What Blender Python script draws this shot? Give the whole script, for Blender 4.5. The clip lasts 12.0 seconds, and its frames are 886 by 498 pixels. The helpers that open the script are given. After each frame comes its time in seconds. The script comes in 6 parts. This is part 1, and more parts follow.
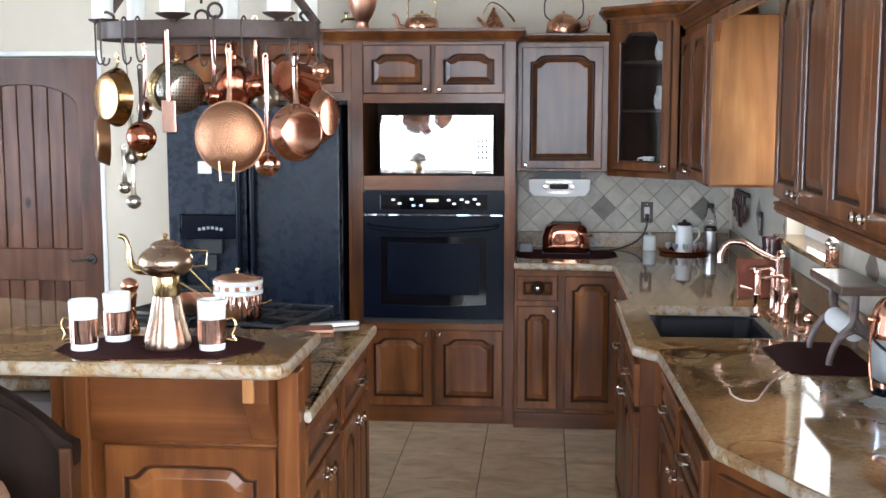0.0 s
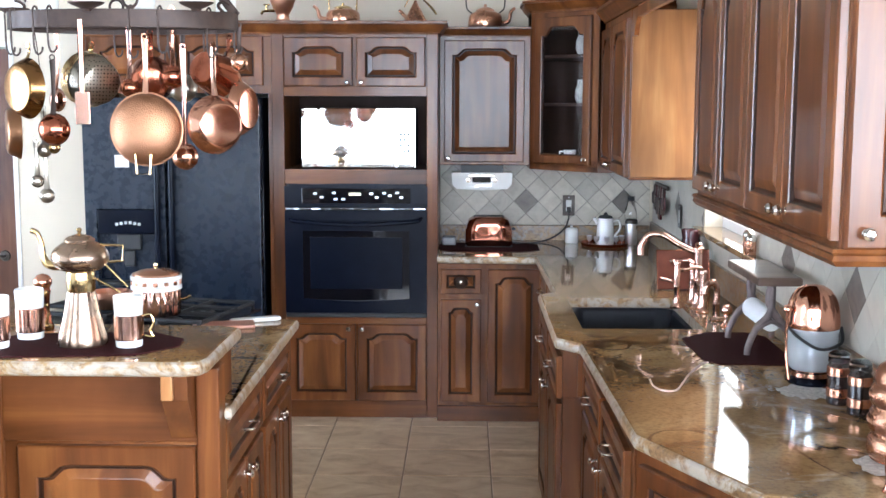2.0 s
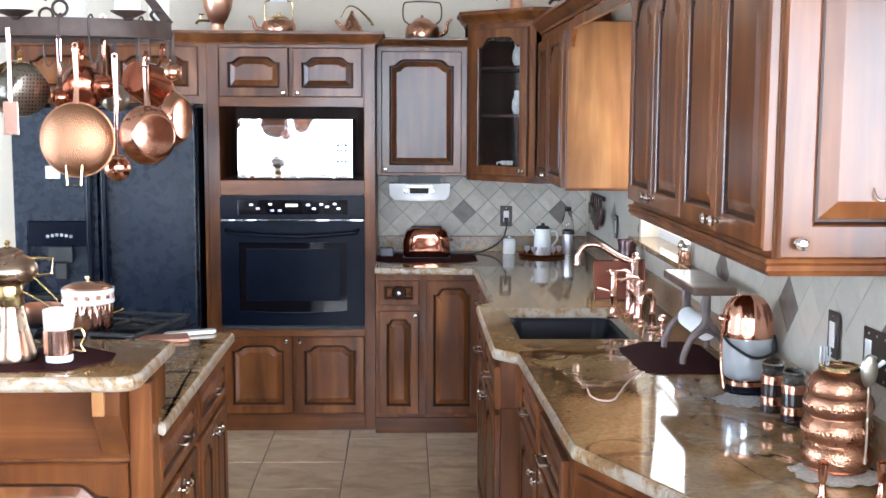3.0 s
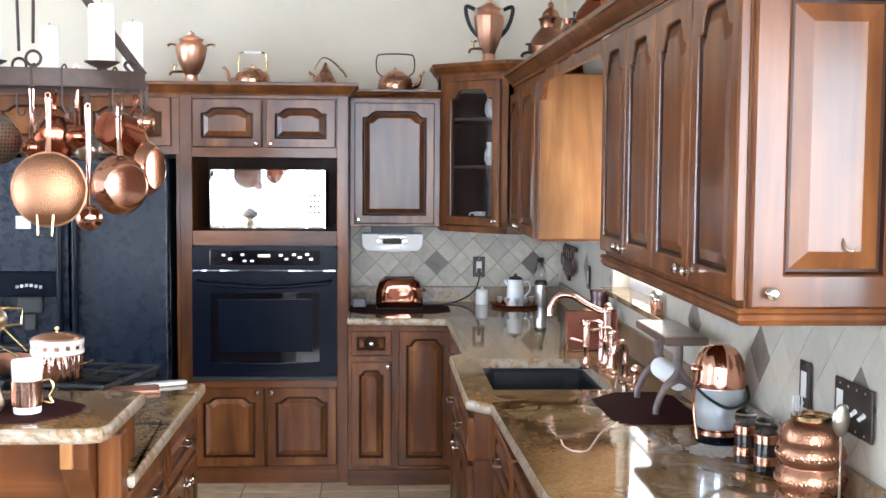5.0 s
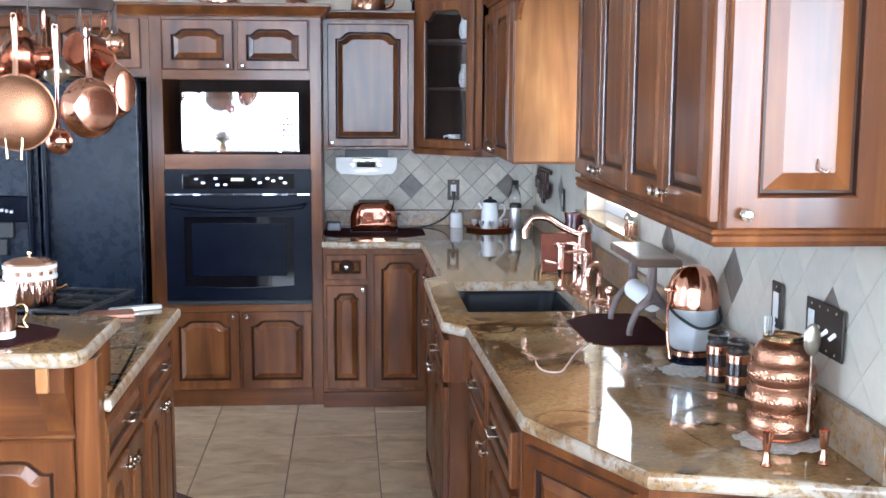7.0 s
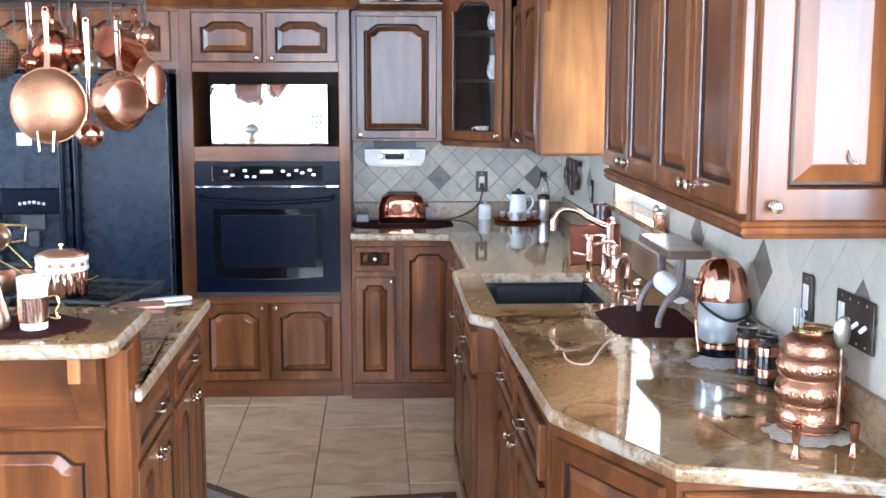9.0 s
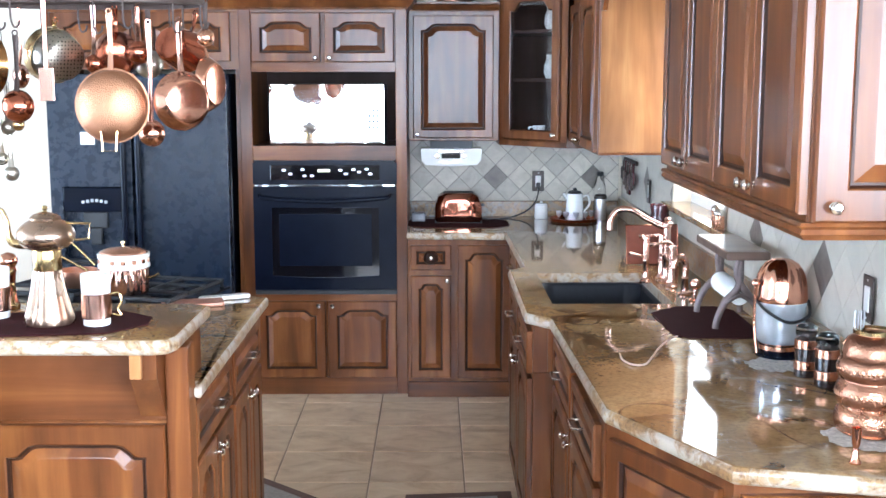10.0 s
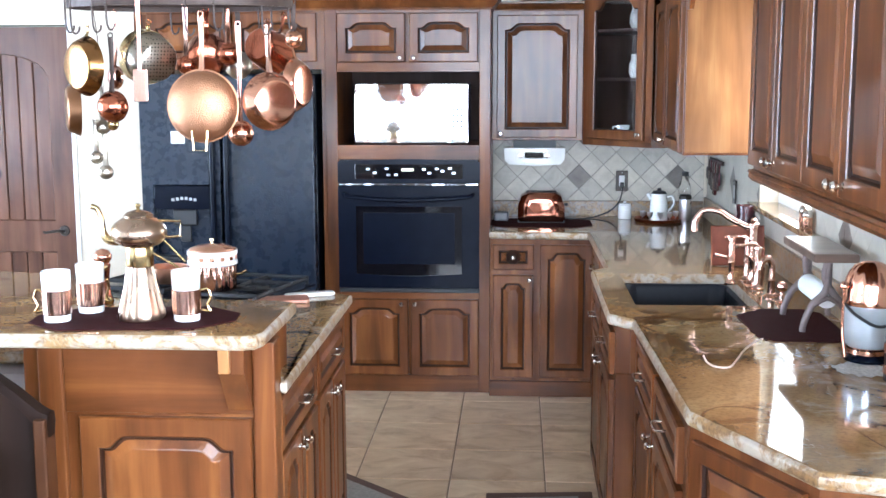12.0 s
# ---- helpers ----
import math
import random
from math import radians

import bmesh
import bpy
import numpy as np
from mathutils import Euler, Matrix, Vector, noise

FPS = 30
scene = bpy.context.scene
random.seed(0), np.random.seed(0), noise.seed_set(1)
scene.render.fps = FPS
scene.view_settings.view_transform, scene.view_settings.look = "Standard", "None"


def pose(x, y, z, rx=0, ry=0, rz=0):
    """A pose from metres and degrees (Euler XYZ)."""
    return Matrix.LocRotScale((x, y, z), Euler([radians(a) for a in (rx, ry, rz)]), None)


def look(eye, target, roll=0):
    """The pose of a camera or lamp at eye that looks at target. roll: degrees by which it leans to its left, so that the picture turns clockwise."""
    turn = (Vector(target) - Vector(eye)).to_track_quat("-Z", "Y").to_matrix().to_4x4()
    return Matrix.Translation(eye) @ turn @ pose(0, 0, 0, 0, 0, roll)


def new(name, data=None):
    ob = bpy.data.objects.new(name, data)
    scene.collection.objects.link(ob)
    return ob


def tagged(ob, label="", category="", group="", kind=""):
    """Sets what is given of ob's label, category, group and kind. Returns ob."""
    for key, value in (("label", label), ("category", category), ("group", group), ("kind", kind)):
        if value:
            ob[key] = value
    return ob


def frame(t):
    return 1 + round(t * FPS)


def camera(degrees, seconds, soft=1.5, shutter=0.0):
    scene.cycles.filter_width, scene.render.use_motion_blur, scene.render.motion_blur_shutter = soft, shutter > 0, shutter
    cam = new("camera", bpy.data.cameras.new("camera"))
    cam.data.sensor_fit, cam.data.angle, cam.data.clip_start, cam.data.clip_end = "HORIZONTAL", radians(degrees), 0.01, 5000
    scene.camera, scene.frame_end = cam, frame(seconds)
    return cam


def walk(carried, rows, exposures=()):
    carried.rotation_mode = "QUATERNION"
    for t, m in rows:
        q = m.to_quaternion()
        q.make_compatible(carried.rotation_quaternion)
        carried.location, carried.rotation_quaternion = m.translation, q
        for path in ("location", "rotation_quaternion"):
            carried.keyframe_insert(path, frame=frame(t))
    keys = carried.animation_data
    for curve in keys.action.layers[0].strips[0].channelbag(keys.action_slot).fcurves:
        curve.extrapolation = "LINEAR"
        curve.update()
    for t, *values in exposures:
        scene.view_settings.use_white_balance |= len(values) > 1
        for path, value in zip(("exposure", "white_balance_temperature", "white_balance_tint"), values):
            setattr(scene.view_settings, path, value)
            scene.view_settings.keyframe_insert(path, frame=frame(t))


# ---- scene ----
cam = camera(42.0, 12.0)
# seconds, eye x, y, z, yaw, pitch, lean
ROWS = [
    (0.0, 0.0000, 0.0000, 1.7270, 4.925, -6.981, 0.000),
    (0.5, 0.0028, 0.0029, 1.7273, 4.627, -7.222, 0.031),
    (1.0, 0.0033, 0.0087, 1.7242, 3.171, -7.234, 0.066),
    (1.5, 0.0042, 0.0135, 1.7245, 2.065, -7.270, 0.106),
    (2.0, 0.0038, 0.0186, 1.7212, 1.117, -7.256, 0.141),
    (2.5, 0.0070, 0.0235, 1.7200, -0.022, -7.185, 0.194),
    (3.0, 0.0070, 0.0328, 1.7205, -1.960, -6.707, 0.260),
    (3.2, -0.0004, 0.0488, 1.7343, -2.537, -6.172, 0.346),
    (5.0, 0.0050, 0.0312, 1.7179, -3.316, -4.163, 0.415),
    (5.5, 0.0045, 0.0299, 1.7165, -3.448, -5.217, 0.429),
    (6.0, 0.0031, 0.0327, 1.7165, -3.797, -6.695, 0.392),
    (6.5, 0.0055, 0.0363, 1.7144, -4.318, -7.579, 0.336),
    (7.0, 0.0030, 0.0380, 1.7152, -4.631, -7.948, 0.327),
    (9.0, 0.0046, 0.0343, 1.7166, -3.198, -8.371, 0.130),
    (9.5, 0.0046, 0.0294, 1.7181, -1.789, -8.404, 0.040),
    (10.0, 0.0028, 0.0248, 1.7192, -0.407, -8.424, 0.003),
    (10.5, 0.0023, 0.0217, 1.7190, 0.681, -8.427, -0.019),
    (11.0, 0.0023, 0.0170, 1.7221, 1.672, -8.461, -0.057),
    (11.5, 0.0001, 0.0140, 1.7227, 2.620, -8.472, -0.070),
    (12.0, -0.0003, 0.0064, 1.7243, 3.699, -8.484, -0.131),
]
EXPOSURES = [(0.0, -0.34, 5560, 8), (1.0, -0.24, 5480, 8), (2.0, 0.06, 5380, 9), (3.0, 0.12, 5380, 9), (5.0, 0.07, 5580, 9), (7.0, 0.22, 5150, 8), (9.0, 0.42, 5130, 8), (12.0, 0.45, 5180, 8)]
walk(cam, [(t, pose(x, y, z, 90 + pitch, 0, yaw) @ pose(0, 0, 0, 0, 0, lean)) for t, x, y, z, yaw, pitch, lean in ROWS], EXPOSURES)

# ---------------------------------------------------------------- daylight
world = bpy.data.worlds.new("sky")
scene.world = world
world.use_nodes = True
wn = world.node_tree.nodes
sky = wn.new("ShaderNodeTexSky")
sky.sky_type, sky.sun_disc, sky.sun_elevation, sky.sun_rotation = "NISHITA", False, radians(38), radians(200)
wn["Background"].inputs["Strength"].default_value = 0.12
world.node_tree.links.new(sky.outputs[0], wn["Background"].inputs["Color"])


def window_light(name, m, w, h, watts, colour):
    data = bpy.data.lights.new(name, "AREA")
    data.shape, data.size, data.size_y, data.energy, data.color = "RECTANGLE", w, h, watts, colour
    ob = new(name, data)
    ob.matrix_world = m
    return ob


# daylight in the glass doors behind the camera, the window of the left wall and the window over the sink
window_light("daylight_back", look((0.0, -3.9, 1.81), (0.0, 5, 1.81)), 6.0, 1.88, 140, (1.0, 0.94, 0.85))
# two lamps added on the unseen right, for the near cabinet end's sheen
window_light("added_light_right", look((3.12, 0.55, 1.65), (0.6, 2.4, 1.5)), 1.9, 1.5, 65, (1.0, 0.97, 0.93))
window_light("added_light_far_right", look((3.14, -2.40, 1.68), (0.6, -1.6, 1.68)), 2.9, 1.56, 350, (1.0, 0.97, 0.91))
window_light("daylight_left", look((-4.5, 3.2, 1.5), (0, 4.2, 1.2)), 2.2, 1.6, 58, (0.62, 0.82, 1.0))
window_light("daylight_sink", look((1.183, 4.87, 1.60), (0, 4.9, 1.5)), 0.86, 0.78, 14, (1.0, 0.93, 0.80))

# ---------------------------------------------------------------- materials
def shader(name):
    mat = bpy.data.materials.new(name)
    mat.use_nodes = True
    tree = mat.node_tree
    return mat, tree, tree.nodes["Principled BSDF"]


def node(tree, kind, **values):
    n = tree.nodes.new(kind)
    for key, value in values.items():
        n.inputs[key.replace("_", " ")].default_value = value
    return n


def ramp(tree, source, stops):
    n = tree.nodes.new("ShaderNodeValToRGB")
    while len(n.color_ramp.elements) < len(stops):
        n.color_ramp.elements.new(0.5)
    for e, (at, c) in zip(n.color_ramp.elements, stops):
        e.position, e.color = at, (*c, 1) if len(c) == 3 else c
    tree.links.new(source, n.inputs[0])
    return n.outputs[0]


def mapped(tree, scale=(1, 1, 1), jitter=True):
    """Object coordinates at metre size, shifted by a chance amount for each object."""
    tc = tree.nodes.new("ShaderNodeTexCoord")
    mp = tree.nodes.new("ShaderNodeMapping")
    mp.inputs["Scale"].default_value = scale
    tree.links.new(tc.outputs["Object"], mp.inputs["Vector"])
    if jitter:
        info = tree.nodes.new("ShaderNodeObjectInfo")
        mul = tree.nodes.new("ShaderNodeVectorMath")
        mul.operation = "SCALE"
        mul.inputs[0].default_value = (37.0, 19.0, 53.0)
        tree.links.new(info.outputs["Random"], mul.inputs["Scale"])
        tree.links.new(mul.outputs[0], mp.inputs["Location"])
    return mp.outputs[0]


def mix(tree, kind, fac, a, b):
    n = tree.nodes.new("ShaderNodeMix")
    n.data_type, n.blend_type = "RGBA", kind
    for socket, v in ((n.inputs["Factor"], fac), (n.inputs["A"], a), (n.inputs["B"], b)):
        if isinstance(v, bpy.types.NodeSocket):
            tree.links.new(v, socket)
        else:
            socket.default_value = v if not isinstance(v, tuple) else (*v, 1)
    return n.outputs["Result"]


def bump(tree, bsdf, height, strength, distance=0.002):
    n = tree.nodes.new("ShaderNodeBump")
    n.inputs["Strength"].default_value, n.inputs["Distance"].default_value = strength, distance
    tree.links.new(height, n.inputs["Height"])
    tree.links.new(n.outputs[0], bsdf.inputs["Normal"])


def noise_tex(tree, vector, scale, detail=4.0, rough=0.55, distortion=0.0):
    n = node(tree, "ShaderNodeTexNoise", Scale=scale, Detail=detail, Roughness=rough, Distortion=distortion)
    tree.links.new(vector, n.inputs["Vector"])
    return n.outputs["Fac"]


def wood(name, dark, mid, light, rough=0.42, grain=(7, 7, 0.7), knots=True, coat=0.44):
    mat, tree, b = shader(name)
    v = mapped(tree, grain)
    streak = noise_tex(tree, v, 1.5, 4, 0.5, 0.7)
    fine = noise_tex(tree, mapped(tree, tuple(g * 13 if g > 2 else g * 5 for g in grain)), 2.0, 3, 0.6)
    blotch = noise_tex(tree, mapped(tree, (2.2, 2.2, 1.2)), 1.6, 3, 0.5)
    col = ramp(tree, streak, [(0.16, dark), (0.5, mid), (0.86, light)])
    col = mix(tree, "MULTIPLY", 0.4, col, ramp(tree, fine, [(0.3, (0.88, 0.86, 0.84)), (0.65, (1.05, 1.03, 1.0))]))
    col = mix(tree, "MULTIPLY", 0.85, col, ramp(tree, blotch, [(0.3, (0.5, 0.45, 0.44)), (0.7, (1.2, 1.15, 1.1))]))
    if knots:
        vor = tree.nodes.new("ShaderNodeTexVoronoi")
        vor.inputs["Scale"].default_value = 3.1
        tree.links.new(mapped(tree, (1.0, 1.0, 0.55)), vor.inputs["Vector"])
        col = mix(tree, "MULTIPLY", 0.85, col, ramp(tree, vor.outputs["Distance"], [(0.03, (0.12, 0.08, 0.06)), (0.075, (1, 1, 1))]))
    tree.links.new(col, b.inputs["Base Color"])
    b.inputs["Roughness"].default_value, b.inputs["Specular IOR Level"].default_value = rough, 0.12
    b.inputs["Coat Weight"].default_value, b.inputs["Coat Roughness"].default_value = coat, 0.17
    bump(tree, b, fine, 0.12, 0.001)
    return mat


def plain(name, colour, rough=0.5, metal=0.0, vary=0.12, scale=8.0, bumps=0.0, coat=0.0, fine=60.0, spec=0.5):
    """A surface of one colour with slight stains and fine relief."""
    mat, tree, b = shader(name)
    v = mapped(tree)
    n = noise_tex(tree, v, scale, 5, 0.6)
    lo, hi = tuple(c * (1 - vary) for c in colour), tuple(min(1, c * (1 + vary)) for c in colour)
    tree.links.new(ramp(tree, n, [(0.3, lo), (0.7, hi)]), b.inputs["Base Color"])
    r = tree.nodes.new("ShaderNodeMapRange")
    r.inputs["To Min"].default_value, r.inputs["To Max"].default_value = max(0.02, rough * 0.8), min(1, rough * 1.25)
    tree.links.new(n, r.inputs["Value"])
    tree.links.new(r.outputs[0], b.inputs["Roughness"])
    b.inputs["Metallic"].default_value = metal
    b.inputs["Coat Weight"].default_value, b.inputs["Specular IOR Level"].default_value = coat, spec
    if bumps:
        bump(tree, b, noise_tex(tree, v, fine, 3), bumps, 0.002)
    return mat


def granite(name, rough=0.05, pale_from=0.60, dull=1.0, fine=1.0, veins=True, grain=0.5):
    """Amber granite with dark veins; pale_from: how much of it is pale feldspar."""
    mat, tree, b = shader(name)
    v = mapped(tree, jitter=False)
    cloud = noise_tex(tree, v, 2.2, 5, 0.58, 0.7)
    col = ramp(tree, cloud, [(0.28, (0.13, 0.070, 0.026)), (0.42, (0.235, 0.138, 0.054)), (0.56, (0.315, 0.20, 0.086)), (0.74, (0.44, 0.32, 0.17))])
    speck = noise_tex(tree, v, 75, 4, 0.7)
    col = mix(tree, "MULTIPLY", grain, col, ramp(tree, speck, [(0.36, (0.45, 0.38, 0.32)), (0.52, (1, 1, 1)), (0.75, (1.25, 1.2, 1.1))]))
    pale = noise_tex(tree, mapped(tree, (1, 1, 1.3), False), 3.4 * fine, 7, 0.66, 1.2)
    col = mix(tree, "MIX", ramp(tree, pale, [(pale_from, (0, 0, 0)), (pale_from + 0.13, (0.75, 0.75, 0.75))]), col, (0.56 * dull, 0.51 * dull, 0.43 * dull))
    for scale, width, dark in ((1.0 * fine, 0.010, (0.16, 0.085, 0.045)), (1.7 * fine, 0.007, (0.32, 0.20, 0.14))) if veins else ():
        warp = noise_tex(tree, v, scale, 2.5, 0.45, 1.1)
        line = ramp(tree, warp, [(0.5 - width, (1, 1, 1)), (0.498, dark), (0.502, dark), (0.5 + width, (1, 1, 1))])
        there = ramp(tree, noise_tex(tree, v, 1.6 * fine, 2), [(0.42, (0, 0, 0)), (0.54, (0.95, 0.95, 0.95))])
        col = mix(tree, "MULTIPLY", there, col, line)
    tree.links.new(col, b.inputs["Base Color"])
    b.inputs["Roughness"].default_value = rough
    return mat


def floor_tile_mat():
    mat, tree, b = shader("floor_tile")
    v = mapped(tree, (1, 1.6, 1))
    a = noise_tex(tree, v, 4.5, 6, 0.62, 0.8)
    col = ramp(tree, a, [(0.3, (0.42, 0.275, 0.155)), (0.5, (0.62, 0.465, 0.30)), (0.72, (0.76, 0.62, 0.44))])
    info = tree.nodes.new("ShaderNodeObjectInfo")
    col = mix(tree, "MULTIPLY", 0.6, col, ramp(tree, info.outputs["Random"], [(0.0, (0.82, 0.80, 0.78)), (1.0, (1.1, 1.08, 1.05))]))
    tree.links.new(col, b.inputs["Base Color"])
    b.inputs["Roughness"].default_value = 0.34
    bump(tree, b, noise_tex(tree, v, 26, 4), 0.15, 0.003)
    return mat


def wall_tile_mat(name, lo, hi, least=0.72):
    mat, tree, b = shader(name)
    a = noise_tex(tree, mapped(tree), 14, 5, 0.6, 0.5)
    col = ramp(tree, a, [(0.3, lo), (0.7, hi)])
    info = tree.nodes.new("ShaderNodeObjectInfo")
    col = mix(tree, "MULTIPLY", 0.8, col, ramp(tree, info.outputs["Random"], [(0.0, (least, least, least)), (1.0, (1.08, 1.07, 1.05))]))
    tree.links.new(col, b.inputs["Base Color"])
    b.inputs["Roughness"].default_value = 0.42
    bump(tree, b, a, 0.25, 0.003)
    return mat


def hammered(name, colour, rough, dents=0.0, scale=70.0):
    mat, tree, b = shader(name)
    v = mapped(tree)
    n = noise_tex(tree, v, 6, 5, 0.6)
    dark = tuple(c * 0.72 for c in colour)
    tree.links.new(ramp(tree, n, [(0.3, dark), (0.62, colour)]), b.inputs["Base Color"])
    b.inputs["Metallic"].default_value = 1.0
    r = tree.nodes.new("ShaderNodeMapRange")
    r.inputs["To Min"].default_value, r.inputs["To Max"].default_value = rough * 1.5, rough * 0.6
    tree.links.new(n, r.inputs["Value"])
    tree.links.new(r.outputs[0], b.inputs["Roughness"])
    if dents:
        vor = tree.nodes.new("ShaderNodeTexVoronoi")
        vor.inputs["Scale"].default_value = scale
        tree.links.new(v, vor.inputs["Vector"])
        bump(tree, b, vor.outputs["Distance"], dents, 0.004)
    return mat


def pierced(name, colour):
    """Tinned metal with rows of small dark holes."""
    mat, tree, b = shader(name)
    vor = tree.nodes.new("ShaderNodeTexVoronoi")
    vor.inputs["Scale"].default_value, vor.inputs["Randomness"].default_value = 85.0, 0.15
    tree.links.new(mapped(tree), vor.inputs["Vector"])
    col = ramp(tree, vor.outputs["Distance"], [(0.20, (0.02, 0.018, 0.015)), (0.28, colour)])
    tree.links.new(col, b.inputs["Base Color"])
    b.inputs["Metallic"].default_value, b.inputs["Roughness"].default_value = 1.0, 0.3
    bump(tree, b, vor.outputs["Distance"], 0.3, 0.002)
    return mat


def glass_mat(name, colour=(1, 1, 1), rough=0.0):
    mat, tree, b = shader(name)
    b.inputs["Base Color"].default_value = (*colour, 1)
    b.inputs["Transmission Weight"].default_value, b.inputs["Roughness"].default_value, b.inputs["IOR"].default_value = 1.0, rough, 1.45
    return mat


def glow(name, colour, strength):
    mat, tree, b = shader(name)
    b.inputs["Emission Color"].default_value, b.inputs["Emission Strength"].default_value = (*colour, 1), strength
    return mat


WOOD = wood("stained_alder", (0.046, 0.014, 0.005), (0.138, 0.047, 0.012), (0.280, 0.113, 0.030))
WOOD_H = wood("stained_alder_cross", (0.046, 0.014, 0.005), (0.138, 0.047, 0.012), (0.280, 0.113, 0.030), grain=(0.7, 7, 7))
# lighter copy of the stained alder, chiefly for the window-lit cabinet end
WOOD_BRIGHTENED = wood("brightened_alder", (0.15, 0.062, 0.020), (0.29, 0.135, 0.048), (0.43, 0.235, 0.098), 0.4, coat=0.25)
GLAZE = wood("dark_glaze", (0.014, 0.006, 0.004), (0.034, 0.013, 0.006), (0.07, 0.027, 0.011), 0.45, knots=False, coat=0.1)
# the dimness inside the cabinet and niche is put into this colour
INSIDE = wood("shaded_cabinet_inside", (0.035, 0.021, 0.017), (0.055, 0.034, 0.028), (0.08, 0.05, 0.04), 0.5, knots=False, coat=0.0)
DOOR_WOOD = wood("grey_brown_door", (0.075, 0.034, 0.021), (0.16, 0.078, 0.050), (0.26, 0.145, 0.098), 0.45, coat=0.15)
DARK_WOOD = wood("dark_chair_wood", (0.006, 0.003, 0.002), (0.012, 0.006, 0.004), (0.022, 0.011, 0.007), 0.6, knots=False, coat=0.0)
# lighter copy of the stool's wood, for the post that catches light
STOOL_WOOD_LIT = wood("lit_stool_wood", (0.03, 0.012, 0.005), (0.06, 0.024, 0.009), (0.10, 0.045, 0.018), 0.45, knots=False, coat=0.3)
PLANK = wood("grey_weathered_board", (0.07, 0.045, 0.034), (0.13, 0.092, 0.072), (0.22, 0.165, 0.13), 0.4, (0.9, 9, 9), False, 0.5)
GRANITE = granite("brown_gold_granite")
GRANITE_EDGE = granite("pale_granite_edge", 0.32, 0.43, 0.78, 4.0, False, 0.95)
GRANITE_DULL = granite("speckled_granite", 0.3, 0.44, 0.42, 5.0, False, 0.95)
FLOOR_TILE = floor_tile_mat()
GROUT = plain("floor_grout", (0.27, 0.20, 0.145), 0.8, bumps=0.2)
TILE = wall_tile_mat("tumbled_tile", (0.48, 0.44, 0.365), (0.66, 0.615, 0.52))
TILE_DARK = wall_tile_mat("dark_tumbled_tile", (0.12, 0.10, 0.085), (0.20, 0.175, 0.15))
TILE_GROUT = plain("tile_grout", (0.30, 0.27, 0.23), 0.85, bumps=0.2)
WALL = plain("cream_plaster", (0.66, 0.585, 0.465), 0.75, vary=0.03, scale=3, bumps=0.25, fine=45)
WALL_COOL = plain("white_plaster", (0.76, 0.76, 0.75), 0.75, vary=0.03, scale=3, bumps=0.25, fine=45)
# out of view; kept dark so that less light bounces into the room
CEILING = plain("dimmed_ceiling", (0.36, 0.33, 0.29), 0.85, vary=0.03, bumps=0.2)
WHITE = plain("white_paint", (0.8, 0.79, 0.76), 0.4, vary=0.03)
PORCELAIN = plain("white_porcelain", (0.82, 0.82, 0.80), 0.12, vary=0.02, coat=0.5)
BLACK = plain("black_enamel", (0.0035, 0.005, 0.011), 0.2, vary=0.2, spec=0.12)
BLACK_TEX = plain("black_textured_door", (0.005, 0.010, 0.022), 0.27, vary=0.15, scale=22, bumps=0.55, fine=120, spec=0.36)
BLACK_GLASS = plain("black_glass", (0.004, 0.004, 0.006), 0.06, vary=0.1)
BLACK_MATT = plain("black_plastic", (0.012, 0.012, 0.013), 0.45)
IRON = plain("wrought_iron", (0.050, 0.030, 0.022), 0.5, 0.35, 0.3, 30, 0.3)
BRONZE = plain("bronze_plate", (0.05, 0.04, 0.033), 0.4, 0.6, 0.2, 20)
SINK = plain("black_composite", (0.006, 0.007, 0.011), 0.36, vary=0.2, scale=60, spec=0.2)
COPPER = hammered("polished_copper", (0.78, 0.40, 0.27), 0.15)
COPPER_BRIGHT = hammered("bright_satin_copper", (0.85, 0.48, 0.32), 0.32)
COPPER_FAUCET = hammered("pale_pink_copper", (0.86, 0.56, 0.45), 0.20)
COPPER_WORN = hammered("worn_copper", (0.62, 0.33, 0.21), 0.27, 0.12, 45)
COPPER_RED = hammered("red_copper", (0.50, 0.17, 0.095), 0.17)
COPPER_HAM = hammered("hammered_copper", (0.56, 0.29, 0.18), 0.26, 0.28, 190)
COPPER_TOASTER = hammered("dented_red_copper", (0.50, 0.20, 0.13), 0.10, 0.5, 16)
WAVY = hammered("wavy_highlight_trim", (0.42, 0.44, 0.48), 0.15, 1.0, 22)
BRASS = hammered("brass", (0.68, 0.50, 0.24), 0.2)
TIN = hammered("tinned_metal", (0.44, 0.40, 0.33), 0.30, 0.2, 60)
PIERCED = pierced("pierced_tin", (0.40, 0.36, 0.29))
STEEL = hammered("brushed_steel", (0.72, 0.73, 0.75), 0.3)
CHROME = hammered("satin_nickel", (0.80, 0.76, 0.70), 0.14)
MAT = plain("burgundy_cloth", (0.034, 0.008, 0.009), 0.9, vary=0.25, scale=60, bumps=0.5, fine=260, spec=0.08)
LACE = plain("white_lace", (0.52, 0.50, 0.46), 0.85, vary=0.35, scale=90, bumps=0.8)
CLOTH = plain("tan_leather", (0.34, 0.19, 0.11), 0.42, vary=0.15)
CANDLE = plain("white_candle_wax", (0.82, 0.80, 0.74), 0.45, vary=0.03)
GLASS = glass_mat("clear_glass")
PAPER = plain("white_paper", (0.8, 0.8, 0.79), 0.8, vary=0.02, bumps=0.2)
SHADE_GLOW = glow("shaded_outdoors", (0.95, 0.97, 1.0), 2.6)
SKY_GLOW = glow("bright_outdoors", (0.94, 0.97, 1.0), 13.0)
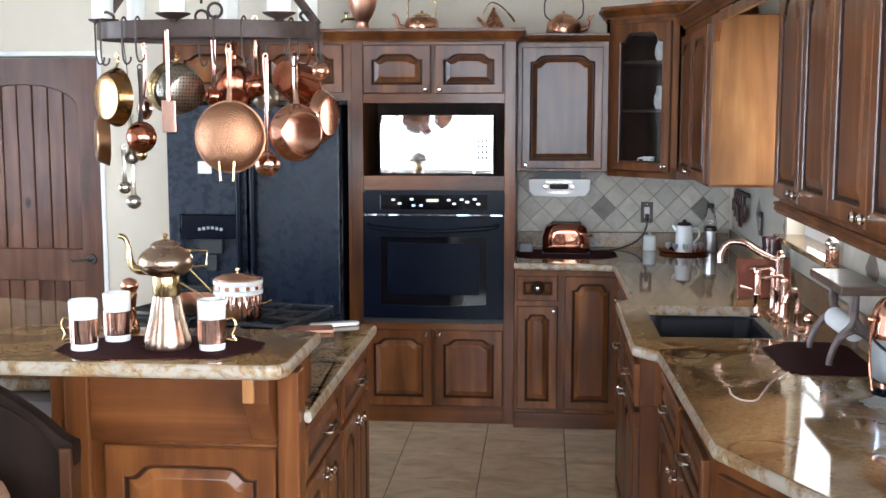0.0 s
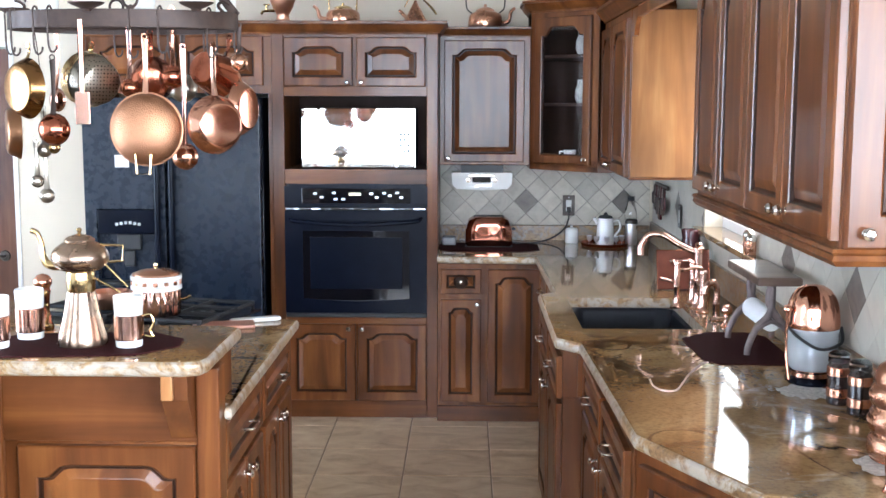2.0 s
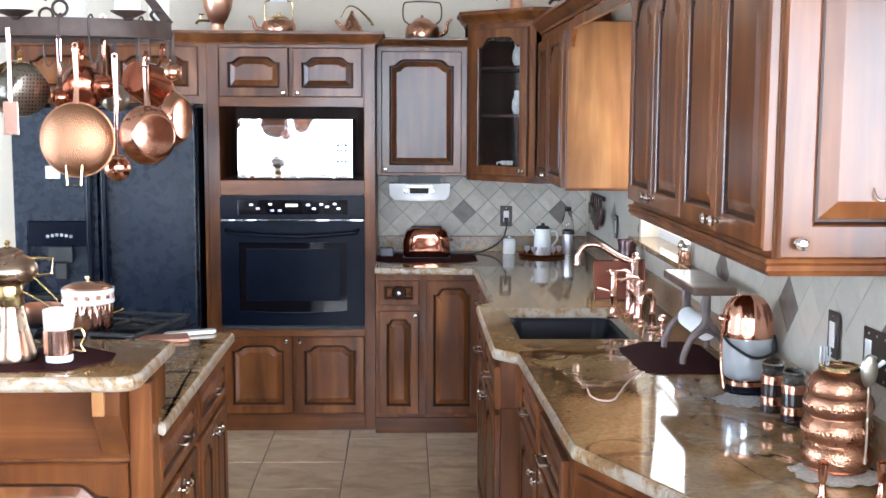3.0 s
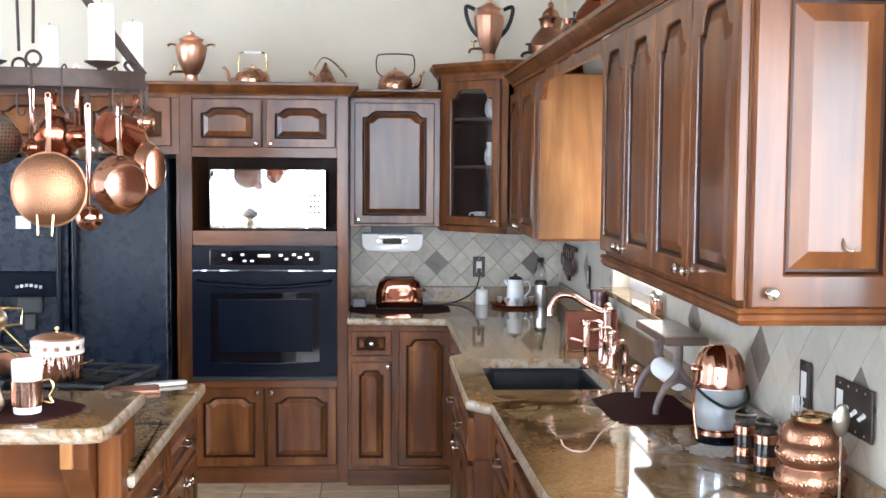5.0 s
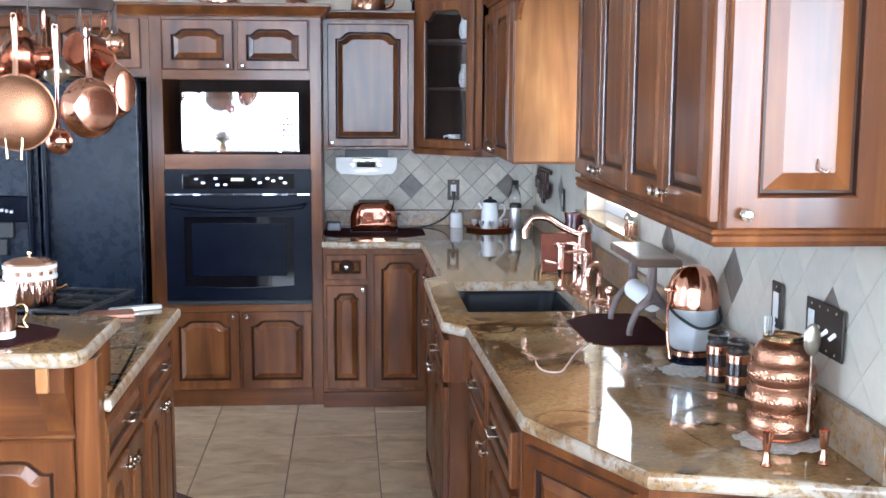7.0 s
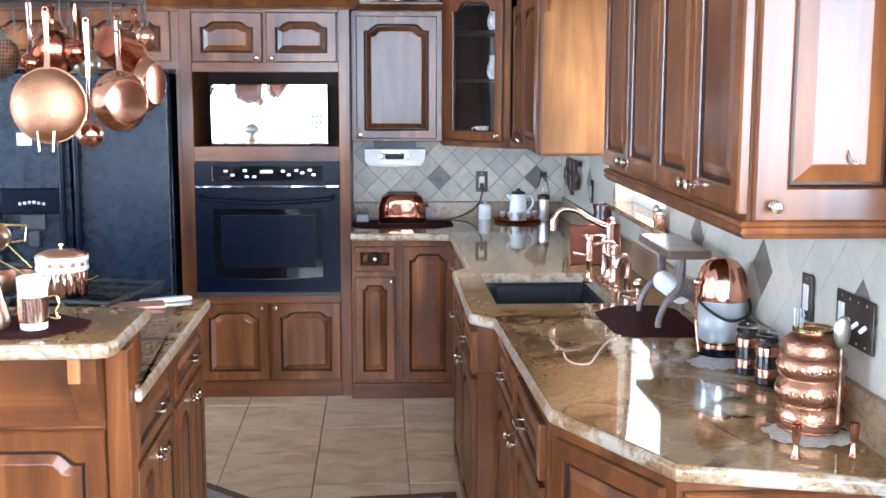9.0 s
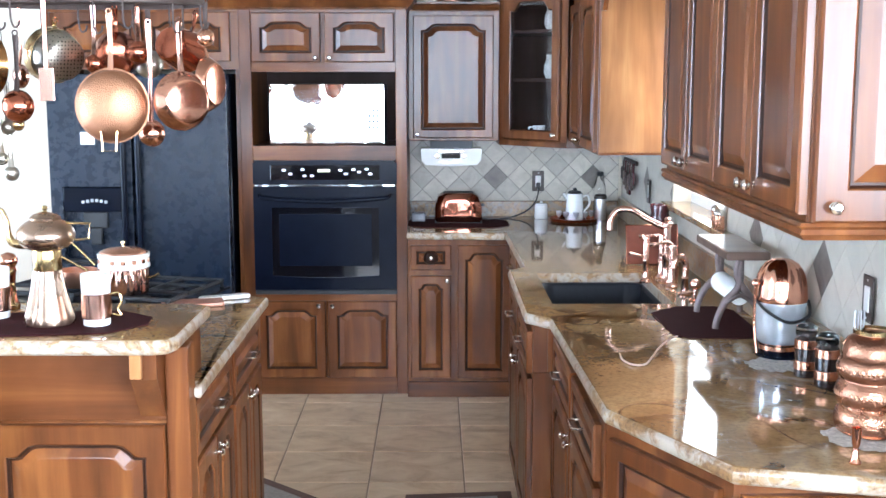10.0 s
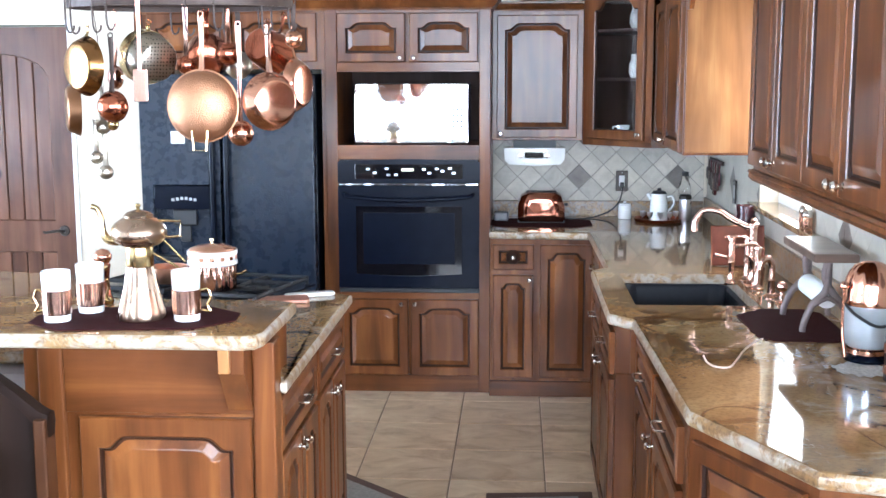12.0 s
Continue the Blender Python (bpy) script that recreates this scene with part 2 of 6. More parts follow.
MIRROR_STEEL = hammered("mirror_steel", (0.93, 0.94, 0.95), 0.03)
MIRROR_GLASS = plain("mirror_glass", (0.84, 0.86, 0.88), 0.03, 0.95, 0.05)
COPPER_PINK = hammered("pink_copper", (0.66, 0.40, 0.31), 0.16)
COPPER_GOLD = hammered("golden_copper", (0.30, 0.155, 0.055), 0.17, 0.05, 60)
COPPER_HAM2 = hammered("fine_hammered_copper", (0.52, 0.27, 0.15), 0.46, 0.35, 240)
COPPER_MATT = plain("dull_copper", (0.42, 0.20, 0.14), 0.4, 0.3, 0.2)
CAST = plain("grey_cast_iron", (0.15, 0.115, 0.108), 0.45, 0.3, 0.25, 30, 0.2)
CAST_BLACK = plain("black_cast_iron", (0.010, 0.010, 0.012), 0.6, vary=0.3, bumps=0.3)
FAR_WALL = plain("tan_plaster", (0.32, 0.28, 0.23), 0.75, vary=0.05, scale=3, bumps=0.25)
DARK_COPPER = plain("dark_copper_sheet", (0.17, 0.048, 0.027), 0.3, 0.35, 0.25, coat=0.15)
KNEE = plain("grey_white_plaster", (0.30, 0.28, 0.29), 0.8, vary=0.05, scale=3, bumps=0.25)
PALE_STEEL = plain("pale_steel", (0.70, 0.76, 0.82), 0.22, 0.6, 0.08)
BRONZE_PAN = hammered("dark_bronze", (0.26, 0.13, 0.065), 0.30)
BURGUNDY = plain("burgundy_glaze", (0.06, 0.012, 0.014), 0.2, vary=0.3)
SMOKED = plain("dark_jar_glass", (0.025, 0.014, 0.012), 0.08, vary=0.3, coat=0.4)
RUG_BROWN = plain("brown_rug", (0.11, 0.06, 0.045), 0.95, vary=0.2, scale=60, bumps=0.6, fine=250)
RUG_GREY = plain("grey_rug", (0.30, 0.28, 0.25), 0.95, vary=0.2, scale=60, bumps=0.6, fine=250)
TILE_PALE = wall_tile_mat("pale_tile", (0.45, 0.42, 0.355), (0.52, 0.485, 0.41), 0.94)
TILE_GROUT_PALE = plain("pale_grout", (0.50, 0.465, 0.40), 0.85, bumps=0.2)
PALE_DISH = plain("grey_glaze", (0.16, 0.16, 0.17), 0.25, vary=0.1)
POT_BRONZE = hammered("pale_bronze", (0.46, 0.33, 0.24), 0.26)
HOOK_COPPER = plain("pale_copper_wire", (0.72, 0.55, 0.46), 0.42, 0.35, 0.1)
# for the added dark floor cover that swallows bounced light
BOUNCE_BLOCKER = plain("dark_bounce_blocker", (0.045, 0.034, 0.030), 0.95, vary=0.25, scale=40, bumps=0.6, fine=250, spec=0.1)
# white china darkened to carry the shade behind the cabinet glass
DIM_CHINA = plain("dimmed_china", (0.40, 0.39, 0.37), 0.2, vary=0.25, scale=30)
AMBER = glow("amber_digits", (0.9, 0.75, 0.1), 0.6)

# ---------------------------------------------------------------- mesh helpers
def finish(name, bm, mat, parent=None, label="", smooth=40, flat=True):
    bmesh.ops.recalc_face_normals(bm, faces=bm.faces)
    me = bpy.data.meshes.new(name)
    bm.to_mesh(me)
    bm.free()
    for m in mat if isinstance(mat, (list, tuple)) else [mat]:
        me.materials.append(m)
    if smooth:
        me.shade_smooth()
        me.set_sharp_from_angle(angle=radians(smooth))
        # broad flat faces stay truly flat beside their rounded edges
        usual = sorted(f.area for f in me.polygons)[len(me.polygons) // 2]
        for f in me.polygons:
            if flat and f.area > 8 * usual:
                f.use_smooth = False
    ob = new(name, me)
    if parent:
        ob.parent = parent
    if label:
        ob["label"] = label
    return ob


def part(name, bm, mat, parent, label="", smooth=40, flat=True):
    """One mesh object under a thing or a part."""
    return finish(name, bm, mat, parent, label, smooth, flat)


def thing(name, label, category, m=None, group=""):
    ob = new(name)
    ob.empty_display_size = 0.1
    if m is not None:
        ob.matrix_world = m
    return tagged(ob, label, category, group)


def add(bm, x0, x1, y0, y1, z0, z1, bevel=0.0, seg=2, mi=0):
    """A box, its edges rounded by bevel metres."""
    r = bmesh.ops.create_cube(bm, size=1, matrix=Matrix.Translation(((x0 + x1) / 2, (y0 + y1) / 2, (z0 + z1) / 2)) @ Matrix.Diagonal((x1 - x0, y1 - y0, z1 - z0, 1)))
    vs = r["verts"]
    faces = {f for v in vs for f in v.link_faces}
    for f in faces:
        f.material_index = mi
    if bevel:
        es = list({e for v in vs for e in v.link_edges})
        bmesh.ops.bevel(bm, geom=es, offset=min(bevel, 0.45 * min(x1 - x0, y1 - y0, z1 - z0)), segments=seg, affect="EDGES", profile=0.5)
    return bm


def box(x0, x1, y0, y1, z0, z1, bevel=0.0, seg=2):
    return add(bmesh.new(), x0, x1, y0, y1, z0, z1, bevel, seg)


def lathe(profile, n=40, m=None, bm=None, mi=0):
    """Turns (radius, height) pairs round the z axis."""
    bm = bm or bmesh.new()
    m = m or Matrix()
    rings = []
    for r, z in profile:
        if r < 1e-5:
            rings.append([bm.verts.new(m @ Vector((0, 0, z)))])
        else:
            rings.append([bm.verts.new(m @ Vector((r * math.cos(2 * math.pi * k / n), r * math.sin(2 * math.pi * k / n), z))) for k in range(n)])
    for a, b in zip(rings, rings[1:]):
        for k in range(n):
            q = [a[k % len(a)], a[(k + 1) % n % len(a)], b[(k + 1) % n % len(b)], b[k % len(b)]]
            q = list(dict.fromkeys(q))
            if len(q) > 2:
                f = bm.faces.new(q)
                f.material_index = mi
    return bm


def fluted(profile, count, depth, z0=-1.0, z1=9.0):
    """A turned body whose wall between z0 and z1 is drawn into upright flutes."""
    bm = lathe(profile, count * 6)
    for v in bm.verts:
        if z0 < v.co.z < z1:
            k = 1 + depth * math.cos(count * math.atan2(v.co.y, v.co.x))
            v.co.x, v.co.y = v.co.x * k, v.co.y * k
    return bm


def smooth_path(points, steps=8, closed=False):
    """Catmull-Rom curve through the points."""
    p = [Vector(q) for q in points]
    out = []
    n = len(p)
    last = n if closed else n - 1
    for i in range(last):
        a, b, c, d = (p[(i - 1) % n], p[i], p[(i + 1) % n], p[(i + 2) % n]) if closed else (p[max(i - 1, 0)], p[i], p[min(i + 1, n - 1)], p[min(i + 2, n - 1)])
        for k in range(steps):
            t = k / steps
            out.append(0.5 * (2 * b + (c - a) * t + (2 * a - 5 * b + 4 * c - d) * t * t + (3 * b - a - 3 * c + d) * t ** 3))
    if not closed:
        out.append(p[-1])
    return out


def tube(points, radius, n=10, bm=None, steps=8, closed=False, flat=1.0):
    """A round bar along a smooth curve; radius may be a list that runs along it."""
    bm = bm or bmesh.new()
    path = smooth_path(points, steps, closed) if steps else [Vector(q) for q in points]
    radii = radius if isinstance(radius, (list, tuple)) else [radius]
    rings, up = [], None
    for i, q in enumerate(path):
        a, b = path[i - 1 if i or closed else 0], path[(i + 1) % len(path) if closed else min(i + 1, len(path) - 1)]
        ahead = (b - a).normalized()
        if up is None:
            up = ahead.cross(Vector((0, 1, 0)))
            up = up.normalized() if up.length > 0.1 else ahead.orthogonal().normalized()
        up = (up - ahead * up.dot(ahead)).normalized()
        side = ahead.cross(up)
        t = i / max(1, len(path) - 1) * (len(radii) - 1)
        k = min(int(t), len(radii) - 2) if len(radii) > 1 else 0
        r = radii[0] if len(radii) == 1 else radii[k] + (radii[k + 1] - radii[k]) * (t - k)
        rings.append([bm.verts.new(q + r * (math.cos(2 * math.pi * j / n) * up + flat * math.sin(2 * math.pi * j / n) * side)) for j in range(n)])
    pairs = list(zip(rings, rings[1:])) + ([(rings[-1], rings[0])] if closed else [])
    for a, b in pairs:
        for j in range(n):
            bm.faces.new((a[j], a[(j + 1) % n], b[(j + 1) % n], b[j]))
    if not closed:
        bm.faces.new(rings[0]), bm.faces.new(list(reversed(rings[-1])))
    return bm


def prism(outline, z0, z1, bevel=0.0, seg=3, hole=None, bm=None):
    """A slab with that outline (x, y pairs); its upper and lower rims are rounded."""
    bm = bm or bmesh.new()
    loops = [outline] + ([hole] if hole else [])
    edges = []
    for loop in loops:
        vs = [bm.verts.new((x, y, z1)) for x, y in loop]
        edges += [bm.edges.new((a, b)) for a, b in zip(vs, vs[1:] + vs[:1])]
    rim = edges[:len(outline)]
    top = [g for g in bmesh.ops.triangle_fill(bm, edges=edges, use_beauty=True)["geom"] if isinstance(g, bmesh.types.BMFace)]
    bmesh.ops.dissolve_limit(bm, angle_limit=0.01, verts=list({v for f in top for v in f.verts}), edges=list({e for f in top for e in f.edges if len(e.link_faces) == 2})) if not hole else None
    top = [f for f in bm.faces if all(abs(v.co.z - z1) < 1e-6 for v in f.verts)]
    ext = bmesh.ops.extrude_face_region(bm, geom=top)
    low = [g for g in ext["geom"] if isinstance(g, bmesh.types.BMVert)]
    bmesh.ops.translate(bm, verts=low, vec=(0, 0, z0 - z1))
    if bevel:
        n = len(outline)
        pts = {(round(x, 5), round(y, 5)) for x, y in outline}
        es = [e for e in bm.edges if abs(e.verts[0].co.z - e.verts[1].co.z) < 1e-6 and len(e.link_faces) == 2
              and abs(e.link_faces[0].normal.dot(e.link_faces[1].normal)) < 0.5 and all((round(v.co.x, 5), round(v.co.y, 5)) in pts for v in e.verts)]
        for f in bm.faces:
            f.normal_update()
        es = [e for e in bm.edges if abs(e.verts[0].co.z - e.verts[1].co.z) < 1e-6 and len(e.link_faces) == 2
              and abs(e.link_faces[0].normal.dot(e.link_faces[1].normal)) < 0.5 and all((round(v.co.x, 5), round(v.co.y, 5)) in pts for v in e.verts)]
        bmesh.ops.bevel(bm, geom=es, offset=bevel, segments=seg, affect="EDGES", profile=0.5)
    return bm


def sweep(path, profile, bm=None, closed=False):
    """A moulding: the profile's (out, up) pairs carried along x, y, z corners, out to the right of the way, with mitred corners."""
    bm = bm or bmesh.new()
    p = [Vector(q) for q in path]
    rings = []
    for i, q in enumerate(p):
        a = (q - p[i - 1]).normalized() if i or closed else (p[1] - q).normalized()
        b = (p[(i + 1) % len(p)] - q).normalized() if i < len(p) - 1 or closed else a
        na, nb = Vector((a.y, -a.x, 0)), Vector((b.y, -b.x, 0))
        m = (na + nb).normalized()
        m /= max(0.3, m.dot(na))
        rings.append([bm.verts.new(q + m * o + Vector((0, 0, u))) for o, u in profile])
    for a, b in zip(rings, rings[1:]):
        for j in range(len(profile) - 1):
            bm.faces.new((a[j], a[j + 1], b[j + 1], b[j]))
    bm.faces.new(rings[0]), bm.faces.new(rings[-1])
    return bm


CROWN = [(0, 0), (0.008, 0), (0.010, 0.012), (0.022, 0.020), (0.036, 0.042), (0.040, 0.050), (0.050, 0.052), (0.050, 0.068), (0, 0.068)]
RAIL = [(0, 0), (0, 0.035), (0.014, 0.035), (0.018, 0.028), (0.012, 0.022), (0.016, 0.012), (0.008, 0.004), (0.006, 0)]


def inner_outline(w, h, st, arch):
    """The opening of a door frame: a rectangle, or one with an S-curved, flat-topped arch (arch: its rise)."""
    pts = [(st, st), (w - st, st)]
    if not arch:
        return pts + [(w - st, h - st), (st, h - st)]
    zt, zs = h - st, h - st - arch
    run = min(0.09, (w - 2 * st) * 0.30)
    curve = [(0.0, 0.0), (0.22, 0.0), (0.34, 0.10), (0.52, 0.55), (0.68, 0.88), (0.84, 0.98), (1.0, 1.0)]
    right = [(w - st - run * a, zs + arch * b) for a, b in curve]
    return pts + right + [(w - x, z) for x, z in reversed(right)]


def shrink(loop, d):
    xs, zs = [p[0] for p in loop], [p[1] for p in loop]
    cx, cz, w, h = (min(xs) + max(xs)) / 2, (min(zs) + max(zs)) / 2, max(xs) - min(xs), max(zs) - min(zs)
    return [(cx + (x - cx) * (w - 2 * d) / w, cz + (z - cz) * (h - 2 * d) / h) for x, z in loop]


def ring(bm, loop, y):
    return [bm.verts.new((x, y, z)) for x, z in loop]


def strip(bm, a, b, mi=0):
    n = len(a)
    for k in range(n):
        bm.faces.new((a[k], a[(k + 1) % n], b[(k + 1) % n], b[k])).material_index = mi


def knob_mesh(r=0.013):
    return lathe([(0.0, 0.028), (r * 0.6, 0.027), (r, 0.021), (r * 0.95, 0.015), (r * 0.45, 0.009), (r * 0.4, 0.003), (r * 0.75, 0.0), (0, 0)], 16, pose(0, 0, 0, 90, 0, 0))


def pull_mesh(w=0.09):
    return tube([(-w / 2, 0, 0), (-w / 2, -0.024, 0), (-w / 2 + 0.012, -0.03, 0), (w / 2 - 0.012, -0.03, 0), (w / 2, -0.024, 0), (w / 2, 0, 0)], 0.0042, 8, steps=3)


def panel_door(parent, m, w, h, arch=0.03, knob=None, pull=None, st=0.044, glass=False, finish_wood=None, name="door", drawer=False, bevel=0.025):
    """A raised-panel door 20 mm thick whose back lies in the local plane y = 0; it faces -y, its lower left corner at the origin."""
    fw = finish_wood or WOOD
    t = 0.021
    bm = bmesh.new()
    rect = [(0, 0), (w, 0), (w, h), (0, h)]
    inner = inner_outline(w, h, st, arch)
    o0, o1 = ring(bm, rect, 0), ring(bm, rect, -t + 0.005)
    strip(bm, o0, o1)
    o2 = ring(bm, shrink(rect, 0.005), -t)
    strip(bm, o1, o2)
    i0 = ring(bm, inner, -t)
    edges = [bm.edges.get((a, b)) or bm.edges.new((a, b)) for loop in (o2, i0) for a, b in zip(loop, loop[1:] + loop[:1])]
    bmesh.ops.triangle_fill(bm, edges=edges, use_beauty=True)
    i1 = ring(bm, shrink(inner, 0.004), -t + 0.003)
    i2 = ring(bm, shrink(inner, 0.009), -t + 0.011)
    strip(bm, i0, i1), strip(bm, i1, i2, 1)
    if glass:
        i3 = ring(bm, shrink(inner, 0.009), 0)
        strip(bm, i2, i3, 1)
    door = part(name, bm, [fw, GLAZE], parent, smooth=0)
    door.matrix_basis = m
    if glass:
        pane = part("pane", box(st - 0.003, w - st + 0.003, -0.010, -0.007, st - 0.003, h - st + 0.003), GLASS, door, "clear glass pane", 0)
        pane.visible_shadow = False
    else:
        bm = bmesh.new()
        d = bevel if not drawer else 0.016
        l0, l1 = ring(bm, shrink(inner, 0.007), -t + 0.0115), ring(bm, shrink(inner, 0.015), -t + 0.0115)
        l2, l3 = ring(bm, shrink(inner, 0.012 + d), -t + 0.002), ring(bm, shrink(inner, 0.016 + d), -t + 0.001)
        strip(bm, l0, l1, 1), strip(bm, l1, l2), strip(bm, l2, l3)
        bm.faces.new(l3)
        part("panel", bm, [fw, GLAZE], door, smooth=0)
    if knob:
        k = part("knob", knob_mesh(), CHROME, door, "satin nickel knob")
        k.location = (knob[0], -t, knob[1])
    if pull:
        k = part("handle", pull_mesh(), CHROME, door, "satin nickel bar handle")
        k.location = (pull[0], -t, pull[1])
    return door


def pale_rim(ob):
    """Gives the worked rim of a slab the paler stone that its edge shows."""
    ob.data.materials.append(GRANITE_EDGE)
    for f in ob.data.polygons:
        if abs(f.normal.z) < 0.93:
            f.material_index = 1
    return ob


# ================================================================ the room
XW, YW, XL, YB, ZC = 1.11, 6.83, -4.6, -4.0, 3.05
XR, YR = 3.2, 1.9


def setting(name, bm, mat, label, category):
    ob = finish(name, bm, mat, smooth=0)
    return tagged(ob, label, category, "", "structure")


floor = setting("floor", box(XL - 0.2, XR + 0.2, YB - 0.2, YW + 0.2, -0.12, -0.004), GROUT, "tan ceramic tile floor with dark grout joints", "floor")
setting("ceiling", box(XL - 0.2, XR + 0.2, YB - 0.2, YW + 0.2, ZC, ZC + 0.15), CEILING, "unseen ceiling over the kitchen, darkened to cut bounced light", "ceiling")
# added out of view, keeps the bright floor from lighting the lower fronts
setting("carpet", box(XL + 0.001, XR - 0.001, YB + 0.001, 1.70, 0.001, 0.012), BOUNCE_BLOCKER, "unseen dark floor cover added to cut light bounced at the cabinets", "carpet")
# back wall with the doorway of the plank door
DX0, DX1, DH = -3.62, -2.68, 2.035
bm = box(DX1, XW + 0.2, YW, YW + 0.18, 0, ZC)
add(bm, XL - 0.2, DX0, YW, YW + 0.18, 0, ZC)
add(bm, DX0, DX1, YW, YW + 0.18, DH, ZC)
wall_north = setting("wall_north", bm, WALL, "cream plastered wall above and beside the cabinets", "wall")
# right wall with the window over the sink
WY0, WY1, WZ0, WZ1 = 4.40, 5.345, 1.150, 2.02
bm = box(XW, XW + 0.18, YR, WY0, 0, ZC)
add(bm, XW, XW + 0.18, WY1, YW, 0, ZC)
add(bm, XW, XW + 0.18, WY0, WY1, 0, WZ0)
add(bm, XW, XW + 0.18, WY0, WY1, WZ1, ZC)
wall_east = setting("wall_east", bm, WALL, "cream plastered wall behind the sink counter", "wall")
# left wall with a window, and the wall behind the camera with wide glass doors
bm = box(XL - 0.18, XL, YB, 2.1, 0, ZC)
add(bm, XL - 0.18, XL, 4.3, YW, 0, ZC)
add(bm, XL - 0.18, XL, 2.1, 4.3, 0, 0.7)
add(bm, XL - 0.18, XL, 2.1, 4.3, 2.3, ZC)
setting("wall_west", bm, WALL_COOL, "white plastered wall with a window", "wall")
bm = box(XL, -3.0, YB - 0.18, YB, 0, ZC)
add(bm, 3.0, XR, YB - 0.18, YB, 0, ZC)
add(bm, -3.0, 3.0, YB - 0.18, YB, 0, 0.85)
add(bm, -3.0, 3.0, YB - 0.18, YB, 2.80, ZC)
setting("wall_south", bm, FAR_WALL, "cream plastered wall with wide windows", "wall")
bm = box(XR, XR + 0.18, YB, -3.9, 0, ZC)
add(bm, XR, XR + 0.18, -0.9, -0.5, 0, ZC), add(bm, XR, XR + 0.18, -3.9, -0.9, 0, 0.85), add(bm, XR, XR + 0.18, -3.9, -0.9, 2.50, ZC)
add(bm, XR, XR + 0.18, 1.6, YR + 0.18, 0, ZC), add(bm, XR, XR + 0.18, -0.5, 1.6, 0, 0.85), add(bm, XR, XR + 0.18, -0.5, 1.6, 2.45, ZC)
add(bm, XW + 0.18, XR, YR, YR + 0.18, 0, ZC)
setting("wall_far_east", bm, FAR_WALL, "cream plastered wall of the adjoining room", "wall")


def window(name, m, w, h, label, bars=1, glazed=True, rails=0):
    """Frame, panes and bright outdoors in an opening; local x along the wall, front towards -y."""
    ob = tagged(new(name), label, "window", "", "structure")
    ob.matrix_world = m
    f = 0.05
    bm = box(0, w, -0.02, 0.05, 0, f, 0.006)
    add(bm, 0, w, -0.02, 0.05, h - f, h, 0.006), add(bm, 0, f, -0.02, 0.05, f, h - f, 0.006), add(bm, w - f, w, -0.02, 0.05, f, h - f, 0.006)
    for k in range(bars):
        x = w * (k + 1) / (bars + 1)
        add(bm, x - 0.025, x + 0.025, -0.015, 0.045, f, h - f, 0.005)
    for k in range(rails):
        z = h * (k + 1) / (rails + 1)
        add(bm, f, w - f, -0.012, 0.042, z - 0.012, z + 0.012, 0.004)
    part("window_frame", bm, WHITE, ob)
    for k in range(bars + 1):
        a, b = w * k / (bars + 1), w * (k + 1) / (bars + 1)
        if not glazed:
            continue
        pane = part("pane", box(a + 0.026, b - 0.026, 0.012, 0.018, f, h - f), GLASS, ob, smooth=0)
        pane.visible_shadow = False
    return ob


window("window_1", pose(XW + 0.10, WY1, WZ0, 0, 0, -90), WY1 - WY0, WZ1 - WZ0, "white framed window over the sink", 1, True, 3)
window("window_2", pose(XL - 0.10, 2.1, 0.7, 0, 0, 90), 2.2, 1.6, "white framed window in the side wall", 1, False)
window("window_3", pose(3.0, YB - 0.10, 0.85, 0, 0, 180), 6.0, 1.95, "wide white framed windows", 4, False)
# the next two are unseen, placed to light the near cabinet end
window("added_window_4", pose(XR + 0.10, 1.6, 0.85, 0, 0, -90), 2.1, 1.6, "unseen window added to brighten the near cabinet end", 2, False)
window("added_window_5", pose(XR + 0.10, -0.9, 0.85, 0, 0, -90), 3.0, 1.65, "unseen window added to brighten the near cabinet end", 3, False)
for nm, m, w, h in (("backdrop", pose(XW + 0.6, 6.2, 0.2, 0, 0, -90), 3.4, 3.0), ("backdrop", pose(XL - 0.9, 0.2, -0.2, 0, 0, 90), 6.0, 4.0), ("backdrop", pose(5.6, YB - 1.2, -0.6, 0, 0, 180), 10.0, 4.5), ("backdrop", pose(XR + 1.0, 3.2, -0.2, 0, 0, -90), 8.0, 4.0)):
    ob = setting(nm, box(0, w, 0, 0.02, 0, h), SHADE_GLOW if w == 3.4 else SKY_GLOW, "bright daylight outside the window", "backdrop")
    ob.matrix_world = m

sill = setting("window_sill", prism([(XW - 0.055, 3.96), (XW - 0.010, 3.96), (XW - 0.010, WY0 + 0.001), (XW + 0.085, WY0 + 0.001), (XW + 0.085, WY1 - 0.001), (XW - 0.010, WY1 - 0.001), (XW - 0.010, WY1 + 0.02), (XW - 0.055, WY1 + 0.02)], WZ0 - 0.02, WZ0 + 0.004, 0.004), GRANITE, "polished stone sill of the sink window", "window sill")

# plank door with an arched panel
door_1 = tagged(new("door_1"), "closed grey-brown plank door with an arched panel", "door", "", "structure")
door_1.matrix_world = pose(DX0, YW + 0.02, 0)
W = DX1 - DX0
arch = [(W / 2 + (W / 2 - 0.13) * math.cos(a), 1.70 + 0.17 * math.sin(a) ** 0.8) for a in [math.pi * k / 14 for k in range(15)]]
upper = [(0.13, 0.86), (W - 0.13, 0.86)] + arch
lower = [(0.13, 0.2), (W - 0.13, 0.2), (W - 0.13, 0.67), (0.13, 0.67)]
bm = bmesh.new()
outer = ring(bm, [(0, 0.01), (W, 0.01), (W, DH - 0.01), (0, DH - 0.01)], -0.02)
loops = [outer, ring(bm, upper, -0.02), ring(bm, lower, -0.02)]
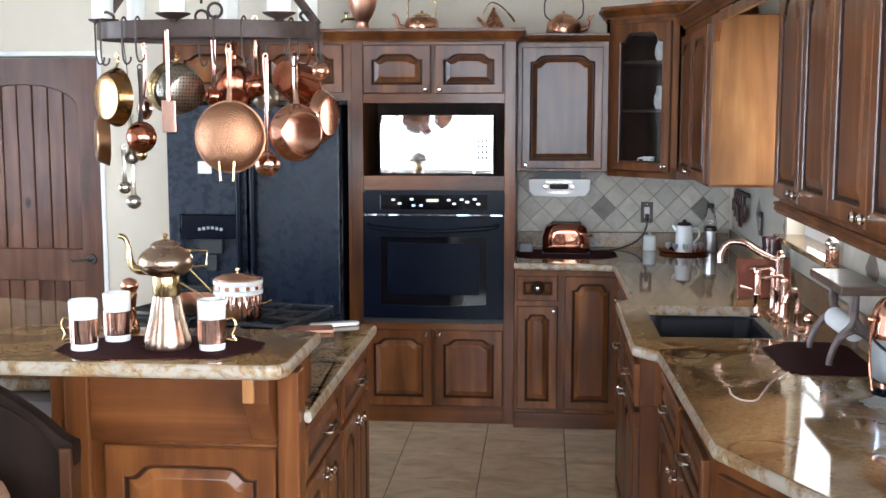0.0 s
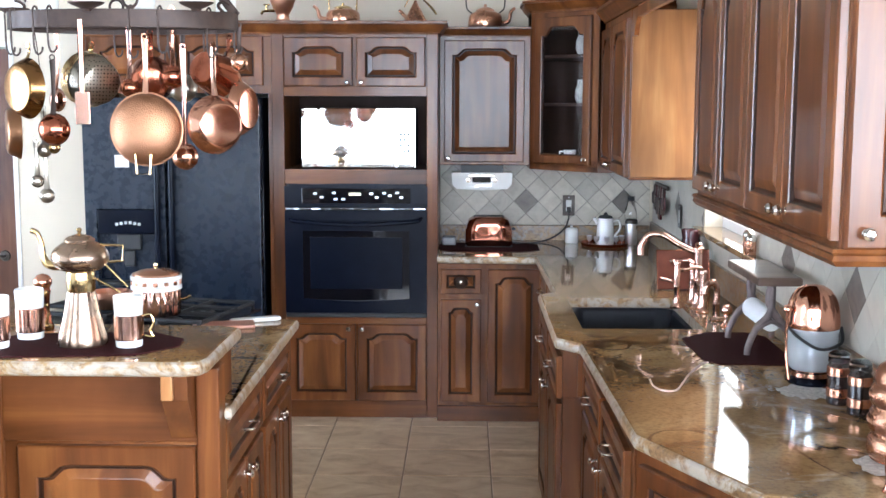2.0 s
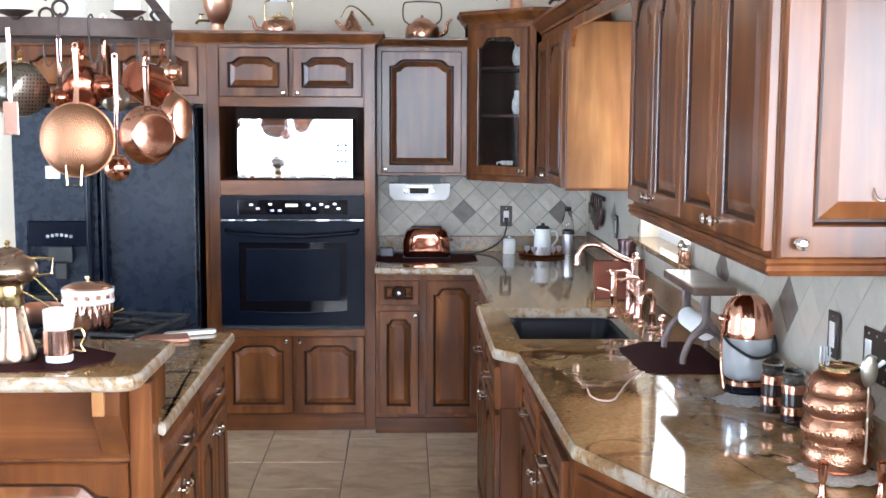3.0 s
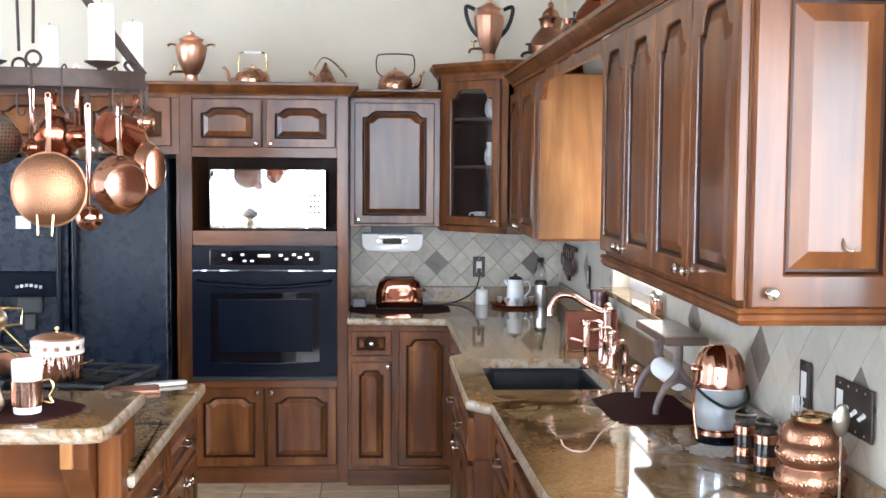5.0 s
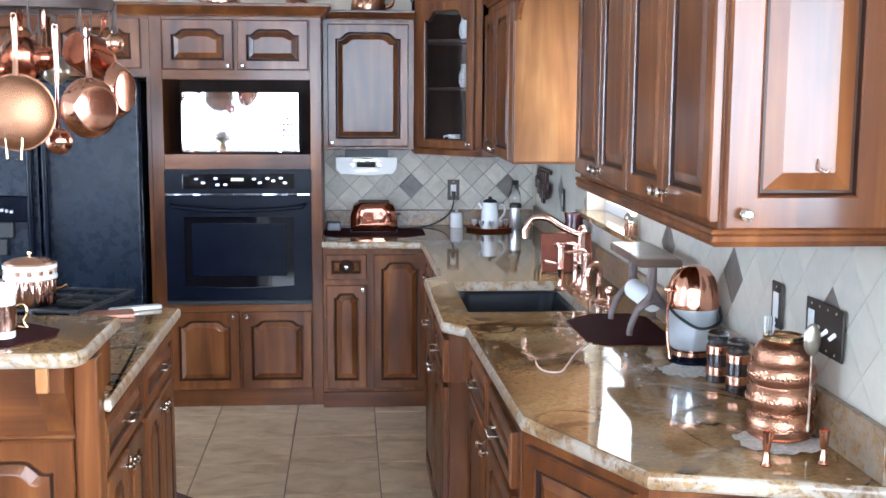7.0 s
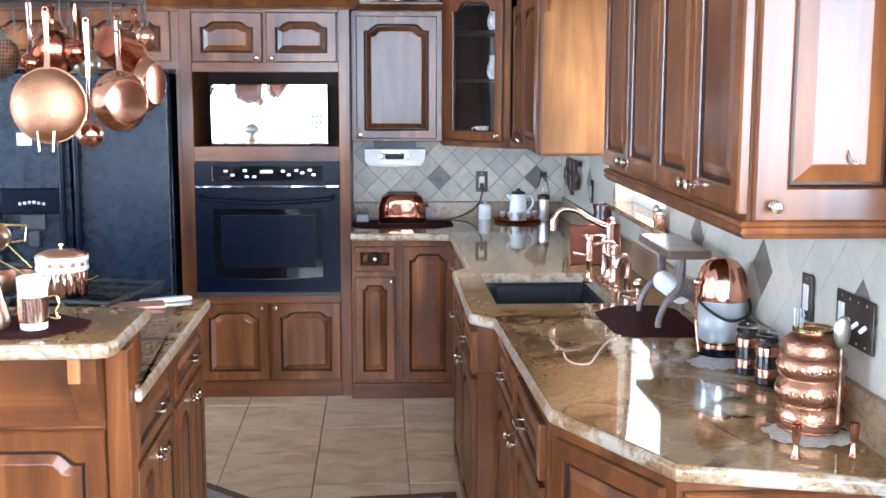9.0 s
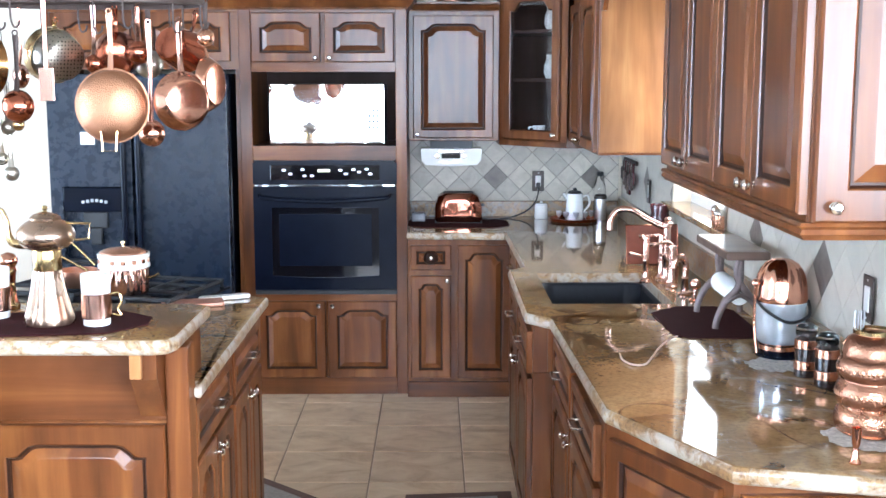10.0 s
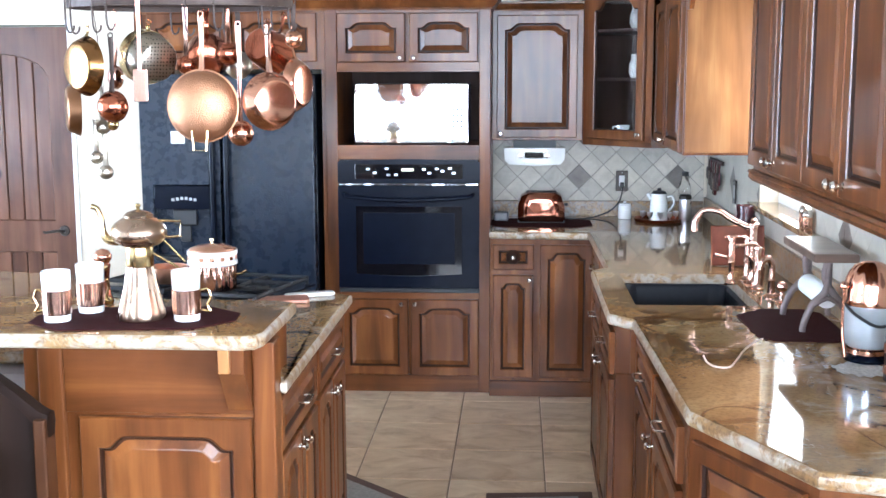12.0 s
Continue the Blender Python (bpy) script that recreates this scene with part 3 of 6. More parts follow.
edges = [bm.edges.new((a, b)) for loop in loops for a, b in zip(loop, loop[1:] + loop[:1])]
bmesh.ops.triangle_fill(bm, edges=edges, use_beauty=True)
for loop, src in zip(loops[1:], (upper, lower)):
    strip(bm, loop, ring(bm, shrink(src, 0.008), -0.004))
strip(bm, outer, ring(bm, [(0, 0.01), (W, 0.01), (W, DH - 0.01), (0, DH - 0.01)], 0.03))
part("door_frame", bm, DOOR_WOOD, door_1, smooth=20)
for z0, top in ((0.2, None), (0.86, 1)):
    n = 7
    for k in range(n):
        a, b = 0.13 + (W - 0.26) * k / n, 0.13 + (W - 0.26) * (k + 1) / n
        xm = ((a + b) / 2 - W / 2) / (W / 2 - 0.13)
        z1 = 0.665 if top is None else 1.715 + 0.17 * math.sqrt(max(0, 1 - xm * xm)) ** 0.8
        part("plank", box(a + 0.003, b - 0.003, -0.008, 0.02, z0 - 0.005, z1, 0.004, 1), DOOR_WOOD, door_1)
part("door_core", box(0.05, W - 0.05, 0.012, 0.028, 0.05, DH - 0.05), GLAZE, door_1, smooth=0)
bm = lathe([(0, 0.012), (0.028, 0.010), (0.033, 0.0), (0, 0)], 24, pose(W - 0.075, -0.02, 0.80, 90, 0, 0))
tube([(W - 0.075, -0.03, 0.80), (W - 0.075, -0.065, 0.80), (W - 0.10, -0.072, 0.805), (W - 0.17, -0.07, 0.795), (W - 0.19, -0.068, 0.80)], [0.009, 0.009, 0.008, 0.006], 10, bm)
part("door_handle", bm, BRONZE, door_1, "dark bronze lever handle")
bm = box(DX1, DX1 + 0.028, YW - 0.012, YW, 0, DH + 0.03, 0.004)
add(bm, DX0 - 0.028, DX0, YW - 0.012, YW, 0, DH + 0.03, 0.004), add(bm, DX0, DX1, YW - 0.012, YW, DH, DH + 0.03, 0.004)
tagged(finish("trim", bm, WHITE), "narrow white trim round the plank door", "trim", "", "structure")

# ================================================================ cabinets along the back wall
YF = 6.19
tall = thing("oven_cabinet", "tall stained alder cabinet housing a wall oven and microwave", "cabinet")
for x0, x1 in ((-1.03, -0.965), (-0.205, -0.145)):
    part("side", box(x0, x1, YF, YW - 0.01, 0.0, 2.13, 0.003, 1), WOOD, tall, smooth=0)
for z0, z1 in ((2.06, 2.13), (1.752, 1.80), (1.285, 1.362), (0.515, 0.560), (0.0, 0.095)):
    part("rail", box(-0.965, -0.205, YF + 0.002, YW - 0.01, z0, z1), WOOD_H, tall, smooth=0)
for z0, z1 in ((1.80, 2.06), (0.095, 0.515)):
    part("backing", box(-0.965, -0.205, YF + 0.022, YF + 0.04, z0, z1), WOOD, tall, smooth=0)
part("niche_lining", box(-0.965, -0.205, YW - 0.06, YW - 0.03, 1.362, 1.752), INSIDE, tall, "back of the microwave niche with its shade in the colour", 0)
part("crown", sweep([(-2.06, YF, 2.075), (-0.145, YF, 2.075), (-0.145, YW - 0.35, 2.075)], CROWN), WOOD, tall)
for x, kx in ((-0.962, 0.335), (-0.577, 0.025)):
    panel_door(tall, pose(x, YF, 1.802), 0.365, 0.256, 0.03, (kx, 0.022), st=0.046)
    panel_door(tall, pose(x, YF, 0.098), 0.372, 0.425, 0.03, (kx, 0.40), st=0.046)

fridge_cab = thing("fridge_cabinet", "stained alder cabinet over the black refrigerator", "cabinet")
bm = box(-2.06, -1.03, YF, YW - 0.01, 2.06, 2.128, 0.003, 1)
add(bm, -2.06, -1.03, YF, YW - 0.01, 1.765, 1.806), add(bm, -2.06, -2.02, YF, YW - 0.01, 1.806, 2.06), add(bm, -1.07, -1.03, YF, YW - 0.01, 1.806, 2.06)
add(bm, -2.02, -1.07, YF + 0.022, YF + 0.04, 1.806, 2.06), add(bm, -2.06, -2.035, YF + 0.05, YW - 0.01, 0, 1.765), add(bm, -1.05, -1.031, YF + 0.01, YW - 0.01, 0, 1.765)
part("body", bm, WOOD, fridge_cab, smooth=0)
for x, kx in ((-1.985, 0.425), (-1.52, 0.025)):
    panel_door(fridge_cab, pose(x, YF, 1.806), 0.45, 0.256, 0.03, (kx, 0.022), st=0.046)

upA = thing("wall_cabinet", "stained alder wall cabinet with one raised-panel door", "cabinet")
YU = 6.50
bm = box(-0.143, 0.36, YU, YW - 0.01, 1.372, 2.11, 0.003, 1)
part("body", bm, WOOD, upA, smooth=0)
panel_door(upA, pose(-0.118, YU, 1.388), 0.446, 0.672, 0.035, (0.022, 0.022))
part("crown", sweep([(-0.140, YU, 2.082), (0.36, YU, 2.082)], [(o * 0.6, u * 0.75) for o, u in CROWN]), WOOD, upA)

# diagonal glass cabinet in the corner
CG = pose(0.362, 6.50, 1.365, 0, 0, -45)
cg = thing("corner_cabinet", "diagonal corner cabinet with an arched glass door", "cabinet")
p0, p1 = (0.362, 6.50), (0.702, 6.16)
for nm, z0, z1 in (("bottom", 1.350, 1.411), ("top", 2.20, 2.235)):
    part(nm, prism([p0, p1, (XW - 0.01, 6.16), (XW - 0.01, YW - 0.01), (0.362, YW - 0.01)], z0, z1), WOOD, cg, smooth=0)
bm = prism([(0.364, 6.502), (0.380, 6.486), (0.380, YW - 0.03), (0.364, YW - 0.03)], 1.411, 2.20)
prism([(0.690, 6.174), (0.704, 6.16), (XW - 0.012, 6.16), (XW - 0.012, 6.176)], 1.411, 2.20, bm=bm)
prism([(0.362, YW - 0.03), (XW - 0.03, YW - 0.03), (XW - 0.03, 6.18), (XW - 0.012, 6.18), (XW - 0.012, YW - 0.012), (0.362, YW - 0.012)], 1.411, 2.20, bm=bm)
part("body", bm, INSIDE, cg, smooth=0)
bm = box(0, 0.055, 0, 0.02, 0.012, 0.86)
add(bm, 0.426, 0.481, 0, 0.02, 0.012, 0.86), add(bm, 0.055, 0.426, 0, 0.02, 0.012, 0.03), add(bm, 0.055, 0.426, 0, 0.02, 0.80, 0.86)
ob = part("face_frame", bm, WOOD, cg, smooth=0)
ob.matrix_basis = CG
panel_door(cg, CG @ pose(0.045, 0, 0.022), 0.39, 0.79, 0.05, (0.362, 0.03), glass=True, st=0.046)
for z in (1.70, 1.96):
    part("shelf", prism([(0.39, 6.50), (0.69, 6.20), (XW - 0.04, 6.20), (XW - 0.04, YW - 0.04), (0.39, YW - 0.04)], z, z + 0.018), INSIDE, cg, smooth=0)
part("crown", sweep([(0.362, YW - 0.02, 2.205), (0.362, 6.50, 2.205), (0.702, 6.16, 2.205), (XW - 0.02, 6.16, 2.205)], CROWN), WOOD, cg)

# base cabinets of the back counter
base = thing("base_cabinet", "stained alder base cabinet with a drawer and doors", "cabinet")
YD = 6.145
bm = box(-0.143, 0.43, YD, YW - 0.01, 0.0, 0.868, 0.003, 1)
part("body", bm, WOOD, base, smooth=0)
dr = panel_door(base, pose(-0.128, YD, 0.700), 0.218, 0.135, 0, (0.109, 0.068), st=0.030, name="drawer", drawer=True)
part("boss", lathe([(0, 0.007), (0.022, 0.007), (0.027, 0.003), (0.036, 0.006), (0.042, 0.0), (0, 0)], 8, pose(0.109, -0.020, 0.068, 90, 0, 0) @ pose(0, 0, 0, 0, 0, 22.5)), GLAZE, dr, "carved octagonal boss", 0)
panel_door(base, pose(-0.128, YD, 0.105), 0.218, 0.565, 0.025, (0.196, 0.54), st=0.042)
panel_door(base, pose(0.125, YD, 0.105), 0.285, 0.73, 0.035, None, st=0.040)
part("plinth", box(-0.145, 0.43, YD - 0.02, YD, 0.0, 0.085, 0.004), WOOD_H, base)

# ================================================================ cabinets along the right wall, below
def side_base(name, label, y0, y1, xf, fronts, z_top=0.868):
    """A base unit from y1 (far) to y0, facing -x; fronts: rows of (offset along, width, z, height, kind)."""
    ob = thing(name, label, "cabinet")
    bm = box(xf, XW - 0.01, y0 + 0.001, y1 - 0.001, 0.0, z_top, 0.003, 1)
    part("body", bm, WOOD, ob, smooth=0)
    if z_top < 0.8:
        part("apron", box(xf, xf + 0.05, y0 + 0.001, y1 - 0.001, z_top + 0.001, 0.868), WOOD, ob, smooth=0)
        for a, b in ((y0 + 0.001, y0 + 0.02), (y1 - 0.02, y1 - 0.001)):
            part("side", box(xf + 0.051, XW - 0.01, a, b, z_top + 0.001, 0.868), WOOD, ob, smooth=0)
    for a, w, z, h, kind in fronts:
        m = pose(xf, y1 - a, z, 0, 0, -90)
        if kind == "drawer":
            panel_door(ob, m, w, h, 0, None, (w / 2, h / 2), st=0.034, name="drawer", drawer=True)
        elif kind == "false":
            panel_door(ob, m, w, h, 0, None, st=0.034, name="front_panel", drawer=True)
        else:
            panel_door(ob, m, w, h, 0.03, (w - 0.03 if kind == "right" else 0.03, h - 0.035), st=0.046)
    return ob


side_base("base_cabinet", "stained alder base cabinet beside the sink corner", 4.90, 6.143, 0.42, [(0.05, 0.52, 0.69, 0.15, "drawer"), (0.05, 0.52, 0.10, 0.57, "right"), (0.62, 0.58, 0.69, 0.15, "drawer"), (0.62, 0.58, 0.10, 0.57, "left")])
side_base("sink_cabinet", "stained alder sink base cabinet that stands proud", 3.95, 4.90, 0.345, [(0.03, 0.43, 0.69, 0.15, "drawer"), (0.49, 0.43, 0.69, 0.15, "drawer"), (0.03, 0.43, 0.10, 0.57, "right"), (0.49, 0.43, 0.10, 0.57, "left")], 0.70)
side_base("drawer_cabinet", "stained alder base cabinet with drawers over doors", 2.83, 3.95, 0.43, [(0.04, 0.50, 0.69, 0.15, "drawer"), (0.57, 0.50, 0.69, 0.15, "drawer"), (0.04, 0.50, 0.10, 0.57, "right"), (0.57, 0.50, 0.10, 0.57, "left")])
end = thing("end_cabinet", "stained alder counter end cabinet with an angled door", "cabinet")
bm = prism([(0.435, 2.829), (0.645, 2.40), (XW - 0.01, 2.40), (XW - 0.01, 2.829)], 0.0, 0.868)
part("body", bm, WOOD, end, smooth=0)
ang = math.degrees(math.atan2(-0.429, 0.21))
panel_door(end, pose(0.435, 2.829, 0.10, 0, 0, ang) @ pose(0.035, 0, 0), 0.41, 0.735, 0.0, (0.375, 0.66))
panel_door(end, pose(0.66, 2.40, 0.10), 0.355, 0.735, 0.0, None)

TOP = 0.91
counter = pale_rim(setting("worktop", prism([(-0.147, YW - 0.002), (-0.147, 6.09), (0.375, 6.06), (0.387, 4.97), (0.315, 4.88), (0.315, 3.965), (0.392, 3.87), (0.420, 2.79), (0.628, 2.350), (XW - 0.002, 2.222), (XW - 0.002, YW - 0.002)],
    TOP - 0.040, TOP, 0.014, 4, [(0.428, 4.13), (0.868, 4.13), (0.868, 4.795), (0.428, 4.795)]), GRANITE, "polished brown and gold granite worktop with rounded edge", "worktop"))
bm = box(-0.145, XW - 0.024, YW - 0.022, YW - 0.002, TOP, 1.0, 0.003)
add(bm, XW - 0.022, XW - 0.003, 2.236, YW - 0.024, TOP, 1.026, 0.003)
setting("splashback", bm, GRANITE_DULL, "low brown granite upstand behind the worktop", "splashback")

# ================================================================ cabinets along the right wall, above
XU = 0.73
near = thing("wall_cabinet", "stained alder wall cabinet with four arched doors and decorated end", "cabinet")
part("body", box(XU, XW - 0.005, 2.262, 3.64, 1.428, 2.13, 0.003, 1), WOOD, near, smooth=0)
for k in range(4):
    panel_door(near, pose(XU, 3.63 - 0.343 * k, 1.455, 0, 0, -90), 0.338, 0.655, 0.06, (0.31 if k % 2 == 0 else 0.03, 0.03), st=0.046)
end_door = panel_door(near, pose(XU + 0.006, 2.262, 1.440), 0.334, 0.675, 0.0, (0.040, 0.032), st=0.064, bevel=0.034)
ob = part("coat_hook", tube([(0.184, -0.019, 0.140), (0.184, -0.026, 0.130), (0.187, -0.031, 0.120), (0.196, -0.034, 0.116), (0.204, -0.032, 0.123)], 0.0022, 8), CHROME, end_door, "small bright hook")
part("light_rail", sweep([(XU, 3.64, 1.405), (XU, 2.262, 1.405), (XW - 0.01, 2.262, 1.405)], [(o, u) for o, u in RAIL]), WOOD, near)
part("crown", sweep([(XU, 6.16, 2.13), (XU, 2.262, 2.13), (XW - 0.01, 2.262, 2.13)], [(o * 1.1, u) for o, u in CROWN]), WOOD, near)
far = thing("wall_cabinet", "stained alder wall cabinet beside the sink window", "cabinet")
part("body", box(XU, XW - 0.005, 5.18, 6.155, 1.378, 2.13, 0.003, 1), WOOD, far, smooth=0)
# the sink window's orange light on this end is painted into the wood
part("end_panel", box(XU + 0.004, XW - 0.006, 5.168, 5.18, 1.39, 2.125, 0.002), WOOD_BRIGHTENED, far, "alder end panel with the window's warm glow in its colour")
panel_door(far, pose(XU, 6.14, 1.39, 0, 0, -90), 0.42, 0.70, 0.05, (0.39, 0.03))
panel_door(far, pose(XU, 5.70, 1.39, 0, 0, -90), 0.50, 0.70, 0.05, (0.03, 0.03))
val = thing("valance", "shaped stained alder valance over the sink window", "valance")
pts = [(0, 0.115), (0, 0)] + [(0.06 + 0.10 * k / 6, 0.075 * math.sin(math.pi / 2 * k / 6)) for k in range(7)]
pts = pts + [(1.526 - x, z) for x, z in reversed(pts)]
bm = bmesh.new()
a, b = ring(bm, pts, 0), ring(bm, pts, -0.02)
strip(bm, a, b)
bm.faces.new(a), bm.faces.new(b)
ob = part("board", bm, WOOD, val, smooth=0)
ob.matrix_basis = pose(XU + 0.02, 5.167, 2.01, 0, 0, -90)

# ================================================================ island
island = thing("kitchen_island", "stained alder kitchen island with drawers and a raised bar", "island")
bm = box(-1.28, -0.665, 2.985, 4.24, 0.0, 0.868, 0.003, 1)
add(bm, -1.23, -0.66, 3.02, 3.22, 0.868, 1.03)
part("body", bm, WOOD, island, smooth=0)
bm = prism([(-2.35, 3.2), (-1.28, 3.2), (-1.28, 4.35), (-2.35, 4.72)], 0.0, 0.868)
part("knee_wall", bm, KNEE, island, "grey-white painted knee wall", 0)
part("corner_post", box(-0.704, -0.642, 2.965, 3.05, 0.0, 1.028, 0.006), WOOD, island)
part("corner_post", box(-1.292, -1.222, 2.965, 3.05, 0.0, 1.028, 0.006), WOOD, island)
part("side_trim", box(-1.345, -1.293, 3.00, 3.05, 0.0, 1.028, 0.004), WOOD, island)
part("front_board", box(-1.222, -0.704, 2.975, 2.99, 0.825, 1.028, 0.003), WOOD_H, island)
panel_door(island, pose(-1.184, 2.985, 0.08), 0.475, 0.735, 0.035, None, st=0.050)
bm = bmesh.new()
side = [(2.885, 1.029), (2.885, 0.960), (2.973, 0.838), (2.973, 1.029)]
a, b = ([bm.verts.new((x, y, z)) for y, z in side] for x in (-0.772, -0.7045))
strip(bm, a, b)
bm.faces.new(a), bm.faces.new(b)
part("bracket", bm, WOOD, island, "sloping bracket under the bar", 0)
part("bracket_block", box(-0.770, -0.740, 2.868, 2.886, 0.964, 1.0295, 0.003), WOOD_BRIGHTENED, island, "pale end block of the bracket")
for k in range(2):
    y0 = 3.06 + 0.60 * k
    panel_door(island, pose(-0.665, y0, 0.69, 0, 0, 90), 0.56, 0.155, 0, None, (0.28, 0.078), st=0.034, name="drawer", drawer=True)
    for j in range(2):
        panel_door(island, pose(-0.665, y0 + 0.285 * j, 0.09, 0, 0, 90), 0.275, 0.58, 0.03, (0.245 if j == 0 else 0.03, 0.54), st=0.05)
ISL = pale_rim(setting("island_worktop", prism([(-0.620, 3.02), (-0.620, 4.27), (-0.70, 4.31), (-1.0, 4.42), (-2.40, 4.80), (-2.40, 3.30), (-0.70, 3.30), (-0.70, 3.055), (-0.640, 3.055), (-0.640, 3.02)], TOP - 0.04, TOP, 0.014, 4), GRANITE, "polished brown and gold granite island worktop", "worktop"))
BAR = pale_rim(setting("bar_top", prism([(-0.70, 2.845), (-0.665, 2.86), (-0.650, 2.90), (-0.648, 3.31), (-0.70, 3.34), (-2.6, 3.40), (-2.6, 2.845)], 1.03, 1.07, 0.014, 4), GRANITE, "raised polished granite bar top of the island", "worktop"))

# ================================================================ appliances
fridge = thing("refrigerator", "black textured side-by-side refrigerator with an ice dispenser", "refrigerator")
part("body", box(-2.02, -1.075, 6.16, 6.80, 0.02, 1.742, 0.006), BLACK, fridge)
part("grille", box(-2.01, -1.085, 6.12, 6.16, 0.02, 0.095, 0.004), BLACK_MATT, fridge)
bm = bmesh.new()
outer = ring(bm, [(-2.018, 0.105), (-1.588, 0.105), (-1.588, 1.738), (-2.018, 1.738)], 6.09)
hole = ring(bm, [(-1.957, 0.74), (-1.635, 0.74), (-1.635, 1.155), (-1.957, 1.155)], 6.09)
edges = [bm.edges.new((a, b)) for loop in (outer, hole) for a, b in zip(loop, loop[1:] + loop[:1])]
bmesh.ops.triangle_fill(bm, edges=edges, use_beauty=True)
strip(bm, outer, ring(bm, [(-2.018, 0.105), (-1.588, 0.105), (-1.588, 1.738), (-2.018, 1.738)], 6.155))
back = ring(bm, [(-1.957, 0.74), (-1.635, 0.74), (-1.635, 1.155), (-1.957, 1.155)], 6.15)
strip(bm, hole, back)
bm.faces.new(back)
left_door = part("door", bm, BLACK_TEX, fridge, smooth=0)
part("door", box(-1.578, -1.078, 6.09, 6.155, 0.105, 1.738, 0.010, 3), BLACK_TEX, fridge)
bm = box(-1.954, -1.638, 6.084, 6.145, 1.02, 1.152, 0.008)
disp = part("dispenser", bm, BLACK, left_door, "glossy black dispenser panel")
bm = box(-1.95, -1.642, 6.086, 6.15, 0.742, 0.765, 0.004)
add(bm, -1.86, -1.73, 6.11, 6.145, 0.93, 1.02, 0.01), add(bm, -1.825, -1.765, 6.115, 6.14, 0.84, 0.93, 0.008)
part("dispenser_tray", bm, BLACK_MATT, left_door)
for k in range(6):
    part("button", box(-1.857 + 0.024 * k, -1.840 + 0.024 * k, 6.080, 6.085, 1.065 + 0.004 * (2.5 - abs(k - 2.5)), 1.082 + 0.004 * (2.5 - abs(k - 2.5)), 0.002, 1), STEEL, left_door, "pale button")
part("note", box(-1.85, -1.775, 6.0865, 6.0885, 1.375, 1.44), PAPER, left_door, "small white paper note", 0)
for x in (-1.622, -1.545):
    part("handle", box(x - 0.016, x + 0.016, 6.035, 6.075, 0.42, 1.62, 0.012, 3), BLACK, fridge, "long black handle")
    for z in (0.45, 1.59):
        part("handle_bracket", box(x - 0.012, x + 0.012, 6.07, 6.092, z - 0.03, z + 0.03, 0.004), BLACK, fridge)
for x in (-1.97, -1.13):
    part("hinge_cover", box(x - 0.04, x + 0.04, 6.10, 6.17, 1.742, 1.76, 0.006), BLACK_MATT, fridge)

oven = thing("wall_oven", "black single wall oven with a curved handle", "oven")
part("body", box(-0.958, -0.212, 6.195, 6.75, 0.562, 1.283), BLACK, oven)
xs = [-0.966 + 0.766 * k / 16 for k in range(17)]
bow = [(x, 1.274 + 0.014 * (1 - ((x + 0.583) / 0.383) ** 2)) for x in xs]
bm = bmesh.new()
a, b = ring(bm, [(-0.966, 1.160), (-0.200, 1.160)] + list(reversed(bow)), 6.162), ring(bm, [(-0.966, 1.160), (-0.200, 1.160)] + list(reversed(bow)), 6.195)
strip(bm, a, b)
bm.faces.new(a), bm.faces.new(b)
panel = part("control_panel", bm, BLACK, oven)
part("control_glass", box(-0.872, -0.292, 6.157, 6.162, 1.182, 1.262, 0.003), BLACK_GLASS, panel, "glossy control glass")
part("display", box(-0.62, -0.555, 6.1555, 6.157, 1.225, 1.24), AMBER, panel, "amber clock digits", 0)
for k, (x, z) in enumerate([(-0.80, 1.235), (-0.765, 1.215), (-0.70, 1.238), (-0.69, 1.205), (-0.65, 1.205), (-0.50, 1.235), (-0.47, 1.215), (-0.43, 1.238), (-0.40, 1.225), (-0.36, 1.24), (-0.34, 1.215)]):
    part("button", box(x - 0.010, x + 0.010, 6.1545, 6.157, z - 0.006, z + 0.006, 0.002, 1), STEEL, panel)
# its bright wavy metal imitates the broken highlight below the control panel
part("vent_strip", box(-0.955, -0.211, 6.158, 6.19, 1.148, 1.158, 0.002), WAVY, oven, "vent strip made bright and wavy for the panel's highlight")
bm = bmesh.new()
rect = [(-0.964, 0.590), (-0.202, 0.590), (-0.202, 1.145), (-0.964, 1.145)]
win = [(-0.868, 0.668)] + [(-0.868 + 0.572 * k / 12, 0.668 - 0.012 * math.sin(math.pi * k / 12)) for k in range(1, 12)] + [(-0.296, 0.668), (-0.296, 1.035), (-0.868, 1.035)]
outer, hole = ring(bm, rect, 6.150), ring(bm, win, 6.150)
edges = [bm.edges.new((p, q)) for loop in (outer, hole) for p, q in zip(loop, loop[1:] + loop[:1])]
bmesh.ops.triangle_fill(bm, edges=edges, use_beauty=True)
strip(bm, outer, ring(bm, rect, 6.195)), strip(bm, hole, ring(bm, win, 6.158))
od = part("door", bm, BLACK, oven, smooth=0)
part("window", box(-0.872, -0.292, 6.158, 6.165, 0.652, 1.038), BLACK_GLASS, od, "dark oven window", 0)
part("inner_frame", box(-0.83, -0.335, 6.1565, 6.158, 0.72, 1.00), BLACK, od, "dim glass of the oven window", 0)
part("handle", tube([(-0.93, 6.152, 1.105), (-0.925, 6.125, 1.10), (-0.88, 6.112, 1.088), (-0.583, 6.105, 1.072), (-0.286, 6.112, 1.088), (-0.241, 6.125, 1.10), (-0.236, 6.152, 1.105)], 0.011, 12), BLACK, od, "curved black handle")
part("bottom_trim", box(-0.964, -0.202, 6.165, 6.19, 0.562, 0.586, 0.003), BLACK_MATT, oven)

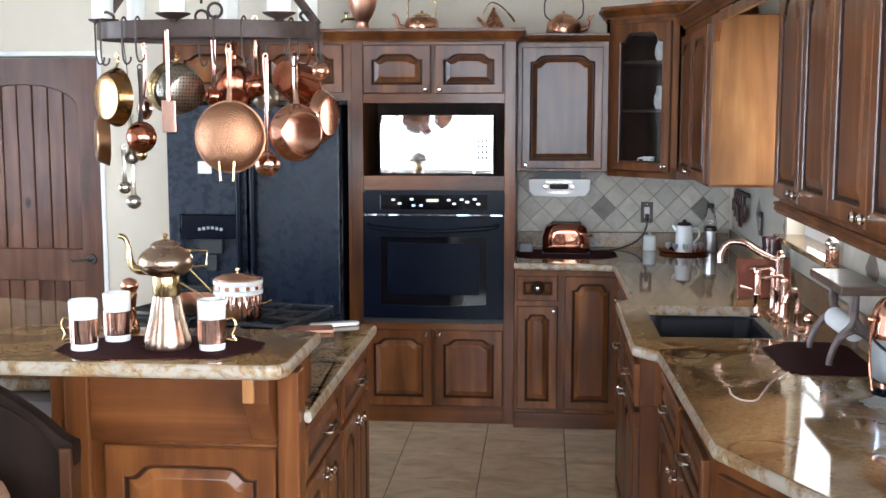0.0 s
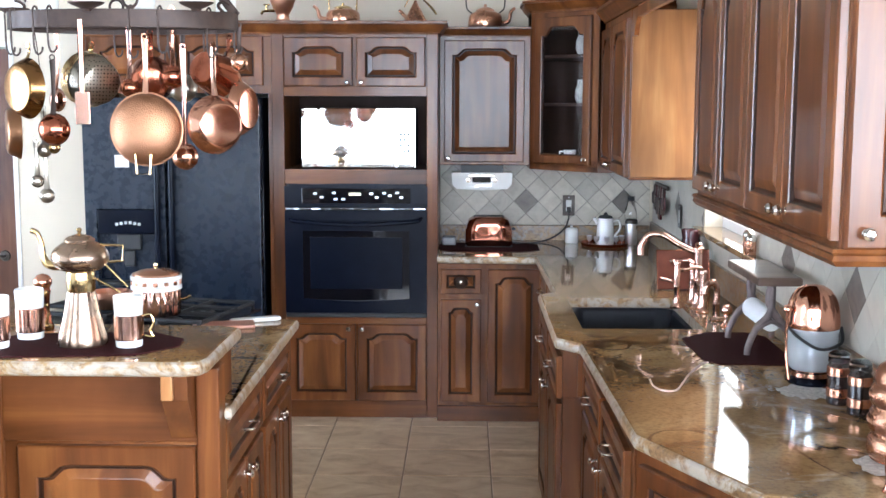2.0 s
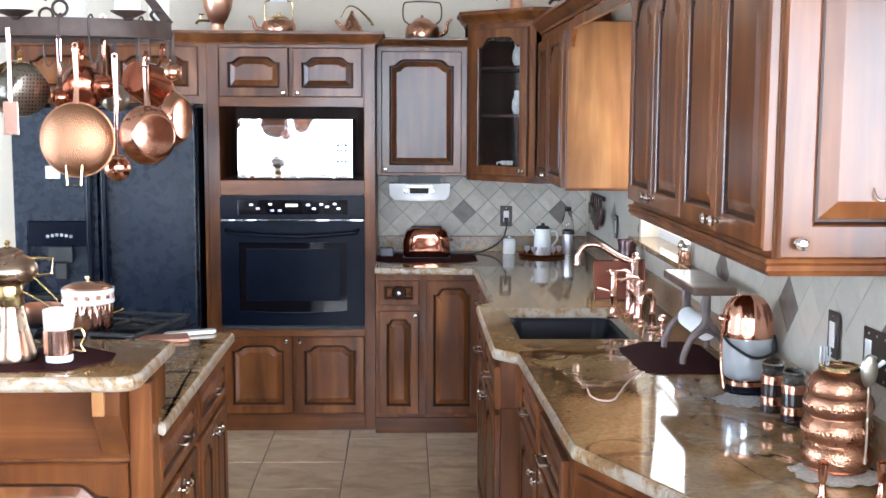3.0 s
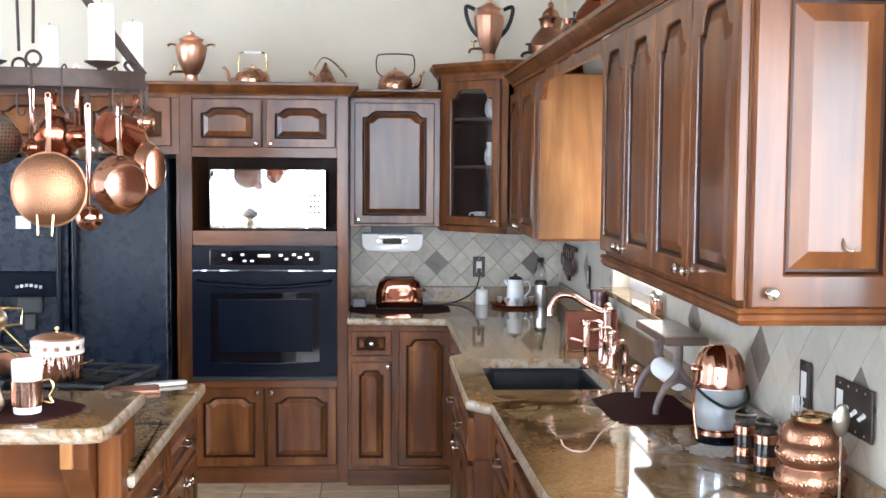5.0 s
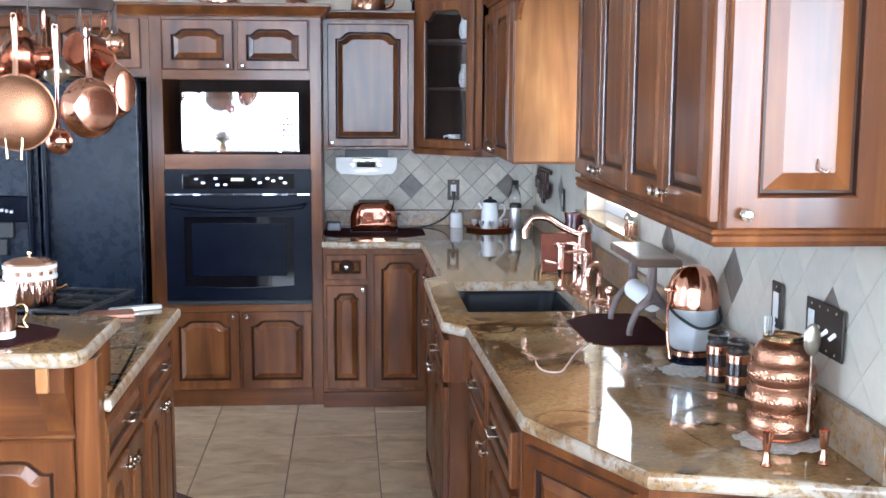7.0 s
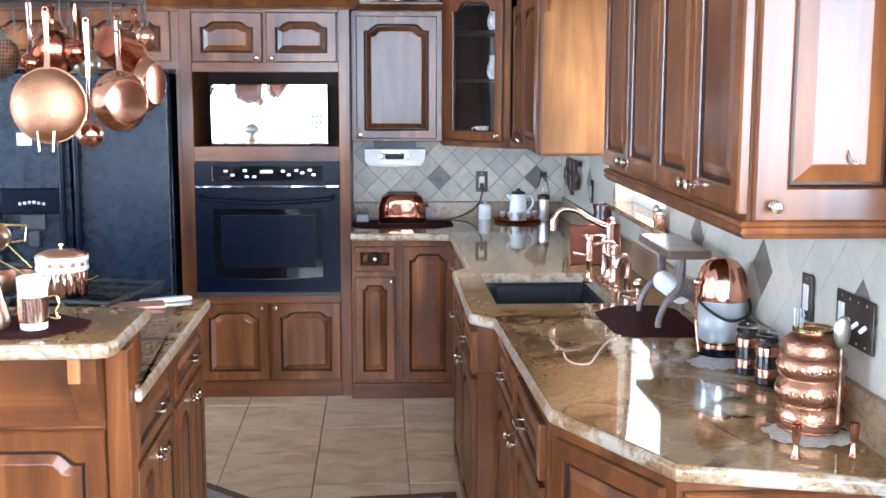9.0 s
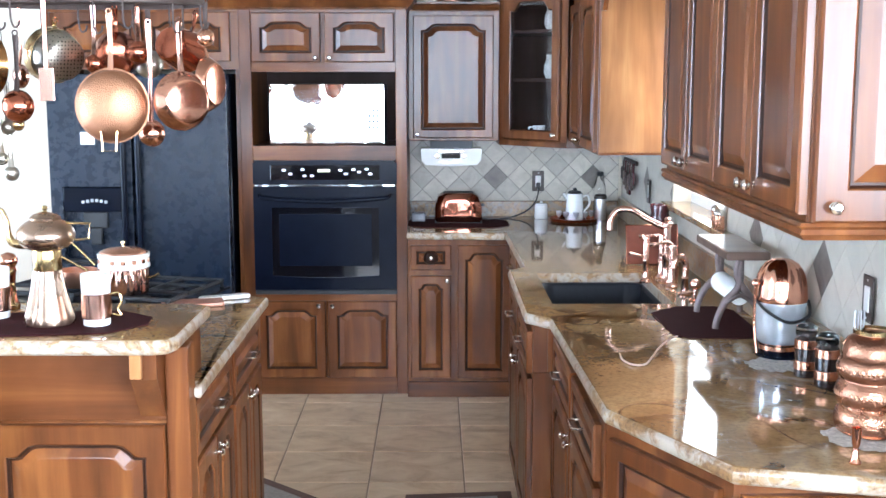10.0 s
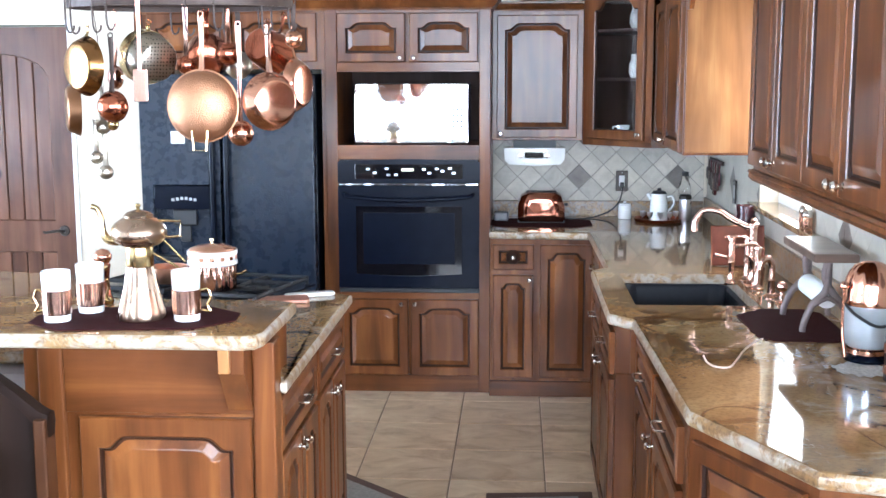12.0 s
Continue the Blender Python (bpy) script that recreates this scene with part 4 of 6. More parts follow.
micro = thing("microwave", "stainless steel microwave with a mirror-like door", "microwave")
part("body", box(-0.885, -0.268, 6.285, 6.62, 1.366, 1.688, 0.006), BLACK_MATT, micro)
md = part("door", box(-0.885, -0.372, 6.262, 6.284, 1.368, 1.688, 0.004), MIRROR_STEEL, micro, "mirror-like steel door")
part("window", box(-0.845, -0.405, 6.2585, 6.262, 1.405, 1.652, 0.002), MIRROR_GLASS, md, "reflecting dark window")
mp_ = part("control_panel", box(-0.369, -0.268, 6.262, 6.284, 1.368, 1.688, 0.004), MIRROR_STEEL, micro)
part("keypad", box(-0.360, -0.288, 6.2585, 6.262, 1.43, 1.655, 0.002), MIRROR_GLASS, mp_, "dark glossy keypad")
for r in range(4):
    for c in range(3):
        part("button", box(-0.353 + 0.021 * c, -0.339 + 0.021 * c, 6.2565, 6.2585, 1.45 + 0.03 * r, 1.466 + 0.03 * r, 0.002, 1), BLACK, mp_)
part("door_button", box(-0.358, -0.29, 6.258, 6.262, 1.385, 1.418, 0.003), STEEL, mp_)

# sink bowl
sink = thing("kitchen_sink", "black composite undermount kitchen sink", "sink")
sx0, sx1, sy0, sy1 = 0.420, 0.876, 4.122, 4.803
bm = bmesh.new()
def rrect(x0, x1, y0, y1, r, n=5):
    out = []
    for cx, cy, a0 in ((x1 - r, y0 + r, -90), (x1 - r, y1 - r, 0), (x0 + r, y1 - r, 90), (x0 + r, y0 + r, 180)):
        out += [(cx + r * math.cos(radians(a0 + 90 * k / n)), cy + r * math.sin(radians(a0 + 90 * k / n))) for k in range(n + 1)]
    return out
levels = [(0.0, 0.868), (0.012, 0.868), (0.018, 0.855), (0.030, 0.73), (0.055, 0.706), (0.09, 0.700)]
prev = None
for d, z in levels:
    cur = [bm.verts.new((x, y, z)) for x, y in rrect(sx0 + d, sx1 - d, sy0 + d, sy1 - d, 0.06)]
    if prev:
        strip(bm, prev, cur)
    prev = cur
bm.faces.new(prev)
part("bowl", bm, SINK, sink)
part("drain", lathe([(0, 0.004), (0.03, 0.004), (0.042, 0.001), (0.042, 0)], 24, pose(0.66, 4.46, 0.7005)), STEEL, sink, "steel drain ring")

# copper bridge faucet
fa = thing("faucet", "polished copper bridge faucet with a gooseneck spout", "faucet", pose(0.925, 4.56, TOP))
def post(x, y, h, r=0.013):
    return lathe([(0, 0), (r * 2.0, 0), (r * 2.1, 0.006), (r * 1.3, 0.014), (r, 0.022), (r, h * 0.45), (r * 1.25, h * 0.47), (r * 1.25, h * 0.50), (r, h * 0.52), (r, h - 0.012), (r * 1.3, h - 0.008), (r * 1.2, h), (0, h + 0.004)], 18, pose(x, y, 0))
for x, y, h in ((0.0, 0.10, 0.165), (0.0, -0.10, 0.165)):
    part("post", post(x, y, h), COPPER_FAUCET, fa)
part("bridge", tube([(0, 0.10, 0.10), (0, 0, 0.105), (0, -0.10, 0.10)], 0.011, 12), COPPER_FAUCET, fa)
part("riser", post(0, 0, 0.235, 0.015), COPPER_FAUCET, fa)
part("finial", lathe([(0.015, 0.232), (0.021, 0.236), (0.021, 0.242), (0.012, 0.248), (0.014, 0.256), (0.008, 0.264), (0, 0.266)], 18), COPPER_FAUCET, fa)
part("filter_tap", post(-0.080, 0.01, 0.185, 0.012), COPPER_FAUCET, fa, "second copper column")
part("tap_lever", tube([(-0.080, 0.01, 0.10), (-0.115, 0.0, 0.112), (-0.15, -0.01, 0.12)], [0.006, 0.005, 0.007], 8), COPPER_FAUCET, fa)
part("spout", tube([(0, 0, 0.225), (-0.03, 0.01, 0.232), (-0.08, 0.03, 0.255), (-0.13, 0.05, 0.285), (-0.185, 0.065, 0.285), (-0.215, 0.07, 0.245), (-0.218, 0.07, 0.205)], [0.012, 0.012, 0.012, 0.012, 0.0125, 0.014], 14), COPPER_FAUCET, fa)
for s in (1, -1):
    h = part("lever", tube([(0, 0.10 * s, 0.165), (-0.02, 0.105 * s, 0.178), (-0.075, 0.12 * s, 0.172)], [0.008, 0.007, 0.006], 10), COPPER_FAUCET, fa)
    part("lever_tip", lathe([(0, -0.012), (0.010, -0.006), (0.012, 0), (0.009, 0.007), (0, 0.010)], 14, pose(-0.08, 0.12 * s, 0.172)), COPPER_FAUCET, h)
sp = thing("side_spray", "polished copper side spray with a curved neck", "faucet", pose(0.945, 4.30, TOP))
part("base", lathe([(0, 0), (0.026, 0), (0.027, 0.006), (0.014, 0.016), (0.012, 0.06), (0.015, 0.065), (0.012, 0.072), (0, 0.075)], 18), COPPER_FAUCET, sp)
part("neck", tube([(0, 0.0, 0.07), (0, 0.0, 0.12), (-0.015, -0.005, 0.145), (-0.04, -0.012, 0.135), (-0.048, -0.015, 0.105)], [0.011, 0.012, 0.013, 0.012, 0.010], 12), COPPER_FAUCET, sp)
so = thing("soap_pump", "polished copper soap pump beside the sink", "soap dispenser", pose(0.955, 4.17, TOP))
part("base", lathe([(0, 0), (0.022, 0), (0.023, 0.006), (0.010, 0.014), (0.009, 0.045), (0.018, 0.052), (0.021, 0.066), (0.014, 0.08), (0, 0.084)], 18), COPPER_FAUCET, so)
part("spout", tube([(0, 0, 0.03), (-0.02, -0.004, 0.036), (-0.06, -0.012, 0.028)], [0.006, 0.005], 8), COPPER_FAUCET, so)

# ================================================================ things on the right-hand worktop
def octagon(w, d, cut, yaw=0, at=(0, 0)):
    pts = [(-w, -d + cut), (-w + cut, -d), (w - cut, -d), (w, -d + cut), (w, d - cut), (w - cut, d), (-w + cut, d), (-w, d - cut)]
    c, s = math.cos(radians(yaw)), math.sin(radians(yaw))
    return [(at[0] + c * x - s * y, at[1] + s * x + c * y) for x, y in pts]


def placemat(pts, z, label):
    ob = finish("placemat", prism(pts, z, z + 0.004, 0.0012, 1), MAT)
    return tagged(ob, label, "placemat", "burgundy placemats")


placemat([(0.752, 3.95), (0.758, 3.62), (0.80, 3.56), (0.99, 3.55), (1.045, 3.62), (1.05, 3.99), (1.0, 4.06), (0.86, 4.06)], TOP + 0.0005, "burgundy cloth placemat under the iron towel stand")

stand = thing("towel_stand", "small iron trestle stand with a board and paper towels", "towel holder", pose(0.02, 0, 0))
def wishbone(y, lean):
    bm = tube([(0.885, y + 0.00, 0.922), (0.89, y, 0.955), (0.915, y + lean * 0.3, 1.01), (0.955, y + lean * 0.5, 1.055), (0.962, y + lean, 1.13), (0.962, y + lean, 1.155)], [0.010, 0.011, 0.012, 0.013, 0.011, 0.010], 10, flat=0.7)
    tube([(1.035, y + 0.00, 0.922), (1.03, y, 0.955), (1.005, y + lean * 0.3, 1.01), (0.968, y + lean * 0.5, 1.055), (0.95, y + lean, 1.10), (0.958, y + lean, 1.155)], [0.010, 0.011, 0.012, 0.013, 0.011, 0.010], 10, bm, flat=0.7)
    tube([(0.915, y, 1.005), (0.96, y, 1.03), (1.005, y, 1.005)], 0.008, 8, bm)
    return bm
for y, lean in ((3.925, -0.01), (3.655, 0.01)):
    part("leg", wishbone(y, lean), CAST, stand, "grey cast-iron wishbone leg")
part("board", box(0.892, 1.032, 3.575, 3.995, 1.155, 1.183, 0.006), PLANK, stand, "weathered grey-brown board")
part("paper_roll", lathe([(0.010, -0.125), (0.033, -0.125), (0.035, -0.12), (0.035, 0.12), (0.033, 0.125), (0.010, 0.125), (0.010, -0.125)], 28, pose(0.962, 3.79, 1.03, 90, 0, 0)), PAPER, stand, "white paper towel roll")
part("rod", tube([(0.962, 3.66, 1.03), (0.962, 3.92, 1.03)], 0.006, 8, steps=0), IRON, stand)

# copper-lidded ice bucket on a doily
def doily(at, r, label):
    bm = bmesh.new()
    n = 56
    rings = []
    for k, (f, z) in enumerate(((0.0, 0.0015), (0.55, 0.0018), (0.8, 0.0022), (1.0, 0.003))):
        rings.append([bm.verts.new((at[0], at[1], TOP + z))] if f == 0 else [bm.verts.new((at[0] + r * f * (1 + (0.07 * math.cos(7 * 2 * math.pi * j / n) if f > 0.7 else 0)) * math.cos(2 * math.pi * j / n),
            at[1] + r * f * (1 + (0.07 * math.cos(7 * 2 * math.pi * j / n) if f > 0.7 else 0)) * math.sin(2 * math.pi * j / n), TOP + z + (0.0022 * math.cos(14 * 2 * math.pi * j / n) if f == 1.0 else 0))) for j in range(n)])
    for j in range(n):
        bm.faces.new((rings[0][0], rings[1][j], rings[1][(j + 1) % n]))
        bm.faces.new((rings[1][j], rings[1][(j + 1) % n], rings[2][(j + 1) % n], rings[2][j]))
        bm.faces.new((rings[2][j], rings[2][(j + 1) % n], rings[3][(j + 1) % n], rings[3][j]))
    return tagged(finish("doily", bm, LACE), label, "doily", "lace doilies")


doily((0.968, 3.215), 0.080, "white lace doily under the ice bucket")
bk = thing("ice_bucket", "steel ice bucket with a domed copper lid", "ice bucket", pose(1.012, 3.33, TOP + 0.0035) @ Matrix.Diagonal((1.06, 1.06, 1.0, 1.0)))
part("base", lathe([(0, 0), (0.062, 0), (0.064, 0.008), (0.05, 0.018), (0.048, 0.03), (0.058, 0.038)], 32), BLACK, bk, "dark footed base")
part("band", lathe([(0.050, 0.018), (0.054, 0.022), (0.054, 0.040), (0.050, 0.044)], 32), COPPER, bk, "copper band")
part("body", lathe([(0.0, 0.04), (0.055, 0.042), (0.066, 0.055), (0.069, 0.10), (0.070, 0.15), (0.072, 0.158), (0.072, 0.164), (0.066, 0.166)], 36), PALE_STEEL, bk, "brushed steel body")
bm = lathe([(0.071, 0.164), (0.073, 0.170), (0.071, 0.182), (0.070, 0.200), (0.068, 0.220), (0.064, 0.240), (0.056, 0.258), (0.044, 0.274), (0.024, 0.286), (0, 0.289)], 72)
for vert in bm.verts:
    if vert.co.z > 0.18:
        k = 1 + 0.028 * math.cos(12 * math.atan2(vert.co.y, vert.co.x))
        vert.co.x, vert.co.y = vert.co.x * k, vert.co.y * k
part("lid", bm, COPPER, bk, "fluted copper dome lid", 60)
part("handle", tube([(0.074, -0.01, 0.165), (0.06, -0.06, 0.13), (0.0, -0.082, 0.115), (-0.055, -0.062, 0.145), (-0.072, -0.015, 0.168)], 0.0045, 8), BLACK_MATT, bk, "black bail handle")
part("ladle", tube([(-0.078, -0.03, 0.215), (-0.080, -0.035, 0.10), (-0.074, -0.05, 0.02)], [0.005, 0.004, 0.005], 8), COPPER, bk)
part("ladle_knob", lathe([(0, -0.012), (0.012, -0.006), (0.013, 0.002), (0.008, 0.011), (0, 0.013)], 14, pose(-0.078, -0.03, 0.222)), COPPER, bk)

def spice_jar(x, y, h, label):
    j = thing("spice_jar", label, "jar", pose(x, y, TOP + 0.001) @ Matrix.Diagonal((1.18, 1.18, 1.06, 1.0)), "spice jars on the worktop")
    part("glass", lathe([(0, 0), (0.024, 0.0), (0.026, 0.003), (0.026, h - 0.02), (0.022, h - 0.012), (0.020, h)], 24), SMOKED, j, "dark smoky glass")
    for z in (0.02, 0.075):
        part("band", lathe([(0.0262, z), (0.0275, z + 0.002), (0.0275, z + 0.021), (0.0262, z + 0.023)], 24), COPPER, j, "copper band")
    part("lid", lathe([(0.0205, h - 0.01), (0.025, h - 0.008), (0.025, h + 0.012), (0.015, h + 0.02), (0, h + 0.021)], 24), GLASS, j, "clear glass stopper")


spice_jar(1.018, 3.10, 0.118, "dark glass spice jar with copper bands")
spice_jar(1.038, 2.99, 0.118, "dark glass spice jar with copper bands")

doily((0.985, 2.545), 0.098, "white lace doily under the copper crock")
crock = thing("copper_crock", "ribbed copper crock holding a spoon and fork", "crock", pose(1.002, 2.585, TOP + 0.004))
prof = [(0, 0), (0.066, 0), (0.072, 0.004)]
for r, z0, z1 in ((0.080, 0.006, 0.060), (0.080, 0.066, 0.120), (0.078, 0.126, 0.176)):
    h = z1 - z0
    prof += [(r - 0.010, z0), (r - 0.003, z0 + h * 0.12), (r, z0 + h * 0.35), (r, z0 + h * 0.62), (r - 0.003, z0 + h * 0.86), (r - 0.010, z1)]
prof += [(0.069, 0.180), (0.070, 0.186), (0.067, 0.203), (0.058, 0.219), (0.046, 0.227), (0.042, 0.229), (0.042, 0.234), (0.034, 0.234), (0.034, 0.21), (0, 0.205)]
part("body", lathe(prof, 56), COPPER_HAM, crock, "hammered ribbed copper body")
part("rim", lathe([(0.040, 0.230), (0.047, 0.232), (0.047, 0.240), (0.040, 0.242), (0.040, 0.230)], 32), BRASS, crock, "brass rim")
for z, r in ((0.094, 0.0797), (0.152, 0.0777)):
    bm = bmesh.new()
    for k in range(46):
        a = 2 * math.pi * k / 46
        bmesh.ops.create_icosphere(bm, subdivisions=1, radius=1, matrix=pose(r * math.cos(a), r * math.sin(a), z, 0, 0, math.degrees(a)) @ pose(0, 0, 0, 25, 0, 0) @ Matrix.Diagonal((0.0022, 0.0036, 0.0075, 1)))
    part("embossing", bm, COPPER_HAM, crock, "row of embossed leaves")
def upright(name, label, x, y, z0, z1, mat, bowl):
    ob = thing(name, label, name.replace("_", " "), pose(x, y, TOP))
    bm = tube([(0, 0, z0), (0.001, 0, (z0 + z1) / 2), (0, 0, z1)], [0.004, 0.003, 0.003], 8)
    part("handle", bm, mat, ob)
    if bowl:
        bm = bmesh.new()
        bmesh.ops.create_uvsphere(bm, u_segments=16, v_segments=10, radius=1, matrix=pose(0, 0, z1 + 0.035) @ Matrix.Diagonal((0.020, 0.008, 0.038, 1)))
        part("bowl", bm, mat, ob)
    else:
        bm = tube([(-0.010, 0, z1 + 0.05), (-0.010, 0, z1 + 0.015), (0, 0, z1), (0.010, 0, z1 + 0.015), (0.010, 0, z1 + 0.05)], 0.0022, 6)
        tube([(-0.003, 0, z1 + 0.05), (-0.003, 0, z1 + 0.004)], 0.002, 6, bm, 0), tube([(0.0035, 0, z1 + 0.05), (0.0035, 0, z1 + 0.004)], 0.002, 6, bm, 0)
        part("tines", bm, mat, ob)
upright("serving_spoon", "tall brass serving spoon hung against the crock", 1.040, 2.512, 0.034, 0.212, TIN, True)
upright("serving_fork", "steel serving fork standing in the crock", 0.972, 2.600, 0.19, 0.235, STEEL, False)

def candlestick(x, y):
    c = thing("candlestick", "small flared copper candlestick on the worktop", "candlestick", pose(x, y, TOP + 0.001), "copper candlesticks")
    part("foot", lathe([(0, 0), (0.012, 0), (0.013, 0.003), (0.008, 0.012), (0.006, 0.035)], 20), COPPER, c)
    part("cup", lathe([(0.006, 0.035), (0.009, 0.045), (0.011, 0.070), (0.0125, 0.078), (0.010, 0.078), (0.008, 0.05), (0, 0.048)], 20), COPPER, c)


candlestick(0.893, 2.372), candlestick(1.022, 2.378)
hook = tagged(finish("pot_hook", tube([(0.548, 3.345, TOP + 0.005), (0.545, 3.27, TOP + 0.005), (0.562, 3.215, TOP + 0.005), (0.60, 3.215, TOP + 0.005), (0.635, 3.30, TOP + 0.005), (0.68, 3.42, TOP + 0.006), (0.735, 3.53, TOP + 0.008), (0.76, 3.545, TOP + 0.012)], [0.0024, 0.003, 0.003, 0.003, 0.0024], 8), HOOK_COPPER), "curved copper pot hook lying on the worktop", "hook")

# copper sheet board, burgundy crock, wall utensils behind the faucet
cb = thing("cutting_board", "copper-faced board leaning behind the faucet", "board", pose(0.945, 5.02, TOP + 0.001, -12, 0, 4))
part("sheet", box(-0.105, 0.125, -0.012, 0, 0, 0.172, 0.005), DARK_COPPER, cb)
part("edge", tube([(-0.105, -0.014, 0.003), (-0.105, -0.014, 0.172), (0.125, -0.014, 0.172), (0.125, -0.014, 0.003)], 0.003, 8, steps=0), COPPER, cb, "rolled copper edge")
cr = thing("utensil_crock", "burgundy stoneware crock on the worktop", "crock", pose(1.03, 5.25, TOP + 0.001))
part("body", lathe([(0, 0), (0.040, 0), (0.045, 0.01), (0.050, 0.10), (0.047, 0.17), (0.040, 0.20), (0.046, 0.235), (0.044, 0.24), (0.036, 0.20), (0.0, 0.19)], 28), BURGUNDY, cr)
uh = thing("utensil_rack", "dark iron rack with hanging utensils on the wall", "rack", pose(XW - 0.014, 6.42, 1.262, 0, 0, -90))
part("bar", box(-0.20, 0.20, -0.012, 0.0, -0.012, 0.012, 0.004), IRON, uh)
for k, (x, l, w) in enumerate(((-0.16, 0.09, 0.07), (-0.09, 0.12, 0.075), (-0.02, 0.14, 0.07), (0.05, 0.16, 0.075), (0.12, 0.13, 0.07), (0.175, 0.10, 0.05))):
    bm = tube([(x, -0.018, 0.0), (x, -0.02, -l * 0.5)], 0.005, 8, steps=0)
    add(bm, x - w / 2, x + w / 2, -0.03, -0.014, -l - 0.02, -l * 0.45, 0.010)
    part("utensil", bm, IRON if k % 2 == 0 else BURGUNDY, uh)

def shaker(x, y):
    s = thing("shaker", "copper and glass shaker standing on the window sill", "shaker", pose(x, y, WZ0 + 0.0045), "shakers on the sill")
    part("glass", lathe([(0, 0), (0.020, 0), (0.021, 0.003), (0.020, 0.05), (0.0195, 0.05)], 20), COPPER_WORN, s)
    part("cap", lathe([(0.0205, 0.05), (0.022, 0.053), (0.021, 0.066), (0.012, 0.078), (0, 0.082)], 20), CHROME, s, "bright metal cap")


shaker(1.100, 4.48), shaker(1.078, 4.35)

# ================================================================ things on the back worktop
placemat(octagon(0.285, 0.19, 0.09, 0, (0.13, 6.46)), TOP + 0.0005, "burgundy cloth placemat under the copper toaster")
to = thing("toaster", "polished copper two-slice toaster", "toaster", pose(0.135, 6.53, TOP + 0.006))
bm = bmesh.new()
pr = [(-0.128, 0.0), (-0.132, 0.02), (-0.130, 0.09), (-0.112, 0.145), (-0.075, 0.166), (0.075, 0.166), (0.112, 0.145), (0.130, 0.09), (0.132, 0.02), (0.128, 0.0)]
l0, l1 = [(x * 0.93, z * 0.96 + 0.004) for x, z in pr], pr
q0, q1, q2, q3 = ring(bm, l0, -0.088), ring(bm, l1, -0.076), ring(bm, l1, 0.076), ring(bm, l0, 0.088)
mid = ring(bm, [(x * 0.5, 0.04 + z * 0.5) for x, z in pr], -0.094)
strip(bm, mid, q0), strip(bm, q0, q1), strip(bm, q1, q2), strip(bm, q2, q3)
bm.faces.new(mid), bm.faces.new(q3)
part("shell", bm, COPPER_TOASTER, to, "polished copper shell", 60, False)
part("base", box(-0.132, 0.132, -0.086, 0.086, -0.004, 0.014, 0.006), BLACK_MATT, to, "black plastic base")
part("lever", box(0.130, 0.150, -0.012, 0.012, 0.085, 0.10, 0.004), BLACK_MATT, to)
for y in (-0.03, 0.03):
    part("slot", box(-0.085, 0.085, y - 0.012, y + 0.012, 0.160, 0.1675, 0.002), BLACK_MATT, to)
tb = tagged(finish("butter_dish", box(-0.13, -0.05, 6.52, 6.60, TOP + 0.0005, TOP + 0.055, 0.012, 3), PALE_DISH), "small grey dish beside the toaster", "dish")

ra = thing("radio", "white under-cabinet radio with chrome controls", "radio", pose(0.096, 6.535, 1.226))
bm = bmesh.new()
pr = [(-0.168, 0.0 + 0.035), (-0.145, 0.008), (0.0, 0.0), (0.145, 0.008), (0.168, 0.035), (0.172, 0.10), (-0.172, 0.10)]
q0, q1 = ring(bm, pr, 0), ring(bm, pr, 0.2)
strip(bm, q0, q1)
bm.faces.new(q0), bm.faces.new(q1)
part("case", bm, PORCELAIN, ra, "white plastic case", 30)
# black, so that it reads as the shadowed gap below the cabinet
part("bracket", box(-0.12, 0.12, 0.02, 0.18, 0.10, 0.146), BLACK_MATT, ra, "mounting bracket blackened for the shaded gap", 0)
part("display", box(-0.055, 0.05, -0.004, 0.0, 0.045, 0.075, 0.002), BLACK_GLASS, ra, "dark display")
part("speaker_bar", box(-0.075, 0.07, -0.006, -0.0, 0.078, 0.092, 0.003), CHROME, ra, "chrome bar")
for x in (-0.078, 0.072):
    part("knob", lathe([(0, 0.012), (0.012, 0.010), (0.013, 0), (0, 0)], 16, pose(x, 0, 0.058, 90, 0, 0)), CHROME, ra, "chrome knob")
for k in range(7):
    part("letter_bar", box(-0.055 + 0.016 * k, -0.044 + 0.016 * k, -0.002, 0, 0.022, 0.030), STEEL, ra, smooth=0)

def wall_plate(name, m, gangs, kind, label):
    w = 0.07 + 0.0465 * (gangs - 1)
    ob = tagged(new(name), label, "switch" if kind == "toggle" else "outlet", "", "structure")
    ob.matrix_world = m
    part("plate", box(-w / 2, w / 2, -0.006, 0, -0.06, 0.06, 0.004), BRONZE, ob, "dark bronze plate")
    for k in range(gangs):
        x = (k - (gangs - 1) / 2) * 0.0465
        if kind == "toggle" and k:
            part("toggle", tube([(x, -0.006, 0), (x, -0.014, -0.006), (x, -0.022, -0.012)], [0.006, 0.005], 8), PORCELAIN, ob, "white toggle")
        else:
            part("rocker", box(x - 0.0165, x + 0.0165, -0.009, -0.005, -0.033, 0.033, 0.002), PORCELAIN, ob, "white insert")
        for z in (-0.048, 0.048):
            part("screw", lathe([(0, 0.002), (0.003, 0.0015), (0.0035, 0)], 8, pose(x, -0.006, z, 90, 0, 0)), STEEL, ob)
    return ob


